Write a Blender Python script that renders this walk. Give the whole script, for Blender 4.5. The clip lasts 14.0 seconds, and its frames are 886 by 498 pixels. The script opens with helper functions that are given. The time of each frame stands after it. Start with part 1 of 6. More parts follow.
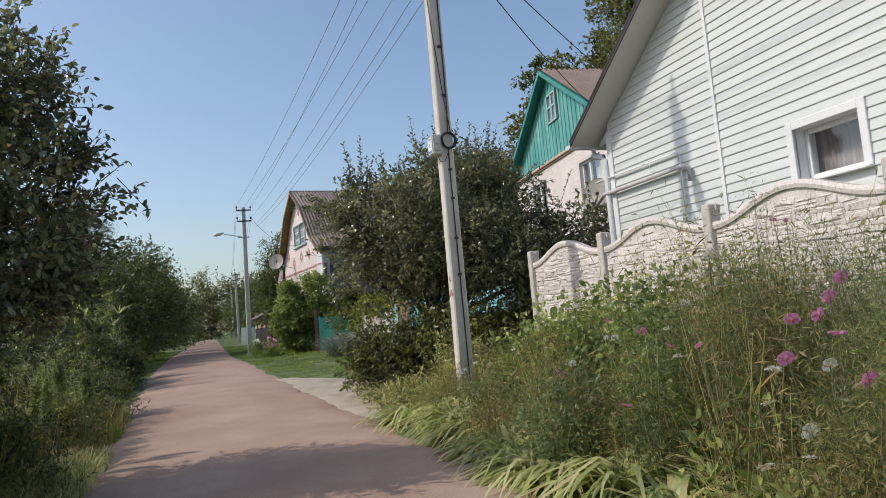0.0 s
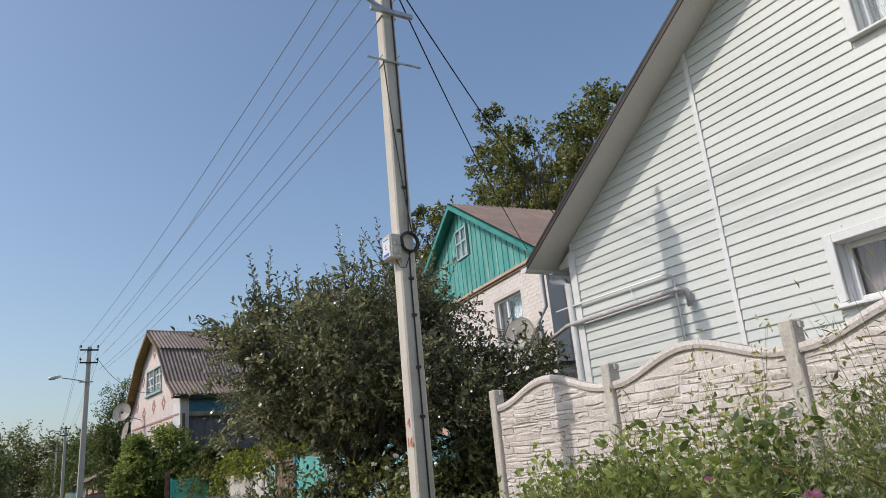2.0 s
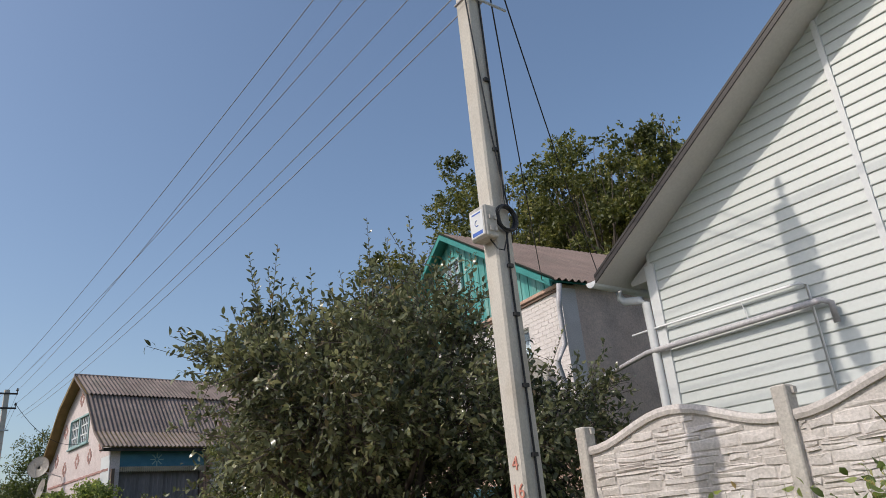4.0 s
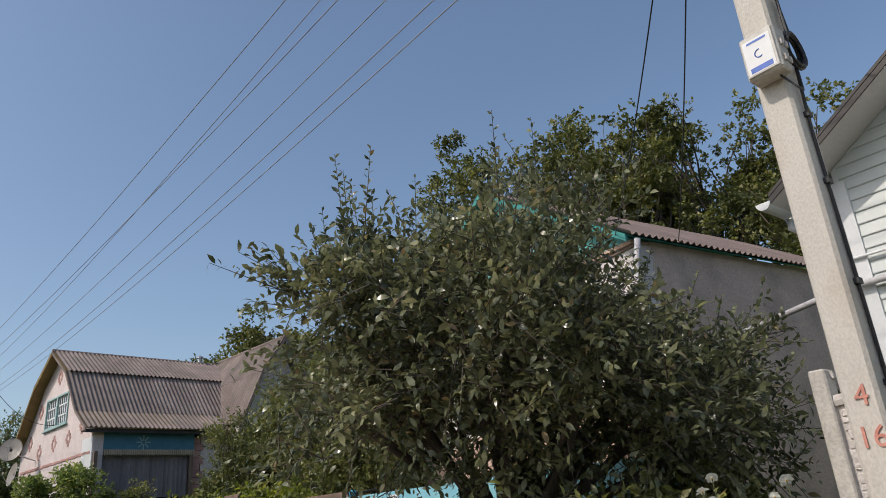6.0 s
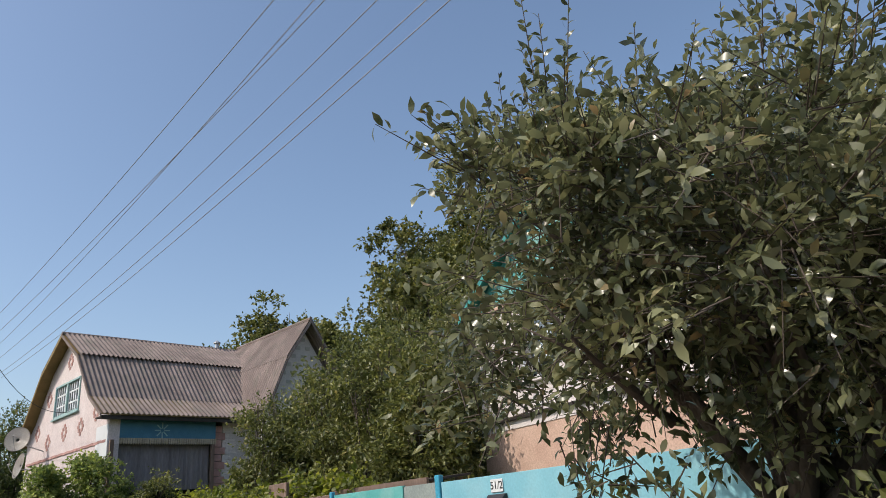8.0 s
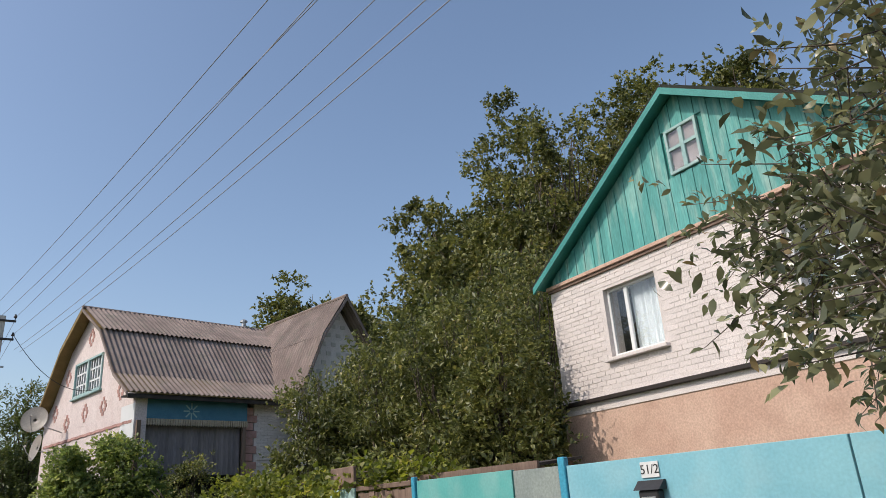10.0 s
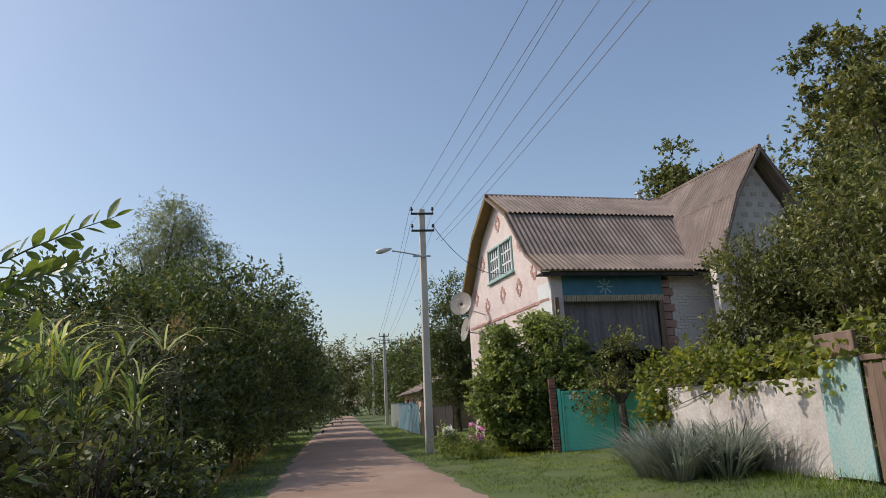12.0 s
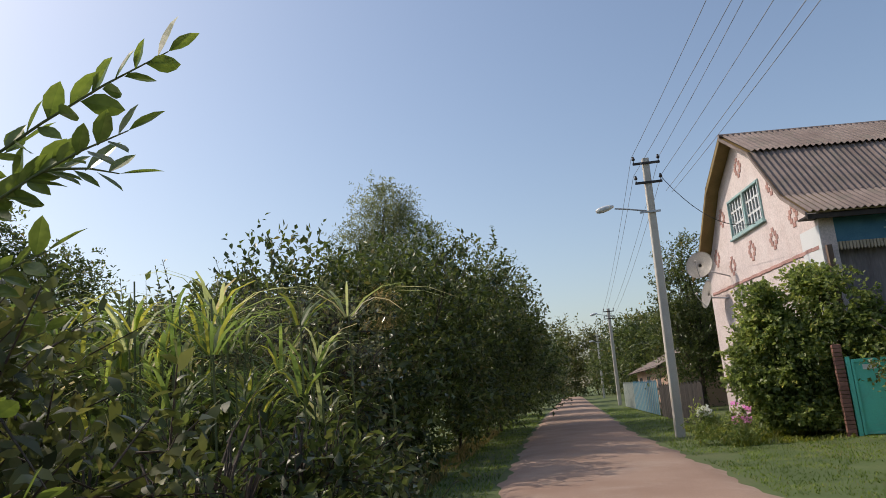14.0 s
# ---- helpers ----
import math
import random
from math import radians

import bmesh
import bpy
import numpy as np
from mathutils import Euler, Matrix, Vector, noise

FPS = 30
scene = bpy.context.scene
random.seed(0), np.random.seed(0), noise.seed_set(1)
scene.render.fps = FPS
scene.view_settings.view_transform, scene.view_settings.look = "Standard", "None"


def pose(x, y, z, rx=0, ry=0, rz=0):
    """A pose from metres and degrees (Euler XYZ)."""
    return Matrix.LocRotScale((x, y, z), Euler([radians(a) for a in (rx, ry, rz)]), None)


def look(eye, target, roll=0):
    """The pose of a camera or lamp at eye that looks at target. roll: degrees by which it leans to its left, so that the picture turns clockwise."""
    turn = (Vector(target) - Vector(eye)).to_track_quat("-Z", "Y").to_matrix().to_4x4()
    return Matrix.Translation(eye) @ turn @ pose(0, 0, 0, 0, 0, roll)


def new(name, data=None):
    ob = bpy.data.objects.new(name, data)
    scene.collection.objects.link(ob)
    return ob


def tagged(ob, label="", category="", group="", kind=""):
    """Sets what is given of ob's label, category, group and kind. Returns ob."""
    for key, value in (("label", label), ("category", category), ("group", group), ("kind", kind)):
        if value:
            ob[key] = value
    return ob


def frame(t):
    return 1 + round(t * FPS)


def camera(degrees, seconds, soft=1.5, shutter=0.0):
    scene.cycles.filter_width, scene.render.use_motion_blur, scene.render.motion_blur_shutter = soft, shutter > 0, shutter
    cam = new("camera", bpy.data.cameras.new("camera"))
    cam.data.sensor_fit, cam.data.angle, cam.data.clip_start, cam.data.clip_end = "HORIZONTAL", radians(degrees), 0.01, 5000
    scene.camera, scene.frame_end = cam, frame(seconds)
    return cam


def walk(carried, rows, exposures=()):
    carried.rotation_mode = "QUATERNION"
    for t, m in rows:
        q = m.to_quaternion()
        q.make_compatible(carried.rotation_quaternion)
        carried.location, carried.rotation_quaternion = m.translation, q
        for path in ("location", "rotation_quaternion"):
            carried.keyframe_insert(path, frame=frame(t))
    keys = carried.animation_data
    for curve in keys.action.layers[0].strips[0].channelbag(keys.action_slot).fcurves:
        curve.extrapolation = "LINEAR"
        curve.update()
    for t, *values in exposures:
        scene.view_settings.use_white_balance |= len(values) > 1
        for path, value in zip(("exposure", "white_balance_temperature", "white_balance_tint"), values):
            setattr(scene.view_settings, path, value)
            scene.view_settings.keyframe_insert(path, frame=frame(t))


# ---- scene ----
cam = camera(63.8, 14.0, 0.8)
METRES, EYE, TILT, LEAN, TURN = 17.4, 1.45, 0.0, 0.0, -19.5
ROWS = [
    (0.0, 0.0, 0.0, 0.0, 0.49, 5.53, 5.05),
    (0.5, -0.0139, 0.0343, 0.0015, -2.82, 9.78, 5.26),
    (1.0, -0.0283, 0.0681, 0.0018, -7.1, 13.6, 5.37),
    (1.5, -0.0438, 0.1022, 0.0032, -9.34, 15.97, 5.34),
    (2.0, -0.059, 0.1347, 0.0042, -10.78, 16.92, 5.27),
    (4.5, -0.1262, 0.3067, 0.0087, -17.09, 21.6, 4.92),
    (5.0, -0.14, 0.3414, 0.0081, -17.77, 21.19, 4.8),
    (5.5, -0.1518, 0.3762, 0.0077, -18.38, 20.78, 4.67),
    (6.0, -0.1668, 0.4105, 0.0079, -18.75, 20.66, 4.58),
    (6.5, -0.1804, 0.4456, 0.007, -19.06, 20.62, 4.58),
    (7.0, -0.194, 0.4809, 0.0081, -19.12, 20.51, 4.63),
    (7.5, -0.2053, 0.5163, 0.0081, -19.09, 20.49, 4.63),
    (10.0, -0.2629, 0.6856, 0.0132, -19.06, 19.9, 3.85),
    (10.5, -0.278, 0.7195, 0.0132, -13.66, 17.79, 3.22),
    (11.0, -0.2897, 0.7514, 0.0134, -7.14, 15.55, 3.06),
    (11.5, -0.3047, 0.7805, 0.0145, 1.49, 13.9, 2.92),
    (12.0, -0.3157, 0.8109, 0.0144, 10.6, 12.57, 2.99),
    (12.5, -0.3272, 0.8406, 0.0137, 18.86, 11.7, 3.23),
    (13.0, -0.3376, 0.8712, 0.0142, 24.9, 11.94, 3.52),
    (13.5, -0.3498, 0.9012, 0.0143, 27.69, 12.33, 3.96),
    (14.0, -0.3633, 0.9299, 0.0144, 28.35, 12.25, 4.28),
]
walk(cam, [(t, pose(0, 0, EYE, TILT, LEAN, TURN) @ pose(METRES * x, METRES * y, METRES * z, 90 + pitch, roll, yaw)) for t, x, y, z, yaw, pitch, roll in ROWS],
     [(0.0, 0.05, 6500, 10), (2.0, -0.05, 6500, 10), (5.0, -0.14, 6550, 10), (6.5, -0.08, 6570, 10), (7.5, 0.15, 6600, 10), (10.0, 0.10, 6650, 11), (11.0, -0.02, 6700, 11), (14.0, 0.0, 6950, 12)])
# ---- world, sun, exposure ----
SUN_DIR = Vector((-0.974 * math.cos(radians(45)), 0.225 * math.cos(radians(45)), math.sin(radians(45))))
sky_world = bpy.data.worlds.new("sky")
scene.world = sky_world
sky_world.use_nodes = True
_nt = sky_world.node_tree
_sky = _nt.nodes.new("ShaderNodeTexSky")
_sky.sky_type = "NISHITA"
_sky.sun_disc = False
_sky.sun_elevation = radians(45)
_sky.sun_rotation = radians(-77)
_sky.air_density, _sky.dust_density, _sky.ozone_density = 1.12, 2.1, 2.1
_nt.links.new(_sky.outputs[0], _nt.nodes["Background"].inputs[0])
_nt.nodes["Background"].inputs[1].default_value = 0.158
sun_lamp = bpy.data.lights.new("sun", "SUN")
sun_lamp.energy, sun_lamp.angle, sun_lamp.color = 2.6, radians(0.5), (1.0, 0.92, 0.82)
sun_ob = new("sun", sun_lamp)
sun_ob.matrix_world = look(SUN_DIR * 60, (0, 0, 0))


# ---- materials ----
def material(name, c1, c2, scale=3.0, rough=0.8, fine=40.0, bump=0.2, metal=0.0, spread=0.0, stain=None, stain_scale=1.2, stain_amount=0.5, stretch=(1, 1, 1), depth=0.01, grain=0.16):
    """Two colours mixed by broad noise, grain by fine noise, optional stains, random shade per object."""
    m = bpy.data.materials.new(name)
    m.use_nodes = True
    nt = m.node_tree
    n, l = nt.nodes, nt.links
    b = n["Principled BSDF"]
    geo = n.new("ShaderNodeTexCoord")
    mp = n.new("ShaderNodeMapping")
    mp.inputs["Scale"].default_value = stretch
    l.new(geo.outputs["Object"], mp.inputs[0])

    def noisy(s, detail=5.0):
        t = n.new("ShaderNodeTexNoise")
        t.inputs["Scale"].default_value, t.inputs["Detail"].default_value = s, detail
        l.new(mp.outputs[0], t.inputs["Vector"])
        return t

    def mix(fac, a, c):
        x = n.new("ShaderNodeMix")
        x.data_type = "RGBA"
        if isinstance(fac, float):
            x.inputs[0].default_value = fac
        else:
            l.new(fac, x.inputs[0])
        for s, v in ((6, a), (7, c)):
            if isinstance(v, tuple):
                x.inputs[s].default_value = (*v, 1)
            else:
                l.new(v, x.inputs[s])
        return x.outputs[2]

    def ramp(src, lo, hi):
        r = n.new("ShaderNodeMapRange")
        r.inputs[1].default_value, r.inputs[2].default_value = lo, hi
        l.new(src, r.inputs[0])
        return r.outputs[0]

    big, small = noisy(scale), noisy(fine, 8.0)
    col = mix(ramp(big.outputs[0], 0.35, 0.65), c1, c2)
    if stain:
        st = noisy(stain_scale, 8.0)
        k = n.new("ShaderNodeMath")
        k.operation = "MULTIPLY"
        k.inputs[1].default_value = stain_amount
        l.new(ramp(st.outputs[0], 0.5, 0.72), k.inputs[0])
        col = mix(k.outputs[0], col, stain)
    hs = n.new("ShaderNodeHueSaturation")
    l.new(col, hs.inputs["Color"])
    v = n.new("ShaderNodeMapRange")
    v.inputs[1].default_value, v.inputs[2].default_value = 0.3, 0.7
    v.inputs[3].default_value, v.inputs[4].default_value = 1 - grain, 1 + grain
    l.new(small.outputs[0], v.inputs[0])
    val = v.outputs[0]
    if spread:
        oi = n.new("ShaderNodeObjectInfo")
        r = n.new("ShaderNodeMapRange")
        r.inputs[3].default_value, r.inputs[4].default_value = 1 - spread, 1 + spread
        l.new(oi.outputs["Random"], r.inputs[0])
        mul = n.new("ShaderNodeMath")
        mul.operation = "MULTIPLY"
        l.new(val, mul.inputs[0])
        l.new(r.outputs[0], mul.inputs[1])
        val = mul.outputs[0]
    l.new(val, hs.inputs["Value"])
    l.new(hs.outputs[0], b.inputs["Base Color"])
    b.inputs["Roughness"].default_value, b.inputs["Metallic"].default_value = rough, metal
    if bump:
        bp = n.new("ShaderNodeBump")
        bp.inputs["Strength"].default_value, bp.inputs["Distance"].default_value = bump, depth
        l.new(small.outputs[0], bp.inputs["Height"])
        l.new(bp.outputs[0], b.inputs["Normal"])
    return m


def leaf_material(name, dark, light, yellow=(0.2, 0.19, 0.03), dry=0.06, gloss=0.45, through_light=0.35, branch=1.6, vary=0.4):
    """Leaves: shade random per leaf and from branch to branch, some turning yellow, light shining through."""
    m = bpy.data.materials.new(name)
    m.use_nodes = True
    nt = m.node_tree
    n, l = nt.nodes, nt.links
    b = n["Principled BSDF"]
    g = n.new("ShaderNodeNewGeometry")
    r = n.new("ShaderNodeValToRGB")
    e = r.color_ramp.elements
    e[0].position, e[0].color = 0.0, (*dark, 1)
    e[1].position, e[1].color = 1 - dry - 0.04, (*light, 1)
    x = e.new(1 - dry * 0.5)
    x.color = (*yellow, 1)
    l.new(g.outputs["Random Per Island"], r.inputs[0])
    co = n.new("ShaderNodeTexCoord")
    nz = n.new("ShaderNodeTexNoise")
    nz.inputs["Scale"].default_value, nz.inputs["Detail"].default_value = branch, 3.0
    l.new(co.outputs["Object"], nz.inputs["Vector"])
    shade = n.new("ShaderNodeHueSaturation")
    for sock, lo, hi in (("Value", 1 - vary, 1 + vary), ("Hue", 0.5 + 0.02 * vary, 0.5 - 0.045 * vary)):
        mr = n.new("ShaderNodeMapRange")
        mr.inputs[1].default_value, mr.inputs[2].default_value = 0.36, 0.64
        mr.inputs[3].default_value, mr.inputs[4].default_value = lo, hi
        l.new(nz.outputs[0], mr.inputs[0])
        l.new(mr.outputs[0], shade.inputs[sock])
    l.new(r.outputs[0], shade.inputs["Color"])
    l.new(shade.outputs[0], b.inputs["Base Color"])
    b.inputs["Roughness"].default_value = gloss
    tr = n.new("ShaderNodeBsdfTranslucent")
    hs = n.new("ShaderNodeHueSaturation")
    hs.inputs["Value"].default_value, hs.inputs["Saturation"].default_value = 1.5, 1.15
    l.new(shade.outputs[0], hs.inputs["Color"])
    l.new(hs.outputs[0], tr.inputs[0])
    mx = n.new("ShaderNodeMixShader")
    mx.inputs[0].default_value = through_light
    l.new(b.outputs[0], mx.inputs[1])
    l.new(tr.outputs[0], mx.inputs[2])
    l.new(mx.outputs[0], n["Material Output"].inputs[0])
    return m


def glass_material():
    m = bpy.data.materials.new("window_glass")
    m.use_nodes = True
    b = m.node_tree.nodes["Principled BSDF"]
    b.inputs["Base Color"].default_value = (0.9, 0.93, 0.93, 1)
    b.inputs["Roughness"].default_value = 0.02
    b.inputs["Transmission Weight"].default_value = 1.0
    b.inputs["Specular IOR Level"].default_value = 1.0
    return m


M_ROAD = material("road_asphalt", (0.315, 0.205, 0.150), (0.385, 0.265, 0.20), 0.7, 0.95, 60, 0.5, stain=(0.44, 0.34, 0.27), stain_scale=1.5, stain_amount=0.5, depth=0.012)
M_GROUND = material("earth_and_turf", (0.075, 0.112, 0.03), (0.11, 0.145, 0.045), 0.8, 0.95, 30, 0.6, stain=(0.18, 0.15, 0.09), stain_scale=0.6, stain_amount=0.4)
M_DUST = material("dusty_verge", (0.42, 0.35, 0.28), (0.34, 0.29, 0.22), 2.0, 0.95, 40, 0.5, stain=(0.12, 0.13, 0.05), stain_scale=1.4, stain_amount=0.5)
M_CONCRETE = material("pole_concrete", (0.52, 0.48, 0.43), (0.62, 0.58, 0.52), 1.5, 0.85, 90, 0.3, stain=(0.38, 0.31, 0.23), stain_scale=3.0, stain_amount=0.5, stretch=(1, 1, 0.6), grain=0.1)
M_PANEL = material("fence_concrete", (0.60, 0.55, 0.52), (0.68, 0.63, 0.60), 2.0, 0.88, 45, 0.4, spread=0.05, stain=(0.45, 0.40, 0.36), stain_scale=2.5, stain_amount=0.5)
M_POST = material("post_concrete", (0.50, 0.46, 0.42), (0.58, 0.54, 0.49), 2.0, 0.88, 45, 0.4, stain=(0.36, 0.32, 0.28), stain_scale=3, stain_amount=0.5)
M_SIDING = material("white_siding", (0.565, 0.595, 0.575), (0.61, 0.635, 0.615), 0.8, 0.45, 30, 0.0, spread=0.015, grain=0.03)
M_WHITE = material("white_plastic", (0.69, 0.70, 0.70), (0.74, 0.74, 0.74), 1.0, 0.35, 30, 0.02, grain=0.04)
M_SOFFIT = material("soffit_white", (0.60, 0.57, 0.55), (0.66, 0.63, 0.61), 1.0, 0.6, 30, 0.05, grain=0.05)
M_DARKMETAL = material("dark_brown_metal", (0.022, 0.016, 0.014), (0.036, 0.027, 0.023), 3, 0.55, 30, 0.05)
M_PIPE = material("grey_painted_pipe", (0.42, 0.40, 0.42), (0.52, 0.50, 0.50), 3, 0.45, 30, 0.08)
M_SLATE = material("grey_corrugated_slate", (0.185, 0.142, 0.127), (0.27, 0.213, 0.19), 1.3, 0.9, 35, 0.4, spread=0.10, stain=(0.16, 0.15, 0.12), stain_scale=2.2, stain_amount=0.6)
M_SLATE2 = material("brown_corrugated_slate", (0.19, 0.14, 0.12), (0.25, 0.185, 0.16), 1.3, 0.9, 35, 0.4, spread=0.08, stain=(0.17, 0.14, 0.12), stain_scale=2.2, stain_amount=0.5)
M_TEAL = material("teal_painted_boards", (0.065, 0.29, 0.27), (0.10, 0.36, 0.335), 2.5, 0.6, 40, 0.25, spread=0.10, stain=(0.30, 0.45, 0.40), stain_scale=5, stain_amount=0.75, stretch=(1, 1, 0.15))
M_TEALDARK = material("teal_fascia", (0.03, 0.22, 0.20), (0.05, 0.28, 0.255), 2.5, 0.55, 40, 0.2)
M_GREENGATE = material("green_gate_paint", (0.10, 0.56, 0.45), (0.13, 0.63, 0.51), 1.2, 0.5, 40, 0.1, stain=(0.12, 0.35, 0.28), stain_scale=3, stain_amount=0.4, grain=0.07)
M_TURQ = material("turquoise_sheet_paint", (0.085, 0.36, 0.345), (0.125, 0.43, 0.405), 1.5, 0.5, 30, 0.1, stain=(0.28, 0.48, 0.45), stain_scale=1.6, stain_amount=0.6, grain=0.07)
M_BLUE = material("light_blue_sheet_paint", (0.19, 0.45, 0.545), (0.235, 0.51, 0.60), 1.5, 0.5, 30, 0.08, stain=(0.34, 0.55, 0.6), stain_scale=2, stain_amount=0.4, grain=0.07)
M_POSTBLUE = material("blue_post_paint", (0.04, 0.28, 0.42), (0.05, 0.33, 0.48), 3, 0.5, 30, 0.1)
M_GREYSHEET = material("grey_sheet_metal", (0.22, 0.26, 0.25), (0.28, 0.32, 0.30), 2, 0.6, 30, 0.15, stain=(0.16, 0.19, 0.18), stain_scale=3, stain_amount=0.6)
M_PALETEAL = material("pale_teal_worn_sheet", (0.26, 0.42, 0.42), (0.34, 0.49, 0.48), 1.4, 0.7, 25, 0.15, stain=(0.42, 0.48, 0.45), stain_scale=3, stain_amount=0.6)
M_BROWNWOOD = material("weathered_brown_boards", (0.17, 0.115, 0.085), (0.235, 0.16, 0.125), 3, 0.85, 40, 0.5, spread=0.15, stain=(0.14, 0.09, 0.07), stain_scale=4, stain_amount=0.6, stretch=(1, 1, 0.12))
M_DARKWOOD = material("dark_old_boards", (0.028, 0.024, 0.022), (0.055, 0.045, 0.04), 3, 0.9, 40, 0.5, spread=0.2, stretch=(1, 1, 0.15))
M_WHITEWALL = material("whitewashed_wall", (0.52, 0.48, 0.46), (0.62, 0.58, 0.55), 1.2, 0.92, 25, 0.4, stain=(0.33, 0.28, 0.25), stain_scale=1.6, stain_amount=0.8)
M_BRICK = material("pale_silicate_brick", (0.64, 0.58, 0.555), (0.70, 0.64, 0.615), 2.5, 0.88, 50, 0.4, spread=0.06)
M_MORTAR = material("mortar", (0.61, 0.555, 0.53), (0.66, 0.605, 0.58), 3, 0.95, 50, 0.4)
M_PINKWALL = material("pinkish_white_brick", (0.66, 0.56, 0.54), (0.72, 0.63, 0.61), 2.0, 0.9, 25, 0.35, stain=(0.55, 0.42, 0.40), stain_scale=4, stain_amount=0.4)
M_REDBRICK = material("red_brick_trim", (0.42, 0.235, 0.205), (0.50, 0.30, 0.265), 6, 0.9, 40, 0.4, spread=0.12)
M_DARKBRICK = material("dark_red_brick", (0.19, 0.09, 0.07), (0.26, 0.13, 0.10), 6, 0.9, 40, 0.4, spread=0.15)
M_ORANGE = material("orange_plaster_plinth", (0.52, 0.34, 0.26), (0.59, 0.41, 0.32), 1.4, 0.92, 30, 0.35, stain=(0.42, 0.27, 0.2), stain_scale=2, stain_amount=0.5)
M_OCHRE = material("ochre_soffit_boards", (0.20, 0.135, 0.045), (0.26, 0.18, 0.065), 3, 0.7, 40, 0.2)
M_SIDEWALL = material("drab_side_plaster", (0.56, 0.42, 0.35), (0.64, 0.49, 0.41), 1.2, 0.92, 30, 0.4, stain=(0.28, 0.22, 0.19), stain_scale=1.5, stain_amount=0.5)
M_FRIEZE = material("blue_frieze_boards", (0.05, 0.17, 0.26), (0.07, 0.21, 0.30), 3, 0.6, 40, 0.2)
M_FRINGE = material("cream_fringe_boards", (0.40, 0.33, 0.24), (0.48, 0.40, 0.30), 3, 0.8, 40, 0.2)
M_CURTAIN = material("grey_porch_curtain", (0.19, 0.165, 0.17), (0.25, 0.22, 0.225), 3, 0.9, 25, 0.2, stretch=(1, 1, 0.2))
M_BLACK = material("black_cable", (0.02, 0.02, 0.022), (0.03, 0.03, 0.033), 5, 0.55, 30, 0.0)
M_WIRE = material("overhead_wire", (0.20, 0.20, 0.22), (0.26, 0.26, 0.28), 5, 0.5, 30, 0.0)
M_STEEL = material("galvanised_steel", (0.42, 0.43, 0.45), (0.5, 0.51, 0.52), 5, 0.45, 30, 0.05, metal=0.6)
M_LAMPGLASS = material("lamp_housing", (0.62, 0.64, 0.66), (0.7, 0.72, 0.73), 5, 0.35, 30, 0.02)
M_BARK = material("bark", (0.07, 0.055, 0.045), (0.12, 0.095, 0.075), 6, 0.95, 40, 0.8, stretch=(1, 1, 0.3), depth=0.02)
M_STEM = material("green_stem", (0.10, 0.13, 0.05), (0.16, 0.18, 0.08), 6, 0.8, 40, 0.2)
# near-black colour stands in for the shade indoors and behind the porch
M_ROOM = material("interior_shade_tone", (0.05, 0.05, 0.055), (0.07, 0.07, 0.075), 2, 0.9, 20, 0.0)
M_CURTAINW = material("white_net_curtain", (0.44, 0.49, 0.53), (0.52, 0.56, 0.60), 6, 0.9, 40, 0.1, stretch=(1, 6, 0.2))
M_INK = material("blue_print", (0.05, 0.12, 0.45), (0.06, 0.14, 0.5), 3, 0.5, 30, 0.0)
M_REDPAINT = material("faded_red_paint", (0.55, 0.22, 0.17), (0.6, 0.28, 0.22), 9, 0.9, 60, 0.0)
M_ENAMEL = material("cream_dish_enamel", (0.48, 0.45, 0.41), (0.55, 0.52, 0.47), 3, 0.4, 30, 0.03)
M_GLASS = glass_material()
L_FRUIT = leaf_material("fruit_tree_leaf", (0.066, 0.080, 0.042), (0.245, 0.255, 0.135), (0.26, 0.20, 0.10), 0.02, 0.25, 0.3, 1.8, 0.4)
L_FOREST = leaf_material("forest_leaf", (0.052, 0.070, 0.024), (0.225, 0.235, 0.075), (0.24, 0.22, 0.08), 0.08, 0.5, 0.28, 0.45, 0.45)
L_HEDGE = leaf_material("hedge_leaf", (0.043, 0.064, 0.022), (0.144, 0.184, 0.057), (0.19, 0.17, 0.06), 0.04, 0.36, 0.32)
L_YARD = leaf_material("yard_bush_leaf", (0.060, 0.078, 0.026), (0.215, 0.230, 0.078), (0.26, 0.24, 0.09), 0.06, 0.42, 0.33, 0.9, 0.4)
L_WILLOW = leaf_material("willow_leaf", (0.140, 0.169, 0.084), (0.266, 0.286, 0.144), (0.24, 0.25, 0.13), 0.1, 0.5, 0.45)
L_VINE = leaf_material("vine_leaf", (0.105, 0.138, 0.028), (0.238, 0.264, 0.060), (0.30, 0.29, 0.08), 0.08, 0.5, 0.45)
L_CREEPER = leaf_material("creeper_leaf", (0.115, 0.165, 0.052), (0.30, 0.36, 0.125), (0.36, 0.36, 0.11), 0.06, 0.42, 0.48)
L_GRASS = leaf_material("lawn_blade", (0.08, 0.135, 0.026), (0.18, 0.25, 0.055), (0.24, 0.23, 0.08), 0.05, 0.6, 0.42)
L_DRY = leaf_material("dry_weed", (0.153, 0.138, 0.052), (0.323, 0.261, 0.111), (0.30, 0.24, 0.13), 0.2, 0.7, 0.48)
L_COSMOS = leaf_material("cosmos_foliage", (0.15, 0.17, 0.065), (0.48, 0.47, 0.20), (0.38, 0.30, 0.15), 0.12, 0.5, 0.45, 2.0, 0.3)
L_LILY = leaf_material("daylily_blade", (0.22, 0.28, 0.09), (0.52, 0.55, 0.27), (0.58, 0.50, 0.28), 0.16, 0.32, 0.45, 1.6, 0.2)
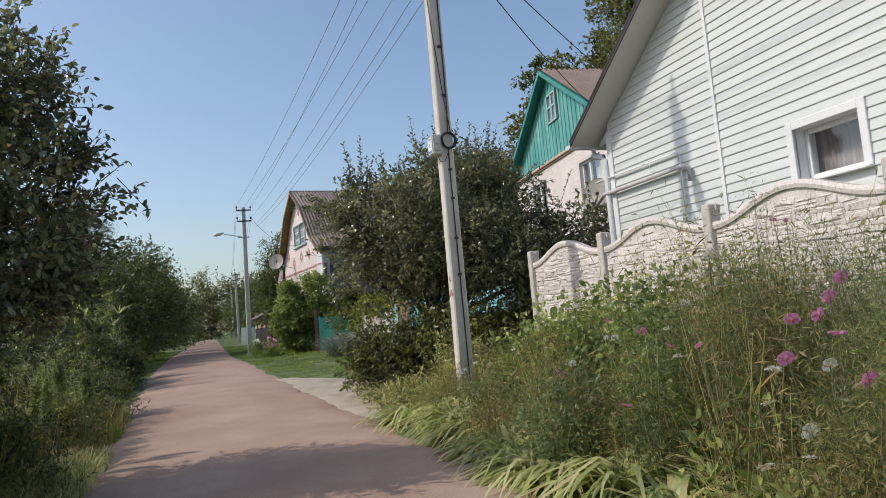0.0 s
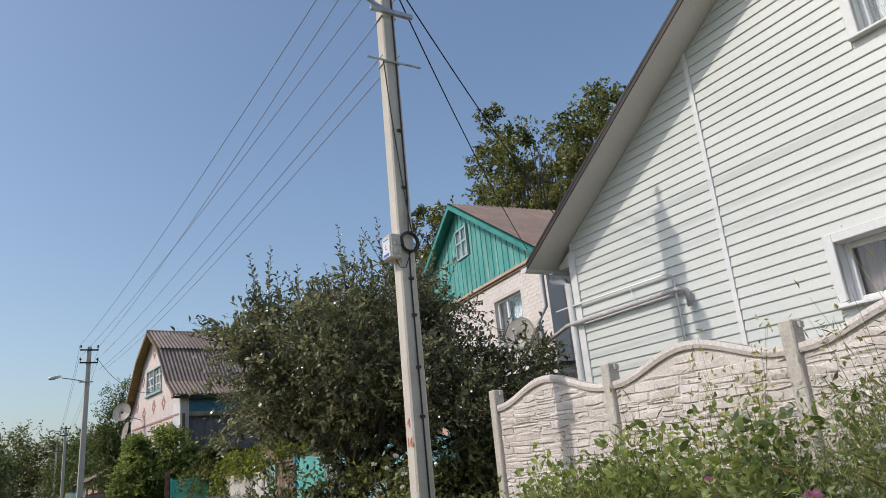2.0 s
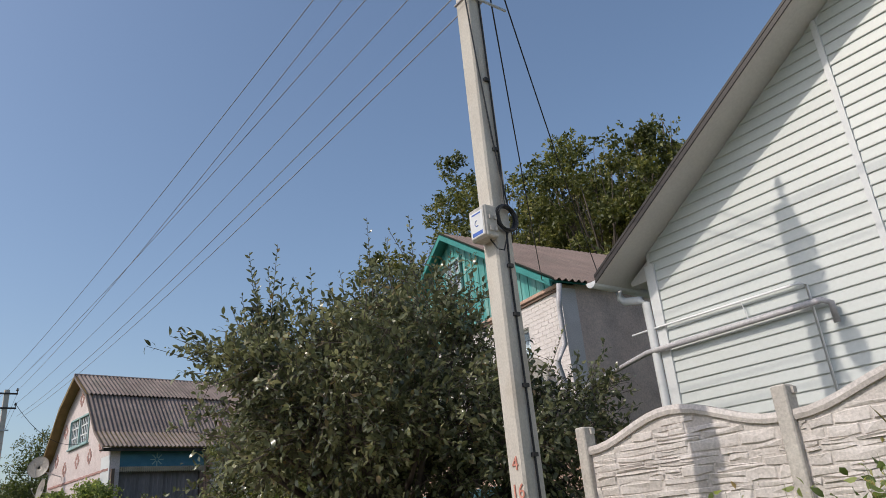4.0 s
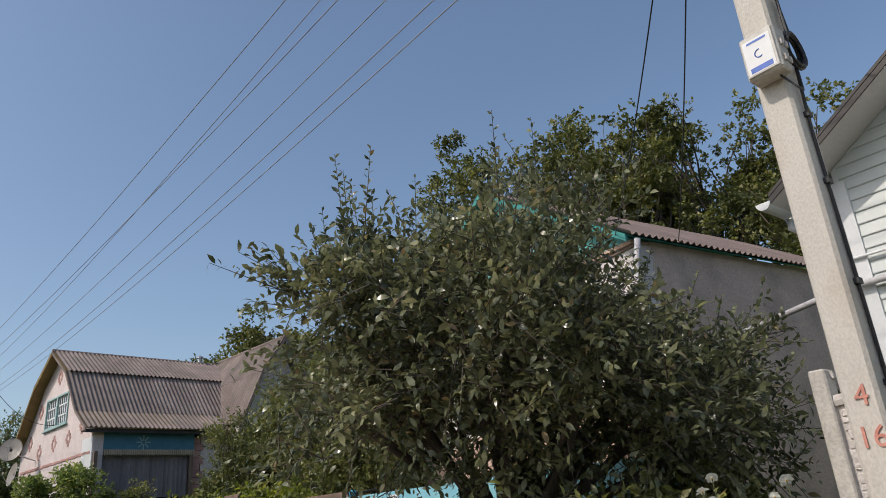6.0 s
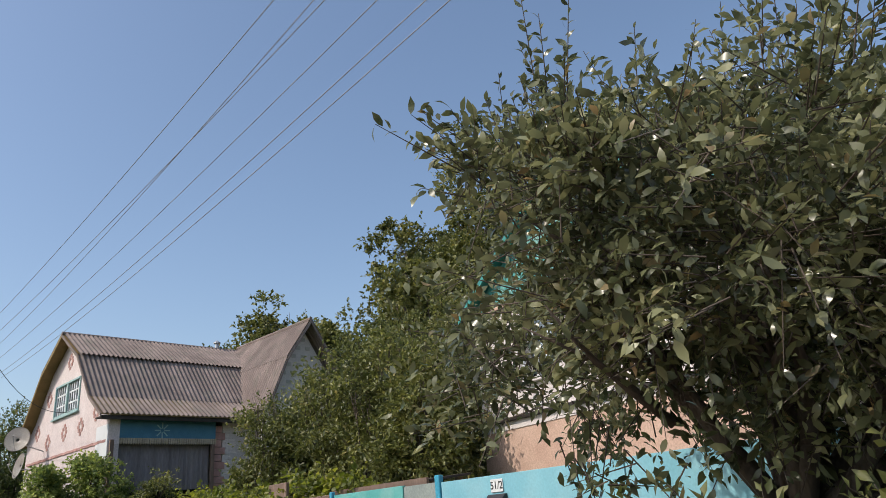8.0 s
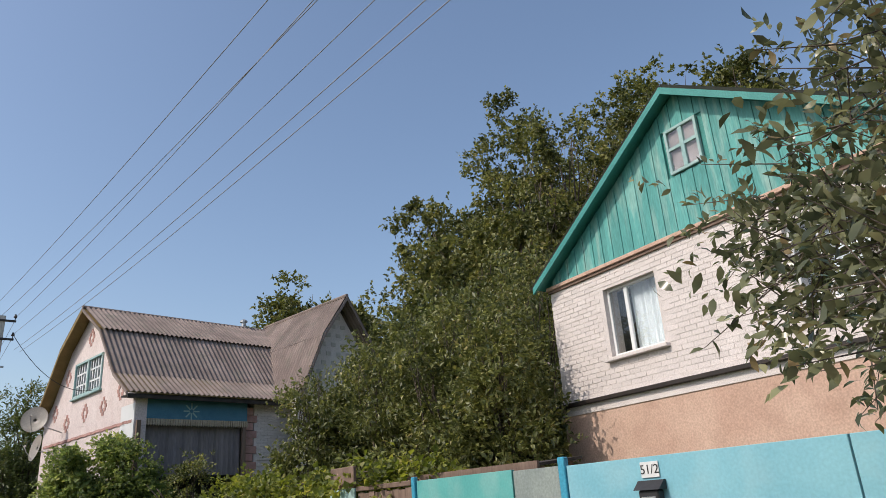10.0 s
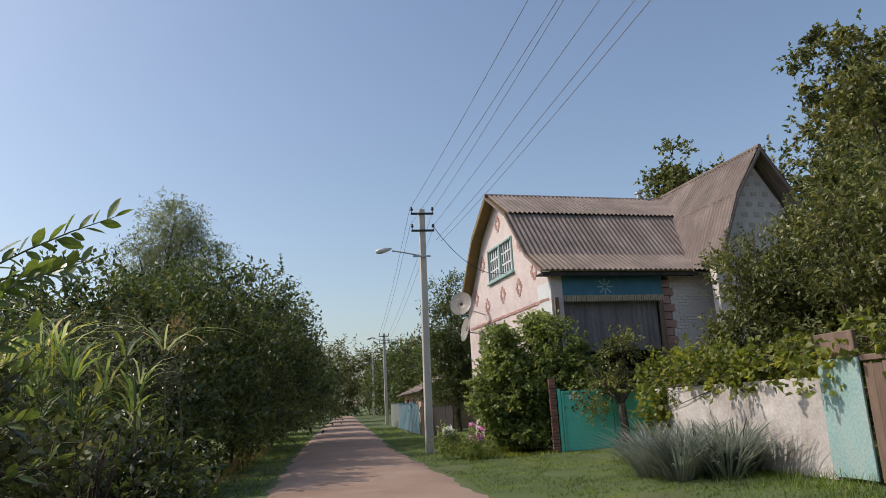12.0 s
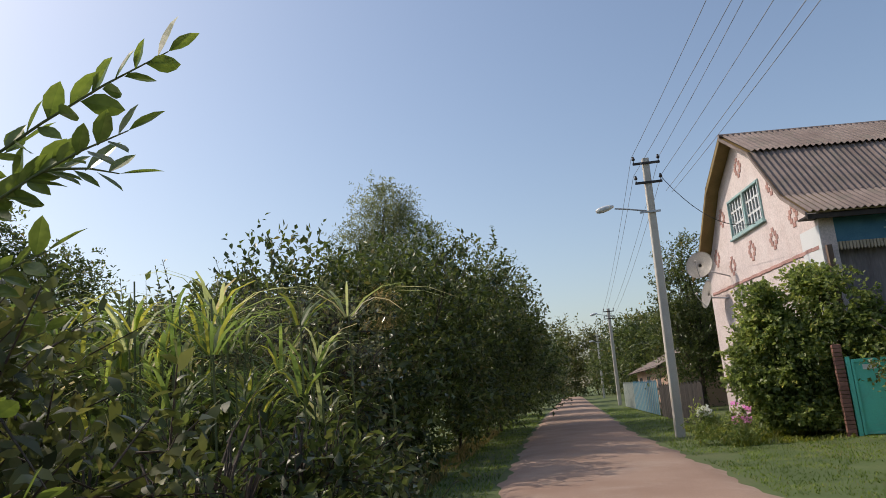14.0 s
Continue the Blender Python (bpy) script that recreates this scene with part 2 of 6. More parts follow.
L_COSMOS_DARK = leaf_material("cosmos_foliage_dark", (0.095, 0.135, 0.055), (0.28, 0.33, 0.14), (0.25, 0.22, 0.10), 0.06, 0.5, 0.42, 2.0, 0.35)
L_CHERRY = leaf_material("cherry_leaf", (0.095, 0.14, 0.036), (0.20, 0.265, 0.07), (0.20, 0.23, 0.06), 0.05, 0.3, 0.36)
L_BLUEGRASS = leaf_material("blue_lyme_grass", (0.15, 0.18, 0.15), (0.28, 0.31, 0.26), (0.34, 0.32, 0.22), 0.08, 0.5, 0.3)
L_REED = leaf_material("reed_leaf", (0.085, 0.14, 0.045), (0.21, 0.28, 0.09), (0.40, 0.36, 0.08), 0.05, 0.5, 0.5)
L_PINK = leaf_material("pink_petal", (0.78, 0.32, 0.58), (0.86, 0.48, 0.70), (0.78, 0.42, 0.6), 0.2, 0.6, 0.35)
L_WHITE = leaf_material("white_petal", (0.78, 0.78, 0.72), (0.85, 0.85, 0.8), (0.8, 0.78, 0.6), 0.1, 0.6, 0.35)
L_YELLOW = leaf_material("yellow_petal", (0.65, 0.42, 0.05), (0.75, 0.52, 0.08), (0.7, 0.4, 0.05), 0.1, 0.6, 0.3)


# ---- building blocks ----
def thing(name, label, category, m=None, group="", kind=""):
    ob = new(name)
    ob.empty_display_size = 0.2
    if m is not None:
        ob.matrix_world = m
    return tagged(ob, label, category, group, kind)


def part(name, bm, mat, parent, label="", smooth=False, m=None):
    me = bpy.data.meshes.new(name)
    bm.to_mesh(me)
    bm.free()
    me.materials.append(mat)
    if smooth:
        me.polygons.foreach_set("use_smooth", [True] * len(me.polygons))
    ob = new(name, me)
    if parent is not None:
        ob.parent = parent
    if m is not None:
        ob.matrix_basis = m
    if label:
        ob["label"] = label
    return ob


def shared(name, me, parent, m):
    ob = new(name, me)
    ob.parent = parent
    ob.matrix_basis = m
    return ob


def box(bm, x0, y0, z0, x1, y1, z1, bevel=0.0):
    v = [bm.verts.new(p) for p in ((x0, y0, z0), (x1, y0, z0), (x1, y1, z0), (x0, y1, z0), (x0, y0, z1), (x1, y0, z1), (x1, y1, z1), (x0, y1, z1))]
    f = [bm.faces.new([v[i] for i in q]) for q in ((0, 3, 2, 1), (4, 5, 6, 7), (0, 1, 5, 4), (1, 2, 6, 5), (2, 3, 7, 6), (3, 0, 4, 7))]
    if bevel:
        es = list({e for q in f for e in q.edges})
        bmesh.ops.bevel(bm, geom=es, offset=bevel, segments=1, affect="EDGES")
    return bm


def boxed(*a, **k):
    return box(bmesh.new(), *a, **k)


def prism(poly, axis, a, b):
    """Extrude a polygon of 2D points along an axis from a to b."""
    bm = bmesh.new()

    def p3(p, d):
        return {"x": (d, p[0], p[1]), "y": (p[0], d, p[1]), "z": (p[0], p[1], d)}[axis]
    lo = [bm.verts.new(p3(p, a)) for p in poly]
    hi = [bm.verts.new(p3(p, b)) for p in poly]
    bm.faces.new(lo)
    bm.faces.new(hi)
    n = len(poly)
    for i in range(n):
        bm.faces.new((lo[i], lo[(i + 1) % n], hi[(i + 1) % n], hi[i]))
    bmesh.ops.recalc_face_normals(bm, faces=bm.faces[:])
    return bm


def tube(bm, pts, radii, sides=8, cap=True):
    """A tube along a path with a radius at each point."""
    pts = [Vector(p) for p in pts]
    if not isinstance(radii, (list, tuple)):
        radii = [radii] * len(pts)
    rings = []
    ref = Vector((0.13, 0.27, 0.95))
    for i, p in enumerate(pts):
        d = (pts[min(i + 1, len(pts) - 1)] - pts[max(i - 1, 0)]).normalized()
        a = d.cross(ref)
        if a.length < 0.05:
            a = d.cross(Vector((1, 0.2, 0)))
        a.normalize()
        b = d.cross(a)
        rings.append([bm.verts.new(p + (a * math.cos(t) + b * math.sin(t)) * radii[i]) for t in (2 * math.pi * k / sides for k in range(sides))])
    for r, s in zip(rings, rings[1:]):
        for k in range(sides):
            bm.faces.new((r[k], r[(k + 1) % sides], s[(k + 1) % sides], s[k]))
    if cap and sides > 2:
        bm.faces.new(rings[0][::-1])
        bm.faces.new(rings[-1])
    return bm


def tubed(pts, radii, sides=8):
    return tube(bmesh.new(), pts, radii, sides)


def mesh_np(name, verts, faces, mat, parent=None, smooth=False):
    """A mesh from arrays of vertices and equal-sided faces."""
    me = bpy.data.meshes.new(name)
    nv, nf, k = len(verts), len(faces), faces.shape[1]
    me.vertices.add(nv)
    me.vertices.foreach_set("co", np.asarray(verts, np.float32).ravel())
    me.loops.add(nf * k)
    me.loops.foreach_set("vertex_index", np.asarray(faces, np.int32).ravel())
    me.polygons.add(nf)
    me.polygons.foreach_set("loop_start", np.arange(0, nf * k, k, dtype=np.int32))
    me.update(calc_edges=True)
    me.validate()
    me.materials.append(mat)
    if smooth:
        me.polygons.foreach_set("use_smooth", [True] * nf)
    ob = new(name, me)
    if parent is not None:
        ob.parent = parent
    return ob


def unit(a):
    return a / np.maximum(np.linalg.norm(a, axis=-1, keepdims=True), 1e-6)


def leaf_arrays(rng, pos, way, size, width=0.45, flat=0.6, fine=False):
    """Folded pointed leaves: two triangles each, or four with a bent tip."""
    n = len(pos)
    up = unit(rng.normal(size=(n, 3)) * (1 - flat) + np.array([0, 0, flat]))
    side = unit(np.cross(way, up))
    nor = np.cross(side, way)
    s = size[:, None]
    w = s * width * 0.5
    base = pos
    if fine:
        rows = []
        for a, k in ((0.28, 0.8), (0.62, 0.9)):
            c = pos + way * s * a - nor * s * 0.04 * a
            rows.append((c + side * w * k + nor * w * 0.3, c - side * w * k + nor * w * 0.3))
        tip = pos + way * s - nor * s * 0.16
        v = np.stack([base, rows[0][1], rows[1][1], tip, rows[1][0], rows[0][0]], 1).reshape(-1, 3)
        i = np.arange(n)[:, None] * 6
        return v, np.concatenate([i + [0, 1, 5], i + [5, 1, 2], i + [5, 2, 4], i + [4, 2, 3]], 1).reshape(-1, 3)
    mid = pos + way * s * 0.45
    l = mid + side * w + nor * w * 0.35
    r = mid - side * w + nor * w * 0.35
    tip = pos + way * s - nor * s * 0.12
    v = np.stack([base, r, tip, l], 1).reshape(-1, 3)
    i = np.arange(n)[:, None] * 4
    f = np.concatenate([i + [0, 1, 2], i + [0, 2, 3]], 1).reshape(-1, 3)
    return v, f


def blob_points(rng, blobs, n, shell=0.4):
    """Points and outward ways in a set of ellipsoids, denser towards the skin."""
    vol = np.array([b[3] * b[4] * b[5] for b in blobs]) ** 0.75
    pick = rng.choice(len(blobs), n, p=vol / vol.sum())
    B = np.array(blobs)[pick]
    d = unit(rng.normal(size=(n, 3)))
    r = rng.random(n) ** shell
    wob = 1 + 0.18 * np.sin(d[:, :1] * 7 + pick[:, None]) * np.cos(d[:, 1:2] * 6 + pick[:, None] * 2) + rng.normal(size=(n, 1)) * 0.06
    return B[:, :3] + d * B[:, 3:] * (r[:, None] * wob), d


def foliage(name, mat, parent, seed, blobs, twigs, per=7, length=0.3, size=0.08, width=0.45, up=0.35, shell=0.4, floor=None, droop=0.0, stems=None, clump=0.0, fine=False, spray=16):
    """A crown of leafy twigs filling the blobs; with clump, the twigs gather in sprays of that radius."""
    rng = np.random.default_rng(seed)
    p, d = blob_points(rng, blobs, twigs, shell)
    if clump:
        few = max(12, twigs // spray)
        c, e = blob_points(rng, blobs, few, shell * 0.8)
        pick = rng.integers(0, few, twigs)
        off = np.clip(rng.normal(size=(twigs, 3)), -1.45, 1.45) * clump * (0.5 + rng.random((few, 1)))[pick]
        p, d = c[pick] + off * np.array([1, 1, 0.7]), unit(e[pick] + off / clump * 0.5)
    d = unit(d + rng.normal(size=d.shape) * 0.55 + np.array([0, 0, up]))
    L = length * (0.5 + rng.random(twigs))
    t = np.linspace(0.15, 1, per)
    pos = p[:, None] + d[:, None] * (t[None, :, None] * L[:, None, None])
    pos[:, :, 2] -= droop * (t ** 2)[None, :] * L[:, None]
    way = unit(d[:, None] * 0.6 + rng.normal(size=pos.shape) * 0.75)
    sz = size * (0.6 + 0.8 * rng.random((twigs, per)))
    pos, way, sz = pos.reshape(-1, 3), way.reshape(-1, 3), sz.ravel()
    if floor is not None:
        k = pos[:, 2] > floor
        pos, way, sz = pos[k], way[k], sz[k]
    v, f = leaf_arrays(rng, pos, way, sz, width, 0.6, fine)
    ob = mesh_np(name, v, f, mat, parent)
    if stems is not None:
        k = rng.random(twigs) < 0.6
        a, b = p[k] - d[k] * 0.25 * L[k, None], p[k] + d[k] * L[k, None]
        b[:, 2] -= droop * L[k]
        thin_sticks("twig_wood", a, b, 0.006, stems, parent)["kind"] = "stuff"
    return ob


def thin_sticks(name, a, b, radius, mat, parent):
    """Many thin three-sided sticks from a to b in one mesh."""
    n = len(a)
    w = unit(b - a)
    s = unit(np.cross(w, np.array([0.3, 0.5, 0.81])))
    q = np.cross(w, s)
    ring = [s, -0.5 * s + 0.87 * q, -0.5 * s - 0.87 * q]
    v = np.stack([a + c * radius for c in ring] + [b + c * radius * 0.4 for c in ring], 1).reshape(-1, 3)
    i = np.arange(n)[:, None] * 6
    f = np.concatenate([i + [0, 1, 4, 3], i + [1, 2, 5, 4], i + [2, 0, 3, 5]], 1).reshape(-1, 4)
    return mesh_np(name, v, f, mat, parent)


def blades(rng, base, way, length, width, bend=0.5, seg=4):
    """Arching strap leaves: base points, leaning ways, lengths, widths."""
    n = len(base)
    t = np.linspace(0, 1, seg + 1)
    flat = way * np.array([1, 1, 0])
    side = unit(np.cross(unit(flat + 1e-4), np.array([0, 0, 1.0])))
    c = base[:, None] + way[:, None] * (t[None, :, None] * length[:, None, None])
    c = c + unit(flat)[:, None] * ((t ** 2)[None, :, None] * (length * bend * 0.5)[:, None, None])
    c[:, :, 2] -= (t ** 2.2)[None, :] * (length * bend)[:, None]
    w = (width[:, None] * np.array([0.7, 1.0, 0.85, 0.5, 0.04])[None, :seg + 1] if seg == 4 else width[:, None] * np.linspace(1, 0.05, seg + 1)[None, :])[:, :, None] * 0.5
    v = np.stack([c - side[:, None] * w, c + side[:, None] * w], 2).reshape(-1, 3)
    i = (np.arange(n) * (seg + 1) * 2)[:, None]
    f = np.concatenate([i + [2 * k, 2 * k + 1, 2 * k + 3, 2 * k + 2] for k in range(seg)], 1).reshape(-1, 4)
    return v, f


def height_at(x, y):
    """The lie of the land: a road that climbs gently, a bank on one side, a wooded hill behind the houses."""
    base = np.interp(y, [-30, 0, 6.4, 12.8, 17, 37, 67, 120, 400], [-0.3, 0, 0.12, 0.21, 0.27, 0.42, 0.7, 1.2, 2])
    bank = 0.33 * np.clip((x - 2.5) / 2.2, 0, 1) * np.clip((12 - y) / 4, 0, 1)
    yard = 0.1 * np.clip((x - 4) / 3, 0, 1) + 0.5 * np.clip((x - 7) / 3.5, 0, 1)
    hill = 0.42 * np.clip(x - 21, 0, 60) * np.clip((x - 18) / 8, 0, 1)
    left = -0.25 * np.clip((-2.6 - x) / 4, 0, 1)
    return base + bank + yard + hill + left


def G(x, y):
    return float(height_at(np.float64(x), np.float64(y)))


# ---- ground and road ----
def axis_steps(lo, hi, fine_lo, fine_hi, fine, coarse):
    a = list(np.arange(lo, fine_lo, coarse)) + list(np.arange(fine_lo, fine_hi, fine)) + list(np.arange(fine_hi, hi + coarse, coarse))
    return np.array(a)


def grid_sheet(name, xs, ys, fz, mat):
    X, Y = np.meshgrid(xs, ys)
    v = np.stack([X, Y, fz(X, Y)], -1).reshape(-1, 3)
    nx, ny = len(xs), len(ys)
    i = (np.arange(ny - 1)[:, None] * nx + np.arange(nx - 1)[None, :]).reshape(-1, 1)
    return mesh_np(name, v, (i + [0, 1, nx + 1, nx]).reshape(-1, 4), mat, None, True)


def ground_z(X, Y):
    return height_at(X, Y) + 0.02 * np.sin(X * 3.1 + Y * 1.7) * np.cos(Y * 2.3 - X) * (np.abs(X - 0.4) > 2.2)


ground = tagged(grid_sheet("ground", axis_steps(-400, 420, -8, 30, 0.5, 20), axis_steps(-60, 900, -8, 60, 0.5, 20), ground_z, M_GROUND),
                "grassy earth ground with worn bare patches", "ground", kind="structure")


def road_edges(y):
    left = np.interp(y, [-20, 5, 9, 16, 28, 40, 60, 80, 120], [-1.2, -1.15, -1.15, -1.4, -1.65, -1.6, -1.2, -0.6, 0.4])
    right = np.interp(y, [-20, 4, 9, 14, 22, 28, 40, 60, 80, 120], [2.5, 2.45, 2.3, 2.05, 1.95, 1.95, 1.65, 2.0, 2.3, 3.0])
    return left, right


def make_strip(name, edges, y0, y1, step, n, lift, mat, crown=0.0, ragged=0.06):
    ys = np.arange(y0, y1, step)
    l, r = edges(ys)
    l = l + ragged * np.sin(ys * 2.3) + ragged * 0.7 * np.sin(ys * 5.9 + 1)
    r = r + ragged * np.sin(ys * 1.9 + 2) + ragged * 0.7 * np.sin(ys * 6.7)
    t = np.linspace(0, 1, n)
    X = l[:, None] * (1 - t) + r[:, None] * t
    Y = np.repeat(ys[:, None], n, 1)
    edge = np.minimum(t, 1 - t) * (n - 1)
    Z = height_at(X, Y) + lift * np.clip(edge, -1, 1)[None, :] + crown * (1 - (2 * t - 1) ** 2)[None, :] - 0.03 * (edge < 0.5)[None, :]
    v = np.stack([X, Y, Z], -1).reshape(-1, 3)
    i = (np.arange(len(ys) - 1)[:, None] * n + np.arange(n - 1)[None, :]).reshape(-1, 1)
    return mesh_np(name, v, (i + [0, 1, n + 1, n]).reshape(-1, 4), mat, None, True)


road = tagged(make_strip("road", road_edges, -20, 118, 0.25, 13, 0.045, M_ROAD, 0.05), "reddish worn asphalt village road without kerbs", "road", kind="structure")
verge = tagged(make_strip("verge", lambda y: (road_edges(y)[1] - 0.3, np.interp(y, [9, 11, 14, 16, 18.5], [2.5, 3.0, 3.7, 3.4, 2.2])), 9.5, 18.5, 0.25, 7, 0.03, M_DUST), "pale dusty gravel verge beside the road", "verge", kind="structure")


# ---- lap siding house ----
def rake_z(y, peak_y, peak_z, slope):
    return peak_z - abs(y - peak_y) * slope


def window_unit(parent, name, x, y0, y1, z0, z1, mat_frame, depth=0.12, mull=(0.5,), curtain=None, recess=0.0, transom=None, label="", span=(0.0, 1.0)):
    """A window in a wall that faces -x: frame, sashes, pane, sill, dark room box behind."""
    f = bmesh.new()
    t = 0.06
    xa, xb = x + recess, x + recess + 0.07
    for q in ((y0, z0, y0 + t, z1), (y1 - t, z0, y1, z1), (y0 + t, z0, y1 - t, z0 + t), (y0 + t, z1 - t, y1 - t, z1)):
        box(f, xa, q[0], q[1], xb, q[2], q[3], 0.008)
    ym = [y0 + (y1 - y0) * k for k in mull]
    for c in ym:
        box(f, xa + 0.005, c - 0.045, z0 + t, xb - 0.005, c + 0.045, z1 - t, 0.008)
    if transom:
        zz = z0 + (z1 - z0) * transom
        box(f, xa + 0.01, y0 + t, zz - 0.03, xb - 0.01, y1 - t, zz + 0.03)
    me = part(name, f, mat_frame, parent, label)
    cuts = [y0 + t] + ym + [y1 - t]
    for a, b in zip(cuts, cuts[1:]):
        part("pane", boxed(xa + 0.03, a, z0 + t, xa + 0.036, b, z1 - t), M_GLASS, me).visible_shadow = False
    if curtain:
        nb = bmesh.new()
        ys, yl = y0 + (y1 - y0) * span[0], (y1 - y0) * (span[1] - span[0])
        for k in range(24):
            ya, yb = ys + yl * k / 24, ys + yl * (k + 1) / 24
            c = [nb.verts.new(p) for p in ((xb + 0.10 + 0.02 * math.sin(k * 1.7), ya, z0), (xb + 0.10 + 0.02 * math.sin((k + 1) * 1.7), yb, z0), (xb + 0.10 + 0.02 * math.sin((k + 1) * 1.7), yb, z1), (xb + 0.10 + 0.02 * math.sin(k * 1.7), ya, z1))]
            nb.faces.new(c)
        part("curtain", nb, curtain, me)
    return me


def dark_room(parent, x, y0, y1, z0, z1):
    """A box whose dark colour stands in for room shade behind a window: floor, ceiling, back and sides."""
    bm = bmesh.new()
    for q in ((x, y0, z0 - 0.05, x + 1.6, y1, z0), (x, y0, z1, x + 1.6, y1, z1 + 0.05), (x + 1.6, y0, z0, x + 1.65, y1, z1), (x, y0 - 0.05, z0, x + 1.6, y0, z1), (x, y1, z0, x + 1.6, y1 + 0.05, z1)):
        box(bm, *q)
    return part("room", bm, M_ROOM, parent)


def wall_with_holes(name, x0, x1, outline_z, y0, y1, zb, holes, mat, parent, label="", step=None):
    """A wall in the y-z plane of thickness x0..x1, top given by outline_z(y), with rectangular holes."""
    bm = bmesh.new()
    cuts = sorted({y0, y1, *[h[0] for h in holes], *[h[1] for h in holes], *(step or [])})
    for a, b in zip(cuts, cuts[1:]):
        mid = (a + b) / 2
        spans = [(zb, None)]
        for h in sorted([h for h in holes if h[0] <= mid <= h[1]], key=lambda h: h[2]):
            lo = spans.pop()[0]
            spans += [(lo, h[2]), (h[3], None)]
        for lo, hi in spans:
            za, zc = (hi, hi) if hi is not None else (outline_z(a), outline_z(b))
            q = [(a, lo), (b, lo), (b, max(zc, lo + 0.001)), (a, max(za, lo + 0.001))]
            lo_v = [bm.verts.new((x0, *p)) for p in q]
            hi_v = [bm.verts.new((x1, *p)) for p in q]
            bm.faces.new(lo_v[::-1])
            bm.faces.new(hi_v)
            for i in range(4):
                bm.faces.new((lo_v[i], lo_v[(i + 1) % 4], hi_v[(i + 1) % 4], hi_v[i]))
    bmesh.ops.remove_doubles(bm, verts=bm.verts[:], dist=0.0005)
    bmesh.ops.recalc_face_normals(bm, faces=bm.faces[:])
    return part(name, bm, mat, parent, label)


H1 = thing("siding_house", "two-storey house clad in white lap siding with broad white soffit", "house")
H1_X, H1_Y0, H1_Y1, H1_PY, H1_SL = 6.70, -1.3, 10.12, 4.4, 0.645


def h1_roof(y):
    return 4.27 + (10.55 - H1_PY) * H1_SL - abs(y - H1_PY) * H1_SL - 0.10


H1_WINS = [(5.44, 6.31, 2.66, 3.26), (4.48, 5.54, 5.18, 6.35)]
h1_wall = wall_with_holes("wall", H1_X, H1_X + 0.35, h1_roof, H1_Y0, H1_Y1, 0.2, H1_WINS, M_WHITE, H1, "white siding gable wall", [H1_PY])
part("side_wall", boxed(H1_X + 0.35, H1_Y1 - 0.3, 0.2, H1_X + 9, H1_Y1, 4.2), M_SIDING, H1)
part("side_wall", boxed(H1_X + 0.35, H1_Y0, 0.2, H1_X + 9, H1_Y0 + 0.3, 4.2), M_SIDING, H1)
part("side_wall", boxed(H1_X + 8.7, H1_Y0 + 0.3, 0.2, H1_X + 9, H1_Y1 - 0.3, 4.2), M_SIDING, H1)


SIDE_H = 0.122


def siding_board(z, ya, yb, za_cut, zb_cut, parent):
    """One lap board: leaning face, thick lower lip; ends may be cut by the roof slope."""
    h = SIDE_H
    bm = bmesh.new()
    rows = [(-0.003, 0), (-0.017, 0.0), (-0.019, 0.009), (-0.004, h), (0.0, h)]
    a = [bm.verts.new((H1_X + r[0], ya, z + r[1])) for r in rows]
    b = [bm.verts.new((H1_X + r[0], yb if r[1] < 0.1 else zb_cut, z + r[1])) for r in rows]
    for i in range(4):
        bm.faces.new((a[i], a[i + 1], b[i + 1], b[i]))
    bm.faces.new(a[::-1])
    bm.faces.new(b)
    return part("siding_board", bm, M_SIDING, parent)


JOINT_Y = 7.53
z = 1.4
while z < h1_roof(H1_PY) - 0.25:
    def reach(zz):
        return min(H1_Y1 - 0.05, H1_PY + (h1_roof(H1_PY) - zz) / H1_SL - 0.02)
    top_y, low_y = reach(z + SIDE_H), reach(z)
    spans = [(JOINT_Y + 0.012, low_y, top_y)] if low_y > JOINT_Y + 0.1 else []
    inner = [(H1_Y0 + 0.05 if low_y > 9 else 2 * H1_PY - low_y, JOINT_Y - 0.012 if low_y > JOINT_Y else low_y, JOINT_Y - 0.012 if top_y > JOINT_Y else top_y)]
    for hw in H1_WINS:
        if hw[2] - 0.1 < z + 0.1 < hw[3] + 0.1:
            nxt = []
            for s in inner:
                nxt += [(s[0], hw[0] - 0.1, hw[0] - 0.1), (hw[1] + 0.1, s[1], s[2])]
            inner = [s for s in nxt if s[1] - s[0] > 0.05]
    for s in spans + inner:
        if s[1] - s[0] > 0.06:
            siding_board(z, s[0], s[1], s[0], max(s[2], s[0] + 0.01), h1_wall)
    z += SIDE_H
part("joint_strip", boxed(H1_X - 0.032, JOINT_Y - 0.03, 1.4, H1_X - 0.002, JOINT_Y + 0.03, h1_roof(JOINT_Y)), M_WHITE, h1_wall)
part("corner_strip", boxed(H1_X - 0.036, H1_Y1 - 0.1, 1.2, H1_X - 0.002, H1_Y1 + 0.03, 4.3), M_WHITE, h1_wall)
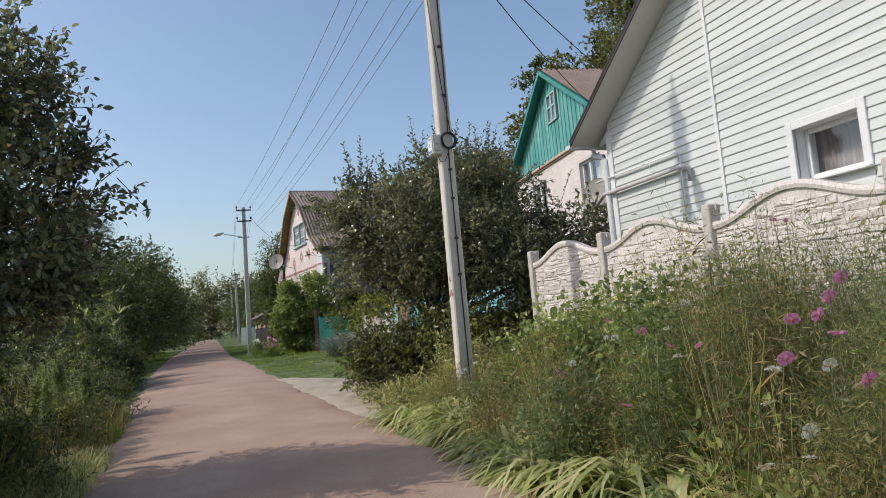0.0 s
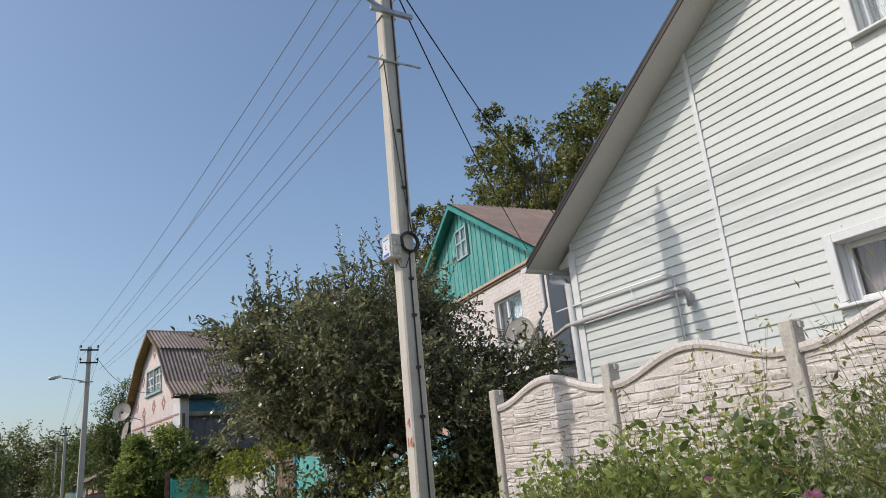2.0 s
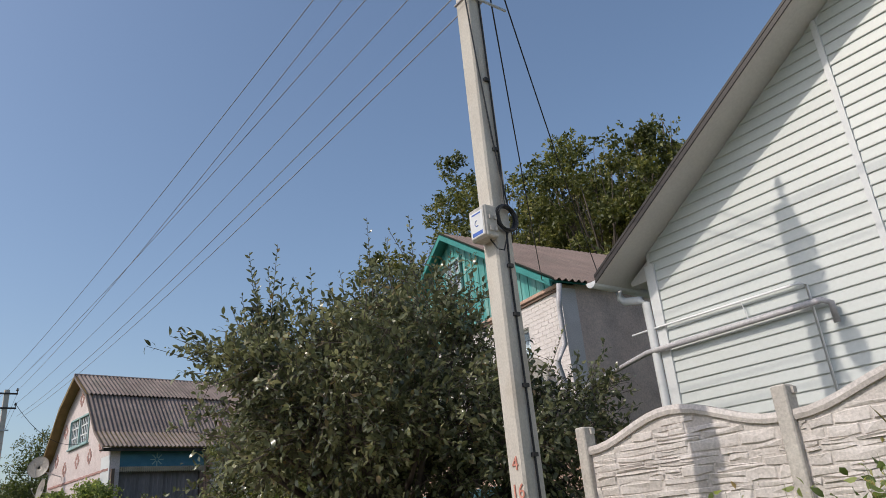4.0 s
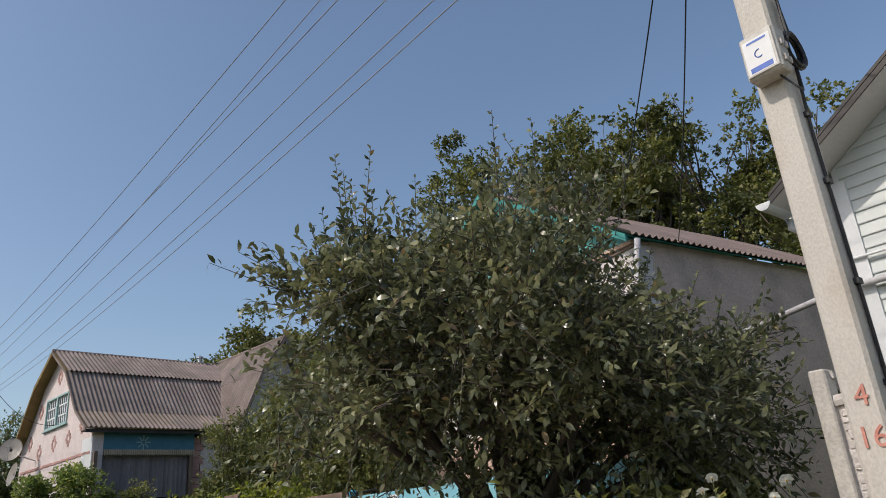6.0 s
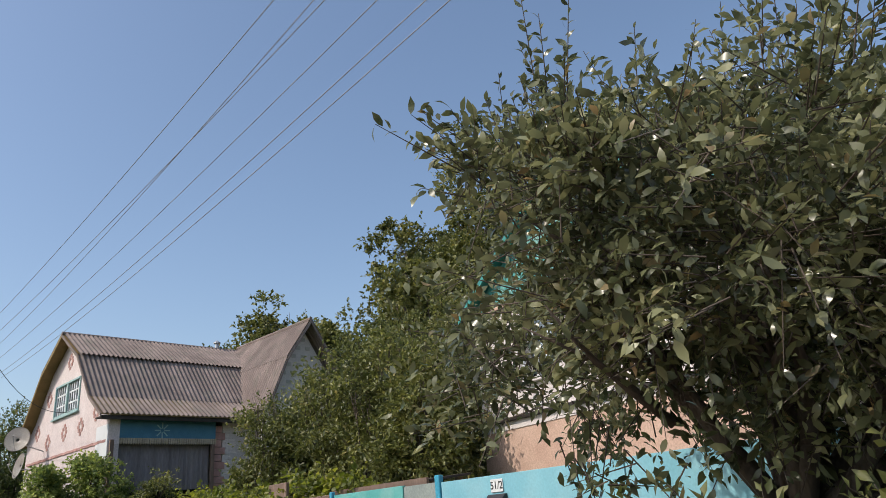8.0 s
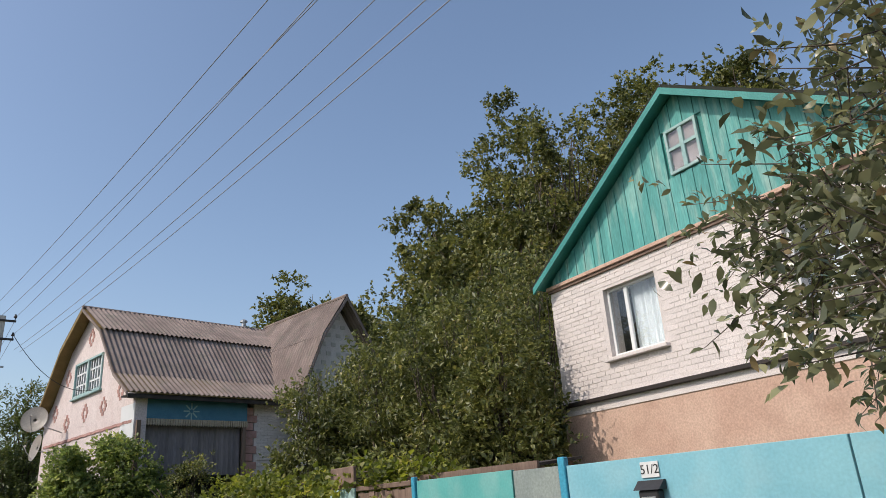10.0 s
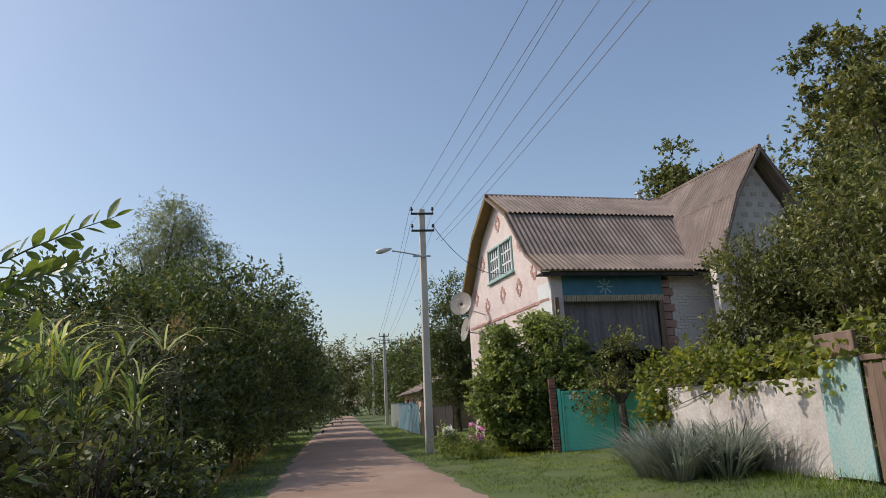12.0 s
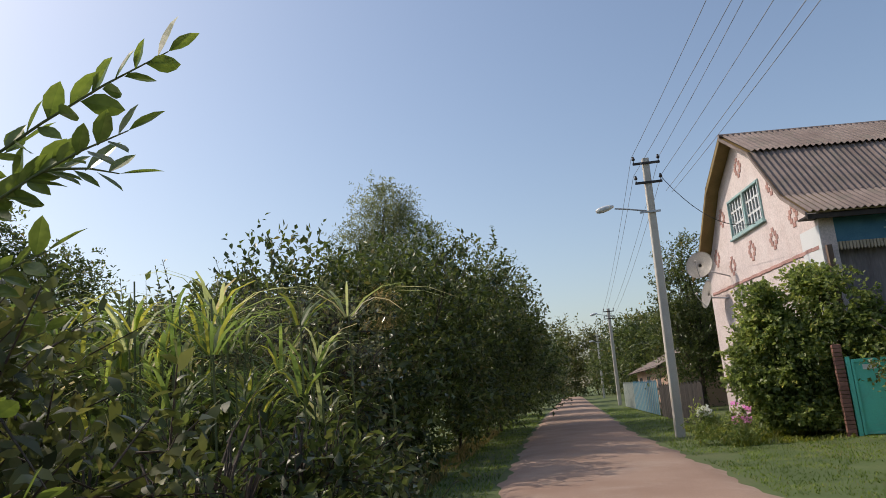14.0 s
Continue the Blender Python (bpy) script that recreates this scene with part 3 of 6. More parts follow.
for k, hw in enumerate(H1_WINS):
    # lower window: grey curtain added in place of the sky reflected in the pane
    window_unit(H1, "window", H1_X, hw[0], hw[1], hw[2], hw[3], M_WHITE, curtain=M_CURTAINW if k else M_CURTAIN, recess=0.14, mull=(0.66,) if k else (), label="white plastic window")
    for q in ((hw[0] - 0.1, hw[2] - 0.02, hw[0], hw[3] + 0.1), (hw[1], hw[2] - 0.02, hw[1] + 0.1, hw[3] + 0.1), (hw[0], hw[3], hw[1], hw[3] + 0.1)):
        part("window_casing", boxed(H1_X - 0.04, q[0], q[1], H1_X + 0.02, q[2], q[3], 0.006), M_WHITE, H1)
    part("window_sill", boxed(H1_X - 0.09, hw[0] - 0.1, hw[2] - 0.05, H1_X + 0.14, hw[1] + 0.1, hw[2] - 0.02, 0.006), M_WHITE, H1)
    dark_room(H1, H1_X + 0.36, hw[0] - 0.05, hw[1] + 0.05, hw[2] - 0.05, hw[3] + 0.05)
# roof: soffit, fascia and covering on both slopes
for sgn, name in ((1, "roof"), (-1, "roof")):
    def rz(y):
        return 4.27 + (10.55 - H1_PY) * H1_SL - abs(y - H1_PY) * H1_SL
    ye = H1_PY + sgn * 6.15
    poly = [(H1_PY, rz(H1_PY)), (ye, rz(ye)), (ye, rz(ye) - 0.035), (H1_PY, rz(H1_PY) - 0.035)]
    part("roof_sheet", prism(poly, "x", 6.20, H1_X + 9.4), M_DARKMETAL, H1, "dark brown metal roof edge")
    poly = [(H1_PY, rz(H1_PY) - 0.037), (ye, rz(ye) - 0.037), (ye, rz(ye) - 0.10), (H1_PY, rz(H1_PY) - 0.10)]
    part("rake_trim", prism(poly, "x", 6.205, 6.222), M_DARKMETAL, H1)
    poly = [(H1_PY, rz(H1_PY) - 0.04), (ye, rz(ye) - 0.04), (ye, rz(ye) - 0.1), (H1_PY, rz(H1_PY) - 0.1)]
    part("soffit", prism(poly, "x", 6.224, H1_X + 0.3), M_SOFFIT, H1, "broad off-white soffit under the gable")
# eave box and gutter at the corner
part("eave_box", prism([(10.13, 4.14), (10.42, 4.14), (10.43, 4.19), (10.13, 4.38)], "x", H1_X + 0.02, H1_X + 9.2), M_SOFFIT, H1)
gut = bmesh.new()
for k in range(8):
    a0, a1 = math.pi + math.pi * k / 8, math.pi + math.pi * (k + 1) / 8
    q = [(10.62 + 0.075 * math.cos(a), 4.20 + 0.075 * math.sin(a)) for a in (a0, a1)]
    gut.faces.new([gut.verts.new(p) for p in ((6.2, *q[0]), (H1_X + 9.2, *q[0]), (H1_X + 9.2, *q[1]), (6.2, *q[1]))])
gut.faces.new([gut.verts.new((6.2, 10.62 + 0.075 * math.cos(math.pi + math.pi * k / 8), 4.20 + 0.075 * math.sin(math.pi + math.pi * k / 8))) for k in range(9)])
part("gutter", gut, M_WHITE, H1, "white half-round gutter", True)
part("downpipe", tubed([(6.70, 10.62, 4.15), (6.70, 10.61, 4.04), (6.69, 10.54, 3.98), (6.66, 10.28, 3.92), (6.64, 10.21, 3.85), (6.64, 10.20, 3.6), (6.64, 10.20, 2.2), (6.64, 10.20, 0.6)], 0.05, 10), M_WHITE, H1, "white downpipe", True)


# ---- concrete fence ----
def stone_panel(seed, name="panel"):
    """A cast panel with an arched top and rough stone relief; local y runs along, z up, face towards -x."""
    rng = random.Random(seed)
    W, base_h, crest = 1.93, 1.62, 0.22

    def top(y):
        return base_h + crest * (0.5 - 0.5 * math.cos(2 * math.pi * min(max(y / W, 0), 1)))
    n = 16
    slab = prism([(0, 0), (W, 0)] + [(W * i / n, top(W * i / n)) for i in range(n, -1, -1)], "x", -0.02, 0.03)
    cap = bmesh.new()
    prof = [(-0.045, -0.075), (-0.055, -0.04), (-0.045, 0.0), (0.045, 0.0), (0.045, -0.075)]
    rings = [[cap.verts.new((p[0], W * i / n, top(W * i / n) + p[1])) for p in prof] for i in range(n + 1)]
    for r, s in zip(rings, rings[1:]):
        for k in range(5):
            cap.faces.new((r[k], r[(k + 1) % 5], s[(k + 1) % 5], s[k]))
    stones = []
    zrow = 0.02
    while zrow < base_h + crest - 0.1:
        h = rng.uniform(0.05, 0.10)
        y = -rng.uniform(0, 0.2)
        while y < W:
            w = rng.uniform(0.16, 0.5)
            y0, y1 = max(y, 0.01), min(y + w, W - 0.01)
            if y1 - y0 > 0.05:
                parts = [(zrow, zrow + h)] if rng.random() < 0.65 else [(zrow, zrow + h * 0.5), (zrow + h * 0.5, zrow + h)]
                for z0, z1 in parts:
                    lim = min(top(y0), top(y1)) - 0.08
                    if z0 < lim - 0.03:
                        stones.append((y0 + 0.004, z0 + 0.003, y1 - 0.004, min(z1, lim) - 0.003))
            y += w
        zrow += h
    return slab, cap, stones, rng


def stone(rng, y0, z0, y1, z1):
    bm = bmesh.new()
    j = lambda s: rng.uniform(-s, s)
    sy, sz = (y1 - y0), (z1 - z0)
    out = [(y0 + j(0.008), z0 + j(0.012)), (y0 + sy * rng.uniform(0.35, 0.65), z0 + j(0.012)), (y1 + j(0.008), z0 + j(0.012)), (y1 + j(0.008), z1 + j(0.014)), (y0 + sy * rng.uniform(0.35, 0.65), z1 + j(0.014)), (y0 + j(0.008), z1 + j(0.014))]
    cy, cz = (y0 + y1) / 2, (z0 + z1) / 2
    d = rng.uniform(0.005, 0.014)
    a = [bm.verts.new((-0.019, p[0], p[1])) for p in out]
    b = [bm.verts.new((-0.02 - d + j(0.007), cy + (p[0] - cy) * 0.9, cz + (p[1] - cz) * 0.78)) for p in out]
    c = bm.verts.new((-0.022 - d + j(0.006), cy + j(0.03), cz + j(0.01)))
    for i in range(6):
        k = (i + 1) % 6
        bm.faces.new((a[i], b[i], b[k], a[k]))
        bm.faces.new((b[i], c, b[k]))
    bmesh.ops.recalc_face_normals(bm, faces=bm.faces[:])
    return bm


FENCE_X, FENCE_PITCH = 5.02, 2.05
FENCE = thing("concrete_fence", "pale cast concrete fence with stone-patterned arched panels", "fence")
FENCE_POSTS = [10.0 - FENCE_PITCH * k for k in range(7)]
for k, py in enumerate(FENCE_POSTS):
    g = 0.42
    bm = boxed(FENCE_X - 0.075, py - 0.06, g - 0.5, FENCE_X + 0.075, py + 0.06, 2.36, 0.012)
    part("post", bm, M_POST, FENCE, "grey concrete post with slotted top")
    part("bracket", boxed(FENCE_X + 0.0, py - 0.085, 2.29, FENCE_X + 0.05, py - 0.06, 2.34), M_POST, FENCE)
    if k:
        slab, cap, stones, rng_s = stone_panel(10 + k)
        at = pose(FENCE_X, py + 0.06, 0.55)
        pan = part("panel", slab, M_PANEL, FENCE, "", False, at)
        part("coping", cap, M_PANEL, pan)
        rest = bmesh.new() if k > 3 else None
        for s in stones:
            st = stone(rng_s, *s)
            if k <= 3:
                part("stone", st, M_PANEL, pan)
            else:
                me = bpy.data.meshes.new("tmp")
                st.to_mesh(me)
                st.free()
                rest.from_mesh(me)
                bpy.data.meshes.remove(me)
        if rest is not None:
            part("stones", rest, M_PANEL, pan)["kind"] = "stuff"


# ---- utility poles, wires ----
def street_lamp_head(parent, x, y, z, dx):
    arm = tubed([(x, y, z), (x + dx * 0.45, y, z + 0.10), (x + dx * 0.8, y, z + 0.16)], 0.022, 8)
    part("lamp_arm", arm, M_STEEL, parent)
    bm = bmesh.new()
    bmesh.ops.create_uvsphere(bm, u_segments=16, v_segments=8, radius=1)
    for v in bm.verts:
        t = v.co.x
        v.co = Vector((t * 0.26, v.co.y * (0.10 + 0.03 * t), v.co.z * (0.075 + 0.02 * t) - (0.02 if v.co.z < 0 else 0)))
    part("lamp_head", bm, M_LAMPGLASS, parent, "pale grey street lamp head", True, pose(x + dx * 1.05, y, z + 0.19, 0, 12 if dx < 0 else -12, 180 if dx < 0 else 0))


def insulator(parent, p):
    bm = tubed([p, (p[0], p[1], p[2] + 0.10)], 0.012, 6)
    tube(bm, [(p[0], p[1], p[2] + 0.08), (p[0], p[1], p[2] + 0.11), (p[0], p[1], p[2] + 0.15), (p[0], p[1], p[2] + 0.18)], [0.045, 0.05, 0.03, 0.03], 8)
    part("insulator", bm, M_DARKMETAL, parent)


ARM_OFF = 0.36


def concrete_pole(x, y, top, lamp_z, arms, label, lean=(0, 0), wide=0.2, lamp=1.0, deep=None):
    p = thing("utility_pole", label, "utility pole", group="concrete poles along the road")
    g = G(x, y) - 0.6
    bm = bmesh.new()
    rows = []
    for z, w in ((g, wide), ((g + top) / 2, wide * 0.88), (top, wide * 0.74)):
        f = (z - g) / (top - g)
        cx, cy, a, b = x + lean[0] * f, y + lean[1] * f, w * 0.5, deep * 0.5 if deep else w * 0.55
        c = a * 0.18
        rows.append([bm.verts.new((cx + u, cy + v, z)) for u, v in ((-a + c, -b), (a - c, -b), (a, -b + c), (a, b - c), (a - c, b), (-a + c, b), (-a, b - c), (-a, -b + c))])
    for r, s in zip(rows, rows[1:]):
        for k in range(8):
            bm.faces.new((r[k], r[(k + 1) % 8], s[(k + 1) % 8], s[k]))
    bm.faces.new(rows[-1])
    part("shaft", bm, M_CONCRETE, p)
    tx, ty = x + lean[0], y + lean[1]
    ends = []
    for az in arms:
        part("crossarm", boxed(tx - ARM_OFF, ty - 0.13, az - 0.03, tx + ARM_OFF, ty - 0.075, az + 0.03), M_DARKMETAL, p, "dark steel crossarm")
        for sx in (-ARM_OFF + 0.03, ARM_OFF - 0.03):
            insulator(p, (tx + sx, ty - 0.1, az + 0.03))
            ends.append((tx + sx, ty - 0.1, az + 0.2))
    if lamp:
        street_lamp_head(p, x - 0.05, y - 0.12, lamp_z, -0.62 * lamp)
        part("lamp_bracket", boxed(x - 0.25, y - 0.15, lamp_z - 0.05, x + 0.3, y - 0.1, lamp_z), M_STEEL, p)
    return p, ends


P1, E1 = concrete_pole(3.385, 9.11, 7.70, 6.80, (7.5, 7.15), "weathered square concrete utility pole with lamp, meter box and cable coil", wide=0.215, deep=0.17)
P2, E2 = concrete_pole(2.44, 36.7, 7.85, 6.35, (7.7, 7.15), "concrete utility pole with street lamp on the grass verge", lean=(0.1, 0), wide=0.24, lamp=1.7)
P3, E3 = concrete_pole(3.6, 67.2, 7.2, 6.7, (7.0, 6.5), "distant concrete utility pole with street lamp", wide=0.24, lamp=1.5)
P4, E4 = concrete_pole(4.6, 98, 7.8, 7.0, (7.6, 7.1), "distant concrete utility pole with street lamp", wide=0.24)
E0 = [(e[0] + 1.2, e[1] - 30, e[2]) for e in E1]


def wire(a, b, sag, name="overhead_wire", r=0.006, label="thin dark overhead power line sagging between poles", mat=None):
    pts = [Vector(a).lerp(Vector(b), t) - Vector((0, 0, 4 * sag * t * (1 - t))) for t in (k / 20 for k in range(21))]
    return tagged(part(name, tubed(pts, r, 5), mat or M_WIRE, None), label, "wire", group="overhead wires")


W1 = [(2.95, 8.94, 7.62), (3.2, 8.94, 7.62), (3.5, 8.94, 7.62), (3.76, 8.94, 7.40), (3.22, 8.94, 6.12), (3.44, 8.94, 6.16)]
W2 = [(2.16, 36.6, 7.88), (2.92, 36.6, 7.88), (2.16, 36.6, 7.36), (2.92, 36.6, 7.36), (2.95, 36.6, 6.85), (3.1, 36.6, 6.8)]
for A, B in (([(p[0] + 1.2, p[1] - 30, p[2]) for p in W1[:4]], W1), (W1, W2), (W2, E3), (E3, E4)):
    for a, b in zip(A, B):
        wire(a, b, 0.3)
for e, z in (((9.86, 15.0, 6.1), 7.05), ((11.24, 14.6, 6.05), 7.2)):
    wire((3.48, 8.95, z), e, 0.2, "service_cable", 0.009, "black service cable sagging from the pole to the teal house", M_BLACK)
wire((2.9, 36.7, 7.3), (5.5, 38.0, 6.0), 0.5, "service_cable", 0.010, "black service cable sagging from the pole to the pink house", M_BLACK)


# ---- corrugated roofs ----
def corrugated(name, origin, along, slope, mat, parent, wave=0.17, amp=0.03, sheet=1.1):
    """Rows of wavy sheets: along is the eave direction and length, slope runs down the roof."""
    o, a, s = Vector(origin), Vector(along), Vector(slope)
    nrm = a.cross(s).normalized()
    if nrm.z < 0:
        nrm = -nrm
    L = a.length
    count = max(1, round(L / sheet))
    for k in range(count):
        t0, t1 = k / count, min(1, (k + 1) / count + 0.06 / L)
        bm = bmesh.new()
        n = max(8, int((t1 - t0) * L / wave * 6))
        top, low = [], []
        for i in range(n + 1):
            t = t0 + (t1 - t0) * i / n
            w = nrm * (amp * math.cos(2 * math.pi * t * L / wave) + 0.004 * (k % 2))
            top.append(bm.verts.new(o + a * t + w))
            low.append(bm.verts.new(o + a * t + s * 1.02 + w + nrm * 0.01))
        for i in range(n):
            bm.faces.new((top[i], top[i + 1], low[i + 1], low[i]))
        part(name, bm, mat, parent, "", True)


# ---- teal gable brick house ----
H2_M = Matrix.Translation((10.5, 22.4, 0)) @ Matrix.Rotation(radians(-7), 4, "Z") @ Matrix.Translation((-10.5, -22.4, 0))
H2 = thing("teal_gable_house", "pale brick house with teal boarded gable and corrugated roof", "house", H2_M)
H2_X, H2_Y0, H2_Y1, H2_PY = 11.07, 14.82, 22.96, 18.89
H2_HOLES = [(20.06, 21.41, 4.18, 5.54), (16.05, 17.45, 4.12, 5.45)]
H2_TOP = 5.95


def rect_top(zz):
    return lambda y: zz


h2_wall = wall_with_holes("wall", H2_X, H2_X + 0.4, rect_top(H2_TOP), H2_Y0, H2_Y1, 3.58, H2_HOLES, M_MORTAR, H2, "pale grey silicate brick wall")
part("plinth", boxed(H2_X - 0.03, H2_Y0, 0.6, H2_X + 0.4, H2_Y1, 3.23), M_ORANGE, H2, "orange-pink plastered plinth")
part("plinth_band", boxed(H2_X - 0.05, H2_Y0, 3.23, H2_X + 0.4, H2_Y1, 3.40), M_BRICK, H2)
part("ledge", boxed(H2_X - 0.14, H2_Y0 - 0.1, 3.40, H2_X + 0.4, H2_Y1 + 0.02, 3.48, 0.01), M_DARKMETAL, H2, "dark projecting ledge")
part("band", boxed(H2_X - 0.02, H2_Y0, 3.48, H2_X + 0.4, H2_Y1, 3.58), M_BRICK, H2)
part("cornice", boxed(H2_X - 0.09, H2_Y0, H2_TOP, H2_X + 0.4, H2_Y1 + 0.05, 6.03, 0.01), M_ORANGE, H2, "brown wooden cornice strip")
part("cornice_strip", boxed(H2_X - 0.05, H2_Y0, H2_TOP - 0.06, H2_X - 0.008, H2_Y1 + 0.03, H2_TOP - 0.002), M_BROWNWOOD, H2)
part("side_wall", boxed(H2_X + 0.4, H2_Y0, 0.6, H2_X + 9, H2_Y0 + 0.4, 6.05), M_SIDEWALL, H2, "drab pinkish plastered side wall")
part("side_wall", boxed(H2_X + 0.4, H2_Y1 - 0.4, 0.6, H2_X + 9, H2_Y1, 6.05), M_BRICK, H2)
part("side_wall", boxed(H2_X + 8.6, H2_Y0 + 0.4, 0.6, H2_X + 9, H2_Y1 - 0.4, 6.05), M_BRICK, H2)
H2_SL = 0.633


def h2_roof(y):
    return 8.66 - abs(y - H2_PY) * H2_SL


ATTIC = (18.47, 19.20, 7.08, 7.98)
yb = H2_Y0 + 0.02
k = 0
while yb < H2_Y1 - 0.02:
    wd = 0.135
    y1 = min(yb + wd, H2_Y1 - 0.01)
    spans = [(6.03, None)]
    if ATTIC[0] - 0.06 < (yb + y1) / 2 < ATTIC[1] + 0.06:
        spans = [(6.03, ATTIC[2] - 0.02), (ATTIC[3] + 0.02, None)]
    for lo, hi in spans:
        za, zc = (hi, hi) if hi else (h2_roof(yb) - 0.04, h2_roof(y1) - 0.04)
        if min(za, zc) > lo + 0.05:
            off = 0.012 * (k % 2)
            part("gable_board", prism([(yb + 0.003, lo), (y1 - 0.003, lo), (y1 - 0.003, zc), (yb + 0.003, za)], "x", H2_X - 0.05 - off, H2_X - 0.015), M_TEAL, H2)
    yb += wd
    k += 1
part("gable_backing", prism([(H2_Y0, 6.035), (H2_Y1, 6.035), (H2_Y1, h2_roof(H2_Y1) - 0.05), (H2_PY, h2_roof(H2_PY) - 0.05), (H2_Y0, h2_roof(H2_Y0) - 0.05)], "x", H2_X - 0.01, H2_X + 0.1), M_TEALDARK, H2)
window_unit(H2, "attic_window", H2_X - 0.1, ATTIC[0], ATTIC[1], ATTIC[2], ATTIC[3], M_PALETEAL, transom=0.55, label="small teal-framed attic window")
part("attic_curtain", boxed(H2_X - 0.024, ATTIC[0] + 0.01, ATTIC[2] + 0.01, H2_X - 0.013, ATTIC[1] - 0.01, ATTIC[3] - 0.01), M_CURTAIN, H2, "pale curtain behind the attic window")
for hq in H2_HOLES:
    window_unit(H2, "window", H2_X, hq[0], hq[1], hq[2], hq[3], M_WHITE, mull=(0.64,), curtain=M_CURTAINW, span=(0.0, 0.64), recess=0.1, label="white plastic window with net curtain")
    part("window_sill", boxed(H2_X - 0.12, hq[0] - 0.1, hq[2] - 0.09, H2_X + 0.1, hq[1] + 0.1, hq[2] - 0.02, 0.01), M_BRICK, H2)
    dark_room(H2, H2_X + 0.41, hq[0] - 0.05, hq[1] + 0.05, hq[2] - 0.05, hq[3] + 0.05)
for sgn in (1, -1):
    ye = H2_PY + sgn * 4.22
    corrugated("roof_sheet", (H2_X - 0.35, H2_PY, h2_roof(H2_PY) + 0.09), (9.93, 0, 0), (0, sgn * 4.22, -4.22 * H2_SL), M_SLATE2, H2)
    poly = [(H2_PY, h2_roof(H2_PY) + 0.05), (ye, h2_roof(ye) + 0.05), (ye, h2_roof(ye) - 0.09), (H2_PY, h2_roof(H2_PY) - 0.09)]
    part("bargeboard", prism(poly, "x", H2_X - 0.37, H2_X - 0.32), M_TEALDARK, H2, "teal bargeboard")
    poly = [(H2_PY, h2_roof(H2_PY) + 0.04), (ye, h2_roof(ye) + 0.04), (ye, h2_roof(ye) + 0.01), (H2_PY, h2_roof(H2_PY) + 0.01)]
    part("soffit", prism(poly, "x", H2_X - 0.32, H2_X + 9.4), M_TEALDARK, H2, "teal boarded soffit")


# ---- street front of the teal house: sheets, gate, boards, wall ----
def sheet_panel(name, label, cat, y0, y1, z0, z1, mat, x=6.6, rib=True):
    t = thing(name, label, cat)
    part("sheet", boxed(x, y0, z0, x + 0.02, y1, z1, 0.004), mat, t)
    fr = bmesh.new()
    for q in ((y0, z0, y0 + 0.04, z1), (y1 - 0.04, z0, y1, z1), (y0 + 0.04, z1 - 0.05, y1 - 0.04, z1), (y0 + 0.04, z0, y1 - 0.04, z0 + 0.05)):
        box(fr, x + 0.02, q[0], q[1], x + 0.055, q[2], q[3])
    part("frame", fr, mat, t)
    return t


def zf(y):
    return G(6.6, y)


for a, b in ((12.2, 15.6), (15.62, 18.98)):
    sheet_panel("sheet_fence", "light blue painted sheet metal fence section", "fence", a, b, zf(a) + 0.06, 2.05, M_BLUE)
gp = thing("gate_post", "blue painted steel gate post", "post")
part("shaft", boxed(6.57, 18.99, 0.2, 6.66, 19.10, 2.16, 0.01), M_POSTBLUE, gp)
wk = sheet_panel("wicket_gate", "grey sheet metal wicket gate with latch", "gate", 19.12, 19.93, zf(19.5) + 0.05, 2.06, M_GREYSHEET)
part("latch", tubed([(6.58, 19.3, 1.35), (6.54, 19.3, 1.36), (6.54, 19.42, 1.32)], 0.014, 6), M_STEEL, wk)
part("latch_plate", boxed(6.585, 19.24, 1.25, 6.6, 19.34, 1.45), M_DARKMETAL, wk)
sheet_panel("gate_leaf", "large turquoise painted sheet metal gate leaf", "gate", 19.96, 22.08, zf(21) + 0.06, 2.08, M_TURQ)
gp2 = thing("gate_post", "blue painted steel gate post", "post")
part("shaft", boxed(6.56, 22.10, 0.2, 6.64, 22.18, 2.14, 0.01), M_POSTBLUE, gp2)
part("hinge", tubed([(6.55, 22.09, 1.72), (6.55, 22.09, 1.84)], 0.02, 6), M_POSTBLUE, gp2)
wd_gate = thing("board_door", "weathered brown vertical board door", "door")
for k in range(9):
    y0 = 22.22 + k * 0.176
    part("board", boxed(6.6 + 0.006 * (k % 3), y0, zf(22.5) + 0.05, 6.63, y0 + 0.168, 2.0 - 0.02 * (k % 2), 0.004), M_BROWNWOOD, wd_gate)
part("top_rail", boxed(6.57, 22.2, 2.02, 6.66, 23.8, 2.10, 0.01), M_BROWNWOOD, wd_gate)
pt = thing("sheet_fence", "pale teal worn sheet with brown board top", "fence")
part("sheet", boxed(6.56, 23.82, zf(24) + 0.06, 6.59, 24.66, 2.08, 0.004), M_PALETEAL, pt)
part("top_board", boxed(6.55, 23.84, 2.09, 6.62, 24.62, 2.45, 0.01), M_BROWNWOOD, pt)
ww = thing("whitewashed_wall", "peeling whitewashed masonry garden wall", "wall")
part("masonry", boxed(6.62, 24.68, 0.0, 6.85, 30.2, 1.86, 0.015), M_WHITEWALL, ww)
part("masonry", boxed(6.85, 30.0, 0.0, 8.2, 30.2, 1.7, 0.015), M_WHITEWALL, ww)


# ---- gambrel house ----
H3_M = pose(5.70, 34.75, 0, 0, 0, 6)
H3 = thing("gambrel_house", "pinkish brick house with bell-shaped grey corrugated roof", "house", H3_M)
PROF = [(0.0, 5.43), (1.17, 6.17), (2.70, 7.88), (4.55, 9.02), (6.40, 7.88), (7.93, 6.17), (9.1, 5.43)]
HL = 9.4
GU = 0.42


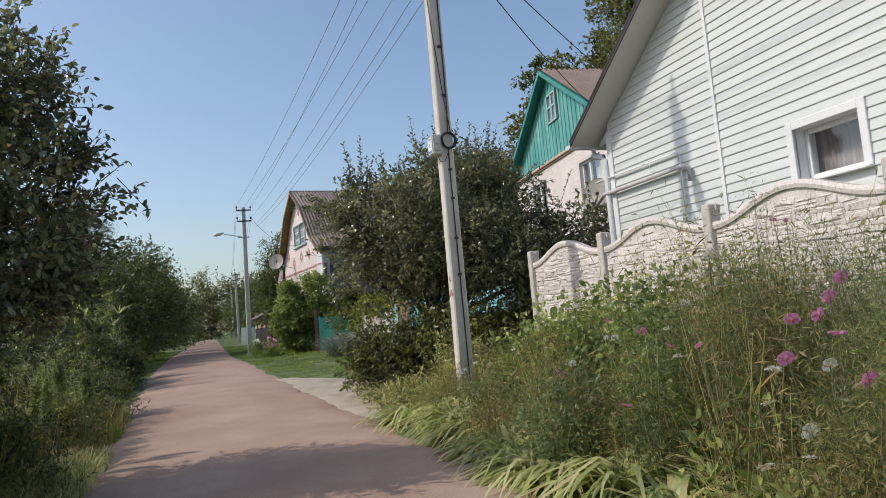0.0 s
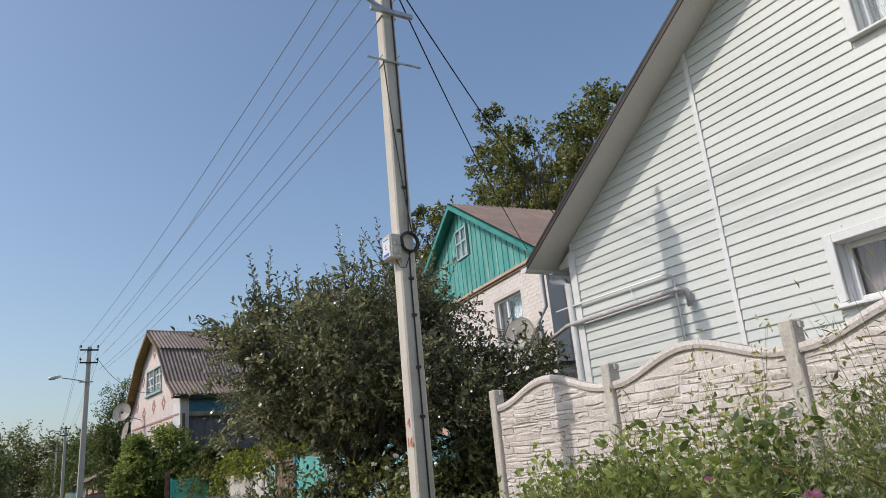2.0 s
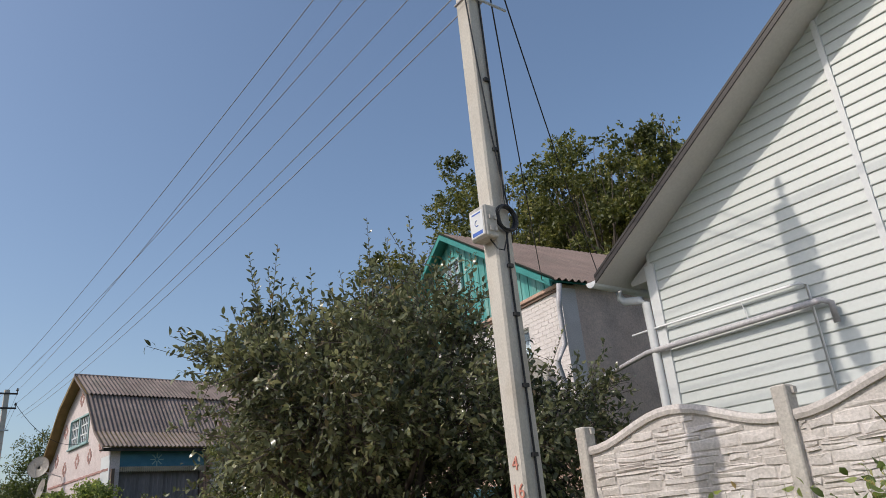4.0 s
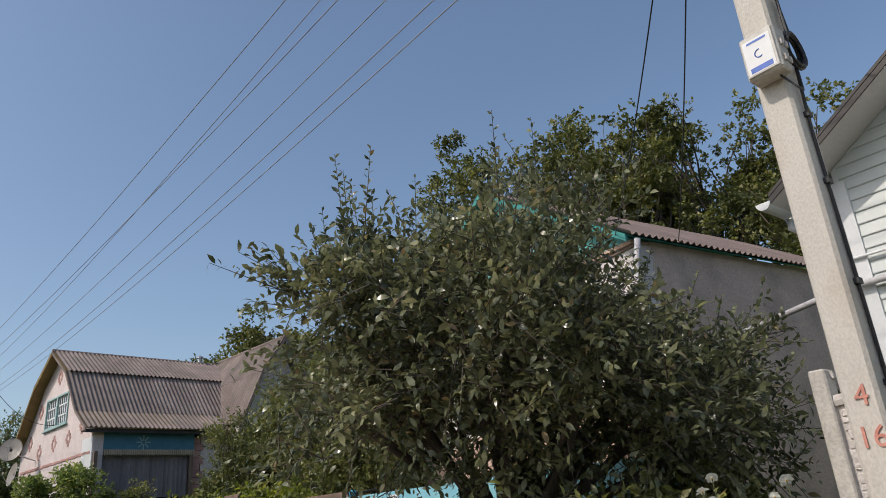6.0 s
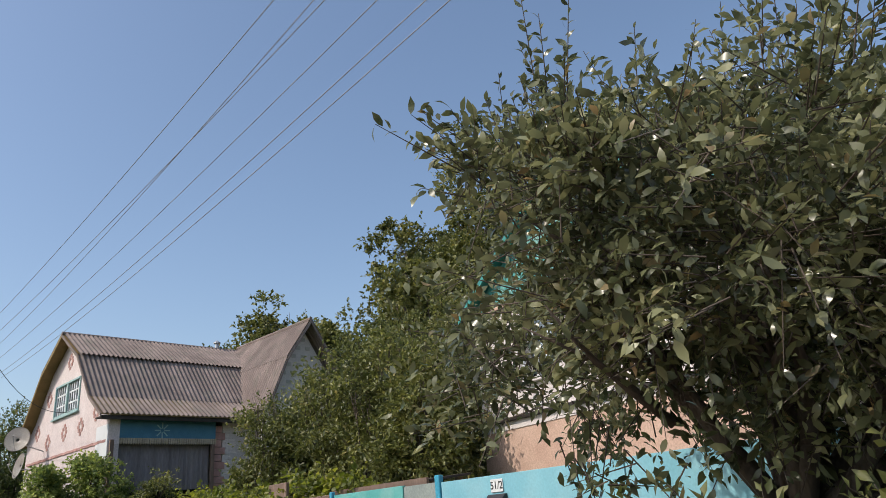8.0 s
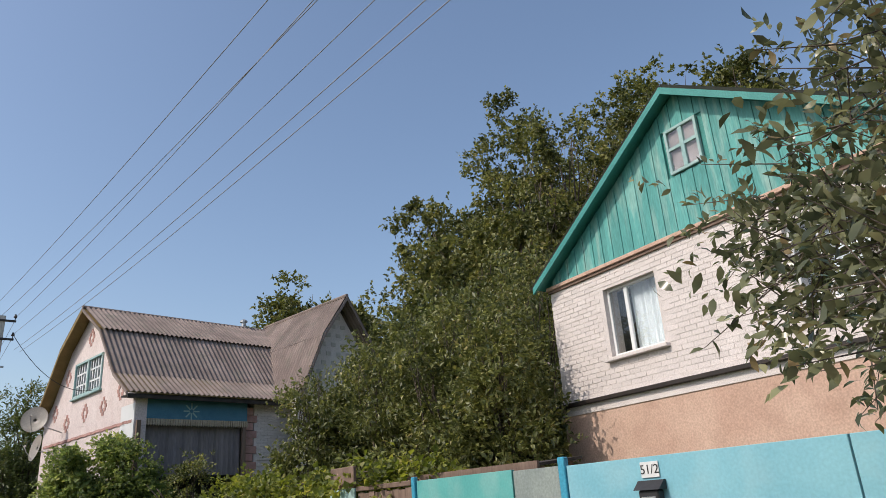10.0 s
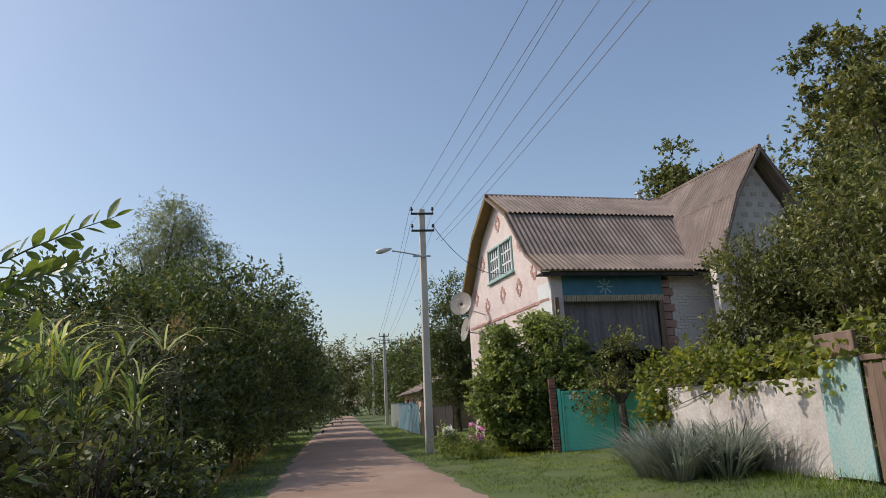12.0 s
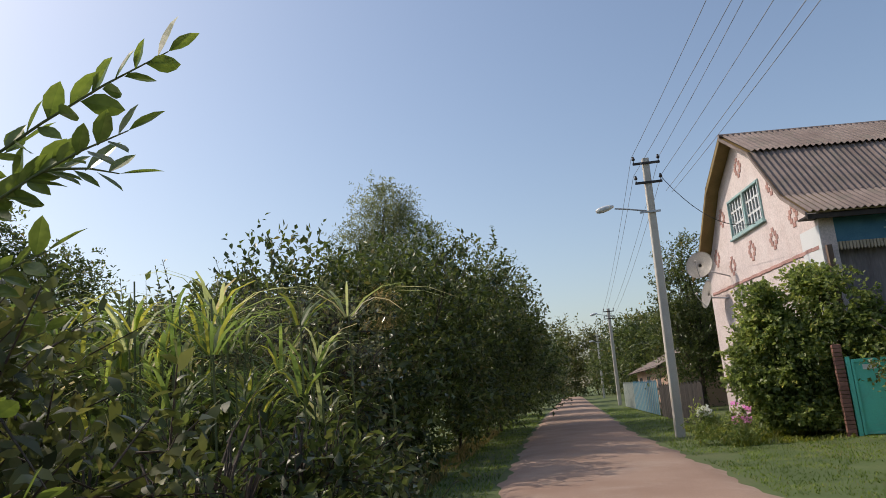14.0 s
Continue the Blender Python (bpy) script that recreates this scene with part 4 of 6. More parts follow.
def prof_z(v, pr=PROF):
    return float(np.interp(v, [p[0] for p in pr], [p[1] for p in pr]))


# gable end wall facing the road (local x = GU), window hole
W3 = (3.25, 5.78, 6.08, 7.3)
h3_wall = wall_with_holes("wall", GU, GU + 0.35, lambda v: prof_z(v) - 0.02, 0.35, 8.65, 0.3, [W3], M_PINKWALL, H3, "pinkish white brick gable wall with red brick ornaments", [p[0] for p in PROF[1:-1]])
part("front_wall", boxed(4.5, 0.55, 0.3, HL, 0.9, 5.5), M_BRICK, H3, "grey-white brick wall")
part("back_wall", boxed(GU + 0.35, 8.1, 0.3, HL, 8.45, 5.5), M_PINKWALL, H3)
part("far_wall", boxed(HL - 0.35, 0.9, 0.3, HL, 8.1, 5.5), M_PINKWALL, H3)
for j in range(6):
    (v0, z0), (v1, z1) = PROF[j], PROF[j + 1]
    if j < 3:
        k = (1.0, 1.0, 1.05)[j]
        corrugated("roof_sheet", (0, v1, z1 + (0.05, 0.07, 0.12)[j]), ((5.6, 6.4, 7.5)[j], 0, 0), (0, (v0 - v1) * k, (z0 - z1) * k), M_SLATE, H3)
    else:
        corrugated("roof_sheet", (0, v0, z0 + 0.07), (11.5, 0, 0), (0, v1 - v0, z1 - z0), M_SLATE, H3)
    part("soffit", prism([(v0, z0 + 0.03), (v1, z1 + 0.03), (v1, z1 - 0.0), (v0, z0 - 0.0)], "x", 0.03, 5.0), M_OCHRE, H3, "ochre boarded soffit")
    part("bargeboard", prism([(v0, z0 + 0.04), (v1, z1 + 0.04), (v1, z1 - (0.13 if j > 2 else 0.06)), (v0, z0 - (0.13 if j > 2 else 0.06))], "x", -0.02, 0.025), M_OCHRE if j > 2 else M_SLATE, H3)
part("ridge_cap", tubed([(0, 4.55, 9.1), (8.6, 4.55, 9.1)], 0.07, 8), M_SLATE, H3)


# ---- trees and shrubs ----
def limb(bm, a, b, r0, r1, rng, bend=0.25, n=4):
    a, b = Vector(a), Vector(b)
    L = (b - a).length
    off = Vector((rng.uniform(-1, 1), rng.uniform(-1, 1), rng.uniform(-0.2, 0.6))) * L * bend * 0.4
    pts = [a.lerp(b, t) + off * math.sin(math.pi * t) for t in (k / n for k in range(n + 1))]
    tube(bm, pts, [r0 + (r1 - r0) * k / n for k in range(n + 1)], 7 if r0 > 0.08 else 5)


def tree(name, label, x, y, blobs, twigs, leaf=0.09, mat=None, trunk=0.12, fork=1.2, seed=1, per=7, length=0.35, width=0.45, up=0.35, shell=0.4, droop=0.0, stems=False, category="tree", group="", base=None, clump=None, fine=False, spray=16):
    """Tapered trunk, limbs into each mass of the crown, and a crown of leafy twigs; blobs are (x, y, z, rx, ry, rz)."""
    t = thing(name, label, category, group=group)
    rng = random.Random(seed)
    g = (G(x, y) if base is None else base) - 0.1
    bm = bmesh.new()
    f = Vector((x + rng.uniform(-0.1, 0.1), y + rng.uniform(-0.1, 0.1), g + fork))
    limb(bm, (x, y, g), f, trunk, trunk * 0.75, rng, 0.08)
    for b in blobs:
        limb(bm, f, (b[0], b[1], b[2] + b[5] * 0.3), trunk * 0.55, trunk * 0.08, rng)
        for k in range(2):
            e = (b[0] + rng.uniform(-0.7, 0.7) * b[3], b[1] + rng.uniform(-0.7, 0.7) * b[4], b[2] + rng.uniform(-0.2, 0.7) * b[5])
            limb(bm, f.lerp(Vector(b[:3]), 0.6), e, trunk * 0.25, trunk * 0.04, rng)
    part("trunk", bm, M_BARK, t, "", True)
    foliage("crown", mat or L_FRUIT, t, seed, blobs, twigs, per, leaf * 4 if length is None else length, leaf, width, up, shell, g + 0.25, droop, M_BARK if stems else None, length * 0.55 if clump is None else clump, fine, spray)
    return t


def mass(rng, x, y, z, r, h, n, small=0.0):
    """Blobs for an irregular crown round (x, y, z)."""
    out = [(x, y, z, r * (0.72 - small), r * (0.72 - small), h * (0.62 - small))]
    for k in range(n):
        a = rng.uniform(0, 2 * math.pi)
        q = rng.uniform(0.35, 0.78) * r
        s = rng.uniform(0.3, 0.5) - small * 0.6
        out.append((x + q * math.cos(a), y + q * math.sin(a), z + rng.uniform(-0.55, 0.7) * h, r * s, r * s, h * s * 1.05))
    return out


# fruit tree beside the fence
FT = [(4.0, 12.5, 2.95, 1.55, 1.55, 1.05), (3.4, 12.1, 2.8, 0.9, 1.0, 0.8), (5.2, 12.2, 2.85, 1.2, 1.2, 0.85), (4.6, 12.4, 3.8, 1.1, 1.1, 0.75), (3.15, 12.9, 3.35, 0.85, 0.9, 0.75),
      (5.6, 13.2, 3.4, 1.1, 1.1, 0.85), (4.0, 13.8, 3.1, 1.2, 1.0, 1.0), (3.0, 13.0, 2.45, 0.6, 0.8, 0.65), (4.2, 11.5, 2.45, 1.0, 0.7, 0.6), (5.4, 11.4, 2.4, 0.9, 0.65, 0.55), (6.0, 11.9, 2.5, 0.8, 0.7, 0.65), (6.3, 12.8, 2.6, 0.8, 0.8, 0.75), (5.3, 12.7, 4.0, 0.8, 0.8, 0.5), (5.9, 13.1, 3.9, 0.7, 0.7, 0.5), (6.9, 11.95, 2.75, 0.7, 0.6, 0.7), (7.1, 12.5, 3.1, 0.7, 0.7, 0.6), (6.5, 11.6, 2.15, 0.6, 0.5, 0.55)]
fruit = tree("fruit_tree", "dense dark green fruit tree beside the concrete fence", 4.2, 12.5, FT, 5100, 0.088, L_FRUIT, 0.13, 1.2, 3, 9, 0.36, 0.44, 0.25, 0.42, droop=0.2, stems=True, clump=0.19, fine=True)


def shoots(parent, seed, pts, mat, leaf, height):
    """Upright young shoots standing out of the top of a crown."""
    rng = np.random.default_rng(seed)
    P, W, S, A, B = [], [], [], [], []
    for x, y, z in pts:
        h = height * rng.uniform(0.5, 1.15)
        lean = rng.normal(size=2) * 0.22
        n = int(h / 0.035)
        for k in range(n):
            t = k / n
            a = k * 2.4 + rng.uniform(-0.3, 0.3)
            P.append((x + lean[0] * h * t, y + lean[1] * h * t, z + h * t))
            W.append((math.cos(a), math.sin(a), 0.75))
            S.append(leaf * rng.uniform(0.7, 1.2) * (1.1 - 0.45 * t))
        A.append((x - lean[0] * 0.2, y - lean[1] * 0.2, z - 0.3))
        B.append((x + lean[0] * h, y + lean[1] * h, z + h))
    v, f = leaf_arrays(rng, np.array(P), unit(np.array(W)), np.array(S), 0.45, 0.4, True)
    mesh_np("shoot_foliage", v, f, mat, parent)["kind"] = "stuff"
    thin_sticks("shoot_wood", np.array(A), np.array(B), 0.007, M_BARK, parent)["kind"] = "stuff"


rsh = random.Random(4)
SH = []
for k in range(64):
    b = rsh.choice((FT[0], FT[3], FT[3], FT[4], FT[5], FT[6], FT[2], FT[12], FT[12], FT[13]))
    a, q = rsh.uniform(0, 6.28), rsh.uniform(0.1, 0.8)
    SH.append((b[0] + q * b[3] * math.cos(a), b[1] + q * b[4] * math.sin(a), b[2] + b[5] * math.sqrt(1 - q * q) * 0.95))
shoots(fruit, 8, SH, L_FRUIT, 0.10, 0.8)

# left-hand tree that shades the road
LT = [(-1.93, 7.16, 2.8, 1.16, 1.08, 0.92), (-1.27, 7.01, 2.87, 0.65, 0.77, 0.42), (-1.89, 7.24, 3.95, 0.77, 0.77, 0.62), (-1.54, 7.08, 2.18, 0.69, 0.85, 0.46), (-1.46, 7.16, 3.76, 0.62, 0.54, 0.42), (-2.77, 7.32, 2.95, 1.16, 1.08, 1.16), (-2.31, 6.78, 1.57, 0.69, 0.77, 0.69), (-1.89, 7.16, 4.49, 0.31, 0.31, 0.35)]
tree("fruit_tree", "dark leafy fruit tree overhanging the road edge", -2.6, 7.3, LT, 3600, 0.075, L_FRUIT, 0.11, 1.5, 5, 8, 0.28, 0.5, 0.3, 0.45, stems=True, clump=0.13, fine=True)

rngb = random.Random(7)


def shrub(x, y, top, r, twigs, leaf, seed, mat=None, label="dense dark green roadside shrub", group="roadside shrubs", stems=False, width=0.5):
    """A bush that is leafy down to the ground, top metres high."""
    g = G(x, y)
    b = [(x, y, g + top * 0.42, r * 0.85, r * 0.85, top * 0.42), (x, y, g + top * 0.72, r * 0.6, r * 0.6, top * 0.26)]
    for k in range(7):
        a = k * 0.9 + rngb.uniform(-0.3, 0.3)
        h = rngb.uniform(0.15, 0.75)
        q = r * rngb.uniform(0.45, 0.75) * (1.1 - 0.5 * h)
        s = rngb.uniform(0.28, 0.45)
        b.append((x + q * math.cos(a), y + q * math.sin(a), g + top * h, r * s, r * s, top * s * 0.5))
    for k in range(5):
        a = rngb.uniform(0, 6.28)
        q = r * rngb.uniform(0.1, 0.6)
        b.append((x + q * math.cos(a), y + q * math.sin(a), g + top * rngb.uniform(0.85, 1.0), r * 0.14, r * 0.14, top * 0.12))
    return tree("shrub", label, x, y, b, twigs, leaf, mat or L_HEDGE, 0.06, 0.4, seed, 7, leaf * 3.2, width, 0.3, 0.42, 0, stems, "shrub", group, clump=leaf * 2.1, spray=26)


# shrubs and small trees along the far side of the road: x, y, height, radius
HEDGE = [(-4.4, 14.2, 3.6, 1.6), (-5.2, 17.2, 2.2, 1.6), (-3.2, 16.6, 1.5, 1.0), (-4.9, 22.4, 2.2, 1.5), (-3.15, 22.6, 1.5, 1.05), (-3.0, 24.4, 1.7, 0.95), (-4.9, 25.6, 2.8, 1.5), (-4.4, 27.6, 2.7, 1.2), (-4.6, 30.8, 4.2, 1.6), (-3.9, 34.2, 5.2, 1.8), (-3.3, 37.6, 5.6, 2.0),
         (-2.8, 41.2, 6.1, 2.4), (-2.7, 45.4, 6.3, 2.5), (-5.6, 30.0, 4.4, 2.0), (-6.5, 36.0, 5.0, 2.4), (-7.0, 26.0, 2.6, 1.8), (-8.5, 22.0, 2.0, 2.0), (-10.5, 29.0, 3.2, 2.6), (-3.2, 52.0, 6.4, 2.8), (-3.4, 60.0, 6.7, 3.0), (-3.0, 70.0, 6.0, 3.0), (-8.0, 15.0, 2.4, 2.2), (-8.0, 9.0, 2.6, 2.2), (-7.5, 46, 6, 2.8), (-2.2, 82, 6.4, 3.2), (-5.0, 5.0, 1.8, 1.4)]
for k, (x, y, top, r) in enumerate(HEDGE):
    shrub(x, y, top, r, int((500 + 650 * r) * (0.9 if y < 29 else (1.15 if y < 48 else 0.5))), 0.105 if y < 29 else (0.14 if y < 50 else 0.22), 20 + k, stems=y < 29)
tree("birch", "dark drooping tree behind the roadside shrubs", -13.5, 33, mass(random.Random(3), -13.5, 33, 4.4, 2.6, 3.6, 8), 4200, 0.12, L_HEDGE, 0.15, 2.0, 60, 7, 0.5, 0.45, -0.1, 0.45, 0.5)
young = []
for k, (x, y, top) in enumerate([(-4.2, 24.0, 2.5), (-2.95, 24.6, 2.6), (-4.5, 26.4, 3.1), (-3.7, 25.2, 2.5), (-5.6, 25.0, 2.4)]):
    t = shrub(x, y, top, 0.8, 800, 0.075, 250 + k, L_FRUIT, "young fruit tree with upright shoots", "young fruit trees", True)
    shoots(t, 256 + k, [(x + rngb.uniform(-0.4, 0.4), y + rngb.uniform(-0.4, 0.4), top * 0.9 + rngb.uniform(-0.2, 0.1)) for j in range(18)], L_HEDGE, 0.085, 0.9)
# pale willow standing above the shrubs
wx, wy = -6.6, 44.0
tree("willow", "tall pale feathery willow above the shrubs", wx, wy, [(wx, wy, 8.6, 1.2, 1.2, 1.3), (wx + 1.0, wy, 8.0, 0.9, 1.0, 0.9), (wx - 1.1, wy, 7.7, 0.9, 1.0, 1.1), (wx + 0.2, wy, 9.6, 0.8, 0.8, 0.6), (wx, wy, 6.0, 1.6, 1.6, 1.6)], 5200, 0.13, L_WILLOW, 0.2, 4.0, 61, 8, 0.5, 0.22, -0.1, 0.5, 0.6)
# end of the road
for k, (x, y, top, r) in enumerate([(-16, 112, 7, 4), (-10, 116, 8, 4), (-5, 122, 8.5, 4.5), (0.5, 126, 9, 4.5), (5.5, 124, 8, 4.5), (11, 116, 8, 4), (16, 110, 9, 4.5), (-22, 100, 7, 4), (22, 112, 10, 5), (-4.5, 98, 7, 3.4), (-30, 110, 8, 5), (-40, 90, 8, 5)]):
    shrub(x, y, top * 1.2, r, 1100, 0.36, 80 + k, L_FOREST, "hazy green tree at the end of the road", "trees at the end of the road")
# wooded hill behind the houses
HILL = [(21, 50, 10.5, 4.0, 4.0), (19, 58, 11, 4.5, 4.5), (27.6, 43.4, 14.0, 4.2, 6.0), (30, 48, 15, 5.5, 6.5), (28.5, 38, 15.5, 5, 6.2), (34, 42, 19.5, 6, 7), (39, 46, 20, 6, 7.5), (36, 35, 18.5, 6, 6.5), (31, 30, 16.5, 5.6, 6.2), (42, 38, 19, 6.5, 7), (40, 22, 16, 6, 5.5), (31, 18, 10.5, 5, 4.5), (23.5, 31, 8, 3.8, 4.5), (22, 37, 9, 3.8, 5), (19, 40.5, 7, 3.0, 4.0), (24, 24.5, 8.2, 4.2, 4.6), (36, 11, 13, 6, 6), (28, 9, 9, 5, 4.5), (24.2, 36.5, 12.0, 2.9, 4.4), (21.2, 36, 8.5, 2.6, 3.6), (35, 26, 18.5, 6, 6.5), (20.5, 51.5, 10.4, 3.4, 3.4)]
for k, (x, y, z, r, h) in enumerate(HILL):
    tree("hillside_tree", "broad-leaved tree on the wooded slope behind the houses", x, y, mass(rngb, x, y, z, r, h, 24, 0.2), 2900, 0.235, L_VINE if k in (12, 16) else L_FOREST, 0.25, 3.0, 120 + k, 7, 0.4, 0.65, 0.1, 0.22, group="trees on the wooded hill", clump=0.46, spray=34)
# trees on the open side behind the walker's start
for k, (x, y, top, r) in enumerate([(-9, -2, 6, 2.8), (-8, -9, 7, 3.2), (-12, 4, 6, 3), (-10, -17, 7, 3.4)]):
    shrub(x, y, top, r, 1100, 0.22, 240 + k, L_HEDGE, "tall bushy tree on the open side of the road", "trees behind the start")


# ---- flower bank beside the concrete fence ----
def bank_top(x, y):
    """How high the planting reaches, as world height."""
    return np.interp(y, [-2, 3, 5, 6.5, 8, 9.6], [2.15, 2.15, 2.02, 1.78, 1.5, 1.15]) * np.interp(x, [2.4, 2.9, 3.4, 3.9, 4.9], [0.38, 0.56, 0.78, 0.92, 1.0])


def patchiness(x, y, seed):
    """Smooth blotches between 0 and 1, about half a metre across."""
    k = seed * 1.37
    v = np.sin(x * 5.1 + k + 1.3 * np.sin(y * 2.3 + k)) * np.cos(y * 3.9 - k * 0.7 + 1.1 * np.sin(x * 3.1)) + 0.5 * np.sin(x * 9.7 - y * 7.3 + k)
    return np.clip(0.5 + 0.4 * v, 0, 1)


def bank_foliage(name, label, mat, seed, n, x0, x1, y0, y1, leaf, width, per, lo=0.35, hi=1.0, spread=0.12, stem=0.0028, bare=0.0, stem_mat=None):
    """Upright stems set with many small leaves; bare is the share of the ground that they leave to others."""
    rng = np.random.default_rng(seed)
    m = max(8, n // 10)
    cx, cy = rng.uniform(x0, x1, m), rng.uniform(y0, y1, m)
    keep = patchiness(cx, cy, seed) >= bare
    cx, cy, tall = cx[keep], cy[keep], rng.uniform(0.72, 1.12, keep.sum())
    pick = rng.integers(0, len(cx), n)
    off = rng.normal(size=(n, 2)) * 0.13
    x, y = np.clip(cx[pick] + off[:, 0], x0, x1), np.clip(cy[pick] + off[:, 1], y0, y1)
    g = height_at(x, y)
    top = (bank_top(x, y) * 1.06 - g) * rng.uniform(lo, hi, n) * tall[pick] * np.clip(1.05 - 5 * (off ** 2).sum(1), 0.55, 1)
    top = np.maximum(top, 0.15)
    lean = rng.normal(size=(n, 2)) * 0.16 - np.array([0.08, 0.0])
    t = np.linspace(0.12, 1, per)
    fan = spread * (0.45 + 0.8 * np.sin(math.pi * np.minimum(t * 0.9, 1)))
    px = x[:, None] + lean[:, :1] * top[:, None] * t ** 1.5 + rng.normal(size=(n, per)) * fan
    py = y[:, None] + lean[:, 1:] * top[:, None] * t ** 1.5 + rng.normal(size=(n, per)) * fan
    pz = g[:, None] + top[:, None] * t + rng.normal(size=(n, per)) * 0.04
    pos = np.stack([px, py, pz], -1).reshape(-1, 3)
    way = unit(rng.normal(size=pos.shape) + np.array([-0.15, 0, 0.35]))
    v, f = leaf_arrays(rng, pos, way, leaf * rng.uniform(0.5, 1.4, len(pos)), width, 0.2, width > 0.5)
    ob = tagged(mesh_np(name, v, f, mat), label, "plants", kind="stuff")
    a = np.stack([x, y, g], 1)
    b = np.stack([x + lean[:, 0] * top, y + lean[:, 1] * top, g + top], 1)
    tagged(thin_sticks("plant_stems", a, b, stem, stem_mat or M_STEM, None), "thin stems in the flower bank", "stems", kind="stuff")
    return ob


bank_foliage("cosmos_foliage", "feathery yellow-green cosmos foliage on the bank", L_COSMOS, 31, 430, 2.8, 4.9, 0.6, 9.3, 0.055, 0.07, 130, 0.6, 1.0, 0.10, bare=0.42)
bank_foliage("cosmos_foliage", "dark feathery cosmos foliage on the bank", L_COSMOS_DARK, 32, 430, 2.9, 4.9, 0.6, 5.6, 0.048, 0.11, 130, 0.6, 1.0, 0.09, bare=0.38)
bank_foliage("daisy_bushes", "small-leaved daisy bushes in the flower bank", L_COSMOS_DARK, 38, 300, 2.6, 4.9, 0.6, 9.0, 0.045, 0.40, 85, 0.5, 0.95, 0.12, bare=0.5)
bank_foliage("bank_grass", "pale grass stalks standing among the flowers", L_DRY, 37, 110, 2.6, 4.6, 2.4, 9.0, 0.13, 0.05, 14, 0.7, 1.2, 0.03, 0.004, stem_mat=L_LILY)
bank_foliage("cosmos_foliage", "tall dark cosmos foliage before the fence", L_COSMOS_DARK, 30, 260, 3.5, 4.9, 1.6, 4.8, 0.05, 0.12, 120, 0.8, 1.06, 0.10, bare=0.12)
bank_foliage("bramble_foliage", "pale green bramble leaves along the concrete fence", L_CREEPER, 33, 330, 3.6, 4.9, 4.6, 9.2, 0.075, 0.55, 46, 0.6, 1.08, 0.11, bare=0.3)
bank_foliage("broad_leaved_weeds", "broad-leaved weeds low on the bank", L_CREEPER, 40, 80, 2.6, 3.6, 2.2, 6.0, 0.10, 0.5, 22, 0.35, 0.75, 0.10, bare=0.4)
bank_foliage("bramble_sprigs", "thin leafy sprigs standing against the fence", L_COSMOS, 39, 60, 4.3, 4.9, 1.5, 8.6, 0.055, 0.45, 40, 0.95, 1.24, 0.05)
bank_foliage("withered_foliage", "brown withered stalks among the flowers", L_DRY, 34, 460, 2.6, 4.9, 1.0, 9.6, 0.045, 0.25, 60, 0.3, 0.98, 0.09, bare=0.55, stem_mat=L_DRY)
bank_foliage("bank_weeds", "low weeds below the fruit tree", L_COSMOS, 35, 260, 2.6, 5.6, 9.2, 11.6, 0.10, 0.3, 30, 0.4, 0.9)


def strap_clump(name, label, x, y, n, length, width, mat, seed, bend=0.75, spread=0.16, category="plant", group="", up=1.0, lie=0.55):
    """A tuft of arching strap leaves."""
    c = thing(name, label, category, group=group)
    rng = np.random.default_rng(seed)
    a = rng.uniform(0, 2 * math.pi, n)
    r = rng.random(n) ** 0.6 * spread
    bx, by = x + r * np.cos(a), y + r * np.sin(a)
    base = np.stack([bx, by, height_at(bx, by) - 0.02], 1)
    k = rng.uniform(0.15, lie + 0.25, n)
    way = unit(np.stack([np.cos(a) * k, np.sin(a) * k, np.full(n, up)], 1))
    v, f = blades(rng, base, way, length * rng.uniform(0.6, 1.15, n), width * rng.uniform(0.7, 1.3, n), bend)
    mesh_np("leaves", v, f, mat, c)["kind"] = "stuff"
    return c


rl = random.Random(11)
for k in range(52):
    y = 2.4 + k * 0.13 + rl.uniform(-0.1, 0.1)
    x = 2.5 + rl.uniform(-0.1, 0.5) + (0.25 if y < 5 else 0)
    if rl.random() < (0.35 if y < 4.6 else 0.2):
        continue
    strap_clump("daylily_clump", "arching pale green daylily leaves at the road edge", x, y, rl.randint(36, 80), rl.uniform(0.55, 1.0), rl.uniform(0.034, 0.05), L_LILY, 300 + k, 0.9, rl.uniform(0.10, 0.2), "daylily", "daylilies along the road edge", lie=rl.uniform(0.45, 0.8))
strap_clump("lily_clump", "daylily leaves turning brown near the fruit tree", 3.0, 11.2, 90, 0.9, 0.03, L_LILY, 340, 0.7, 0.3, "daylily", "daylilies along the road edge")
strap_clump("lily_clump", "daylily leaves turning brown near the fruit tree", 3.5, 10.6, 90, 0.9, 0.03, L_LILY, 341, 0.7, 0.3, "daylily", "daylilies along the road edge")

petal = bmesh.new()
rows = [(0.004, 0.004, 0), (0.016, 0.020, 0.006), (0.016, 0.036, 0.006), (0.007, 0.044, 0.0)]
pv = [[petal.verts.new((s * w, d, h if s else h - 0.004)) for s in (-1, 0, 1)] for w, d, h in rows]
for r, q in zip(pv, pv[1:]):
    for k in range(2):
        petal.faces.new((r[k], r[k + 1], q[k + 1], q[k]))
petal_meshes = []
for mt in (L_PINK, L_WHITE):
    me = bpy.data.meshes.new("petal")
    petal.to_mesh(me)
    me.materials.append(mt)
    petal_meshes.append(me)
petal.free()


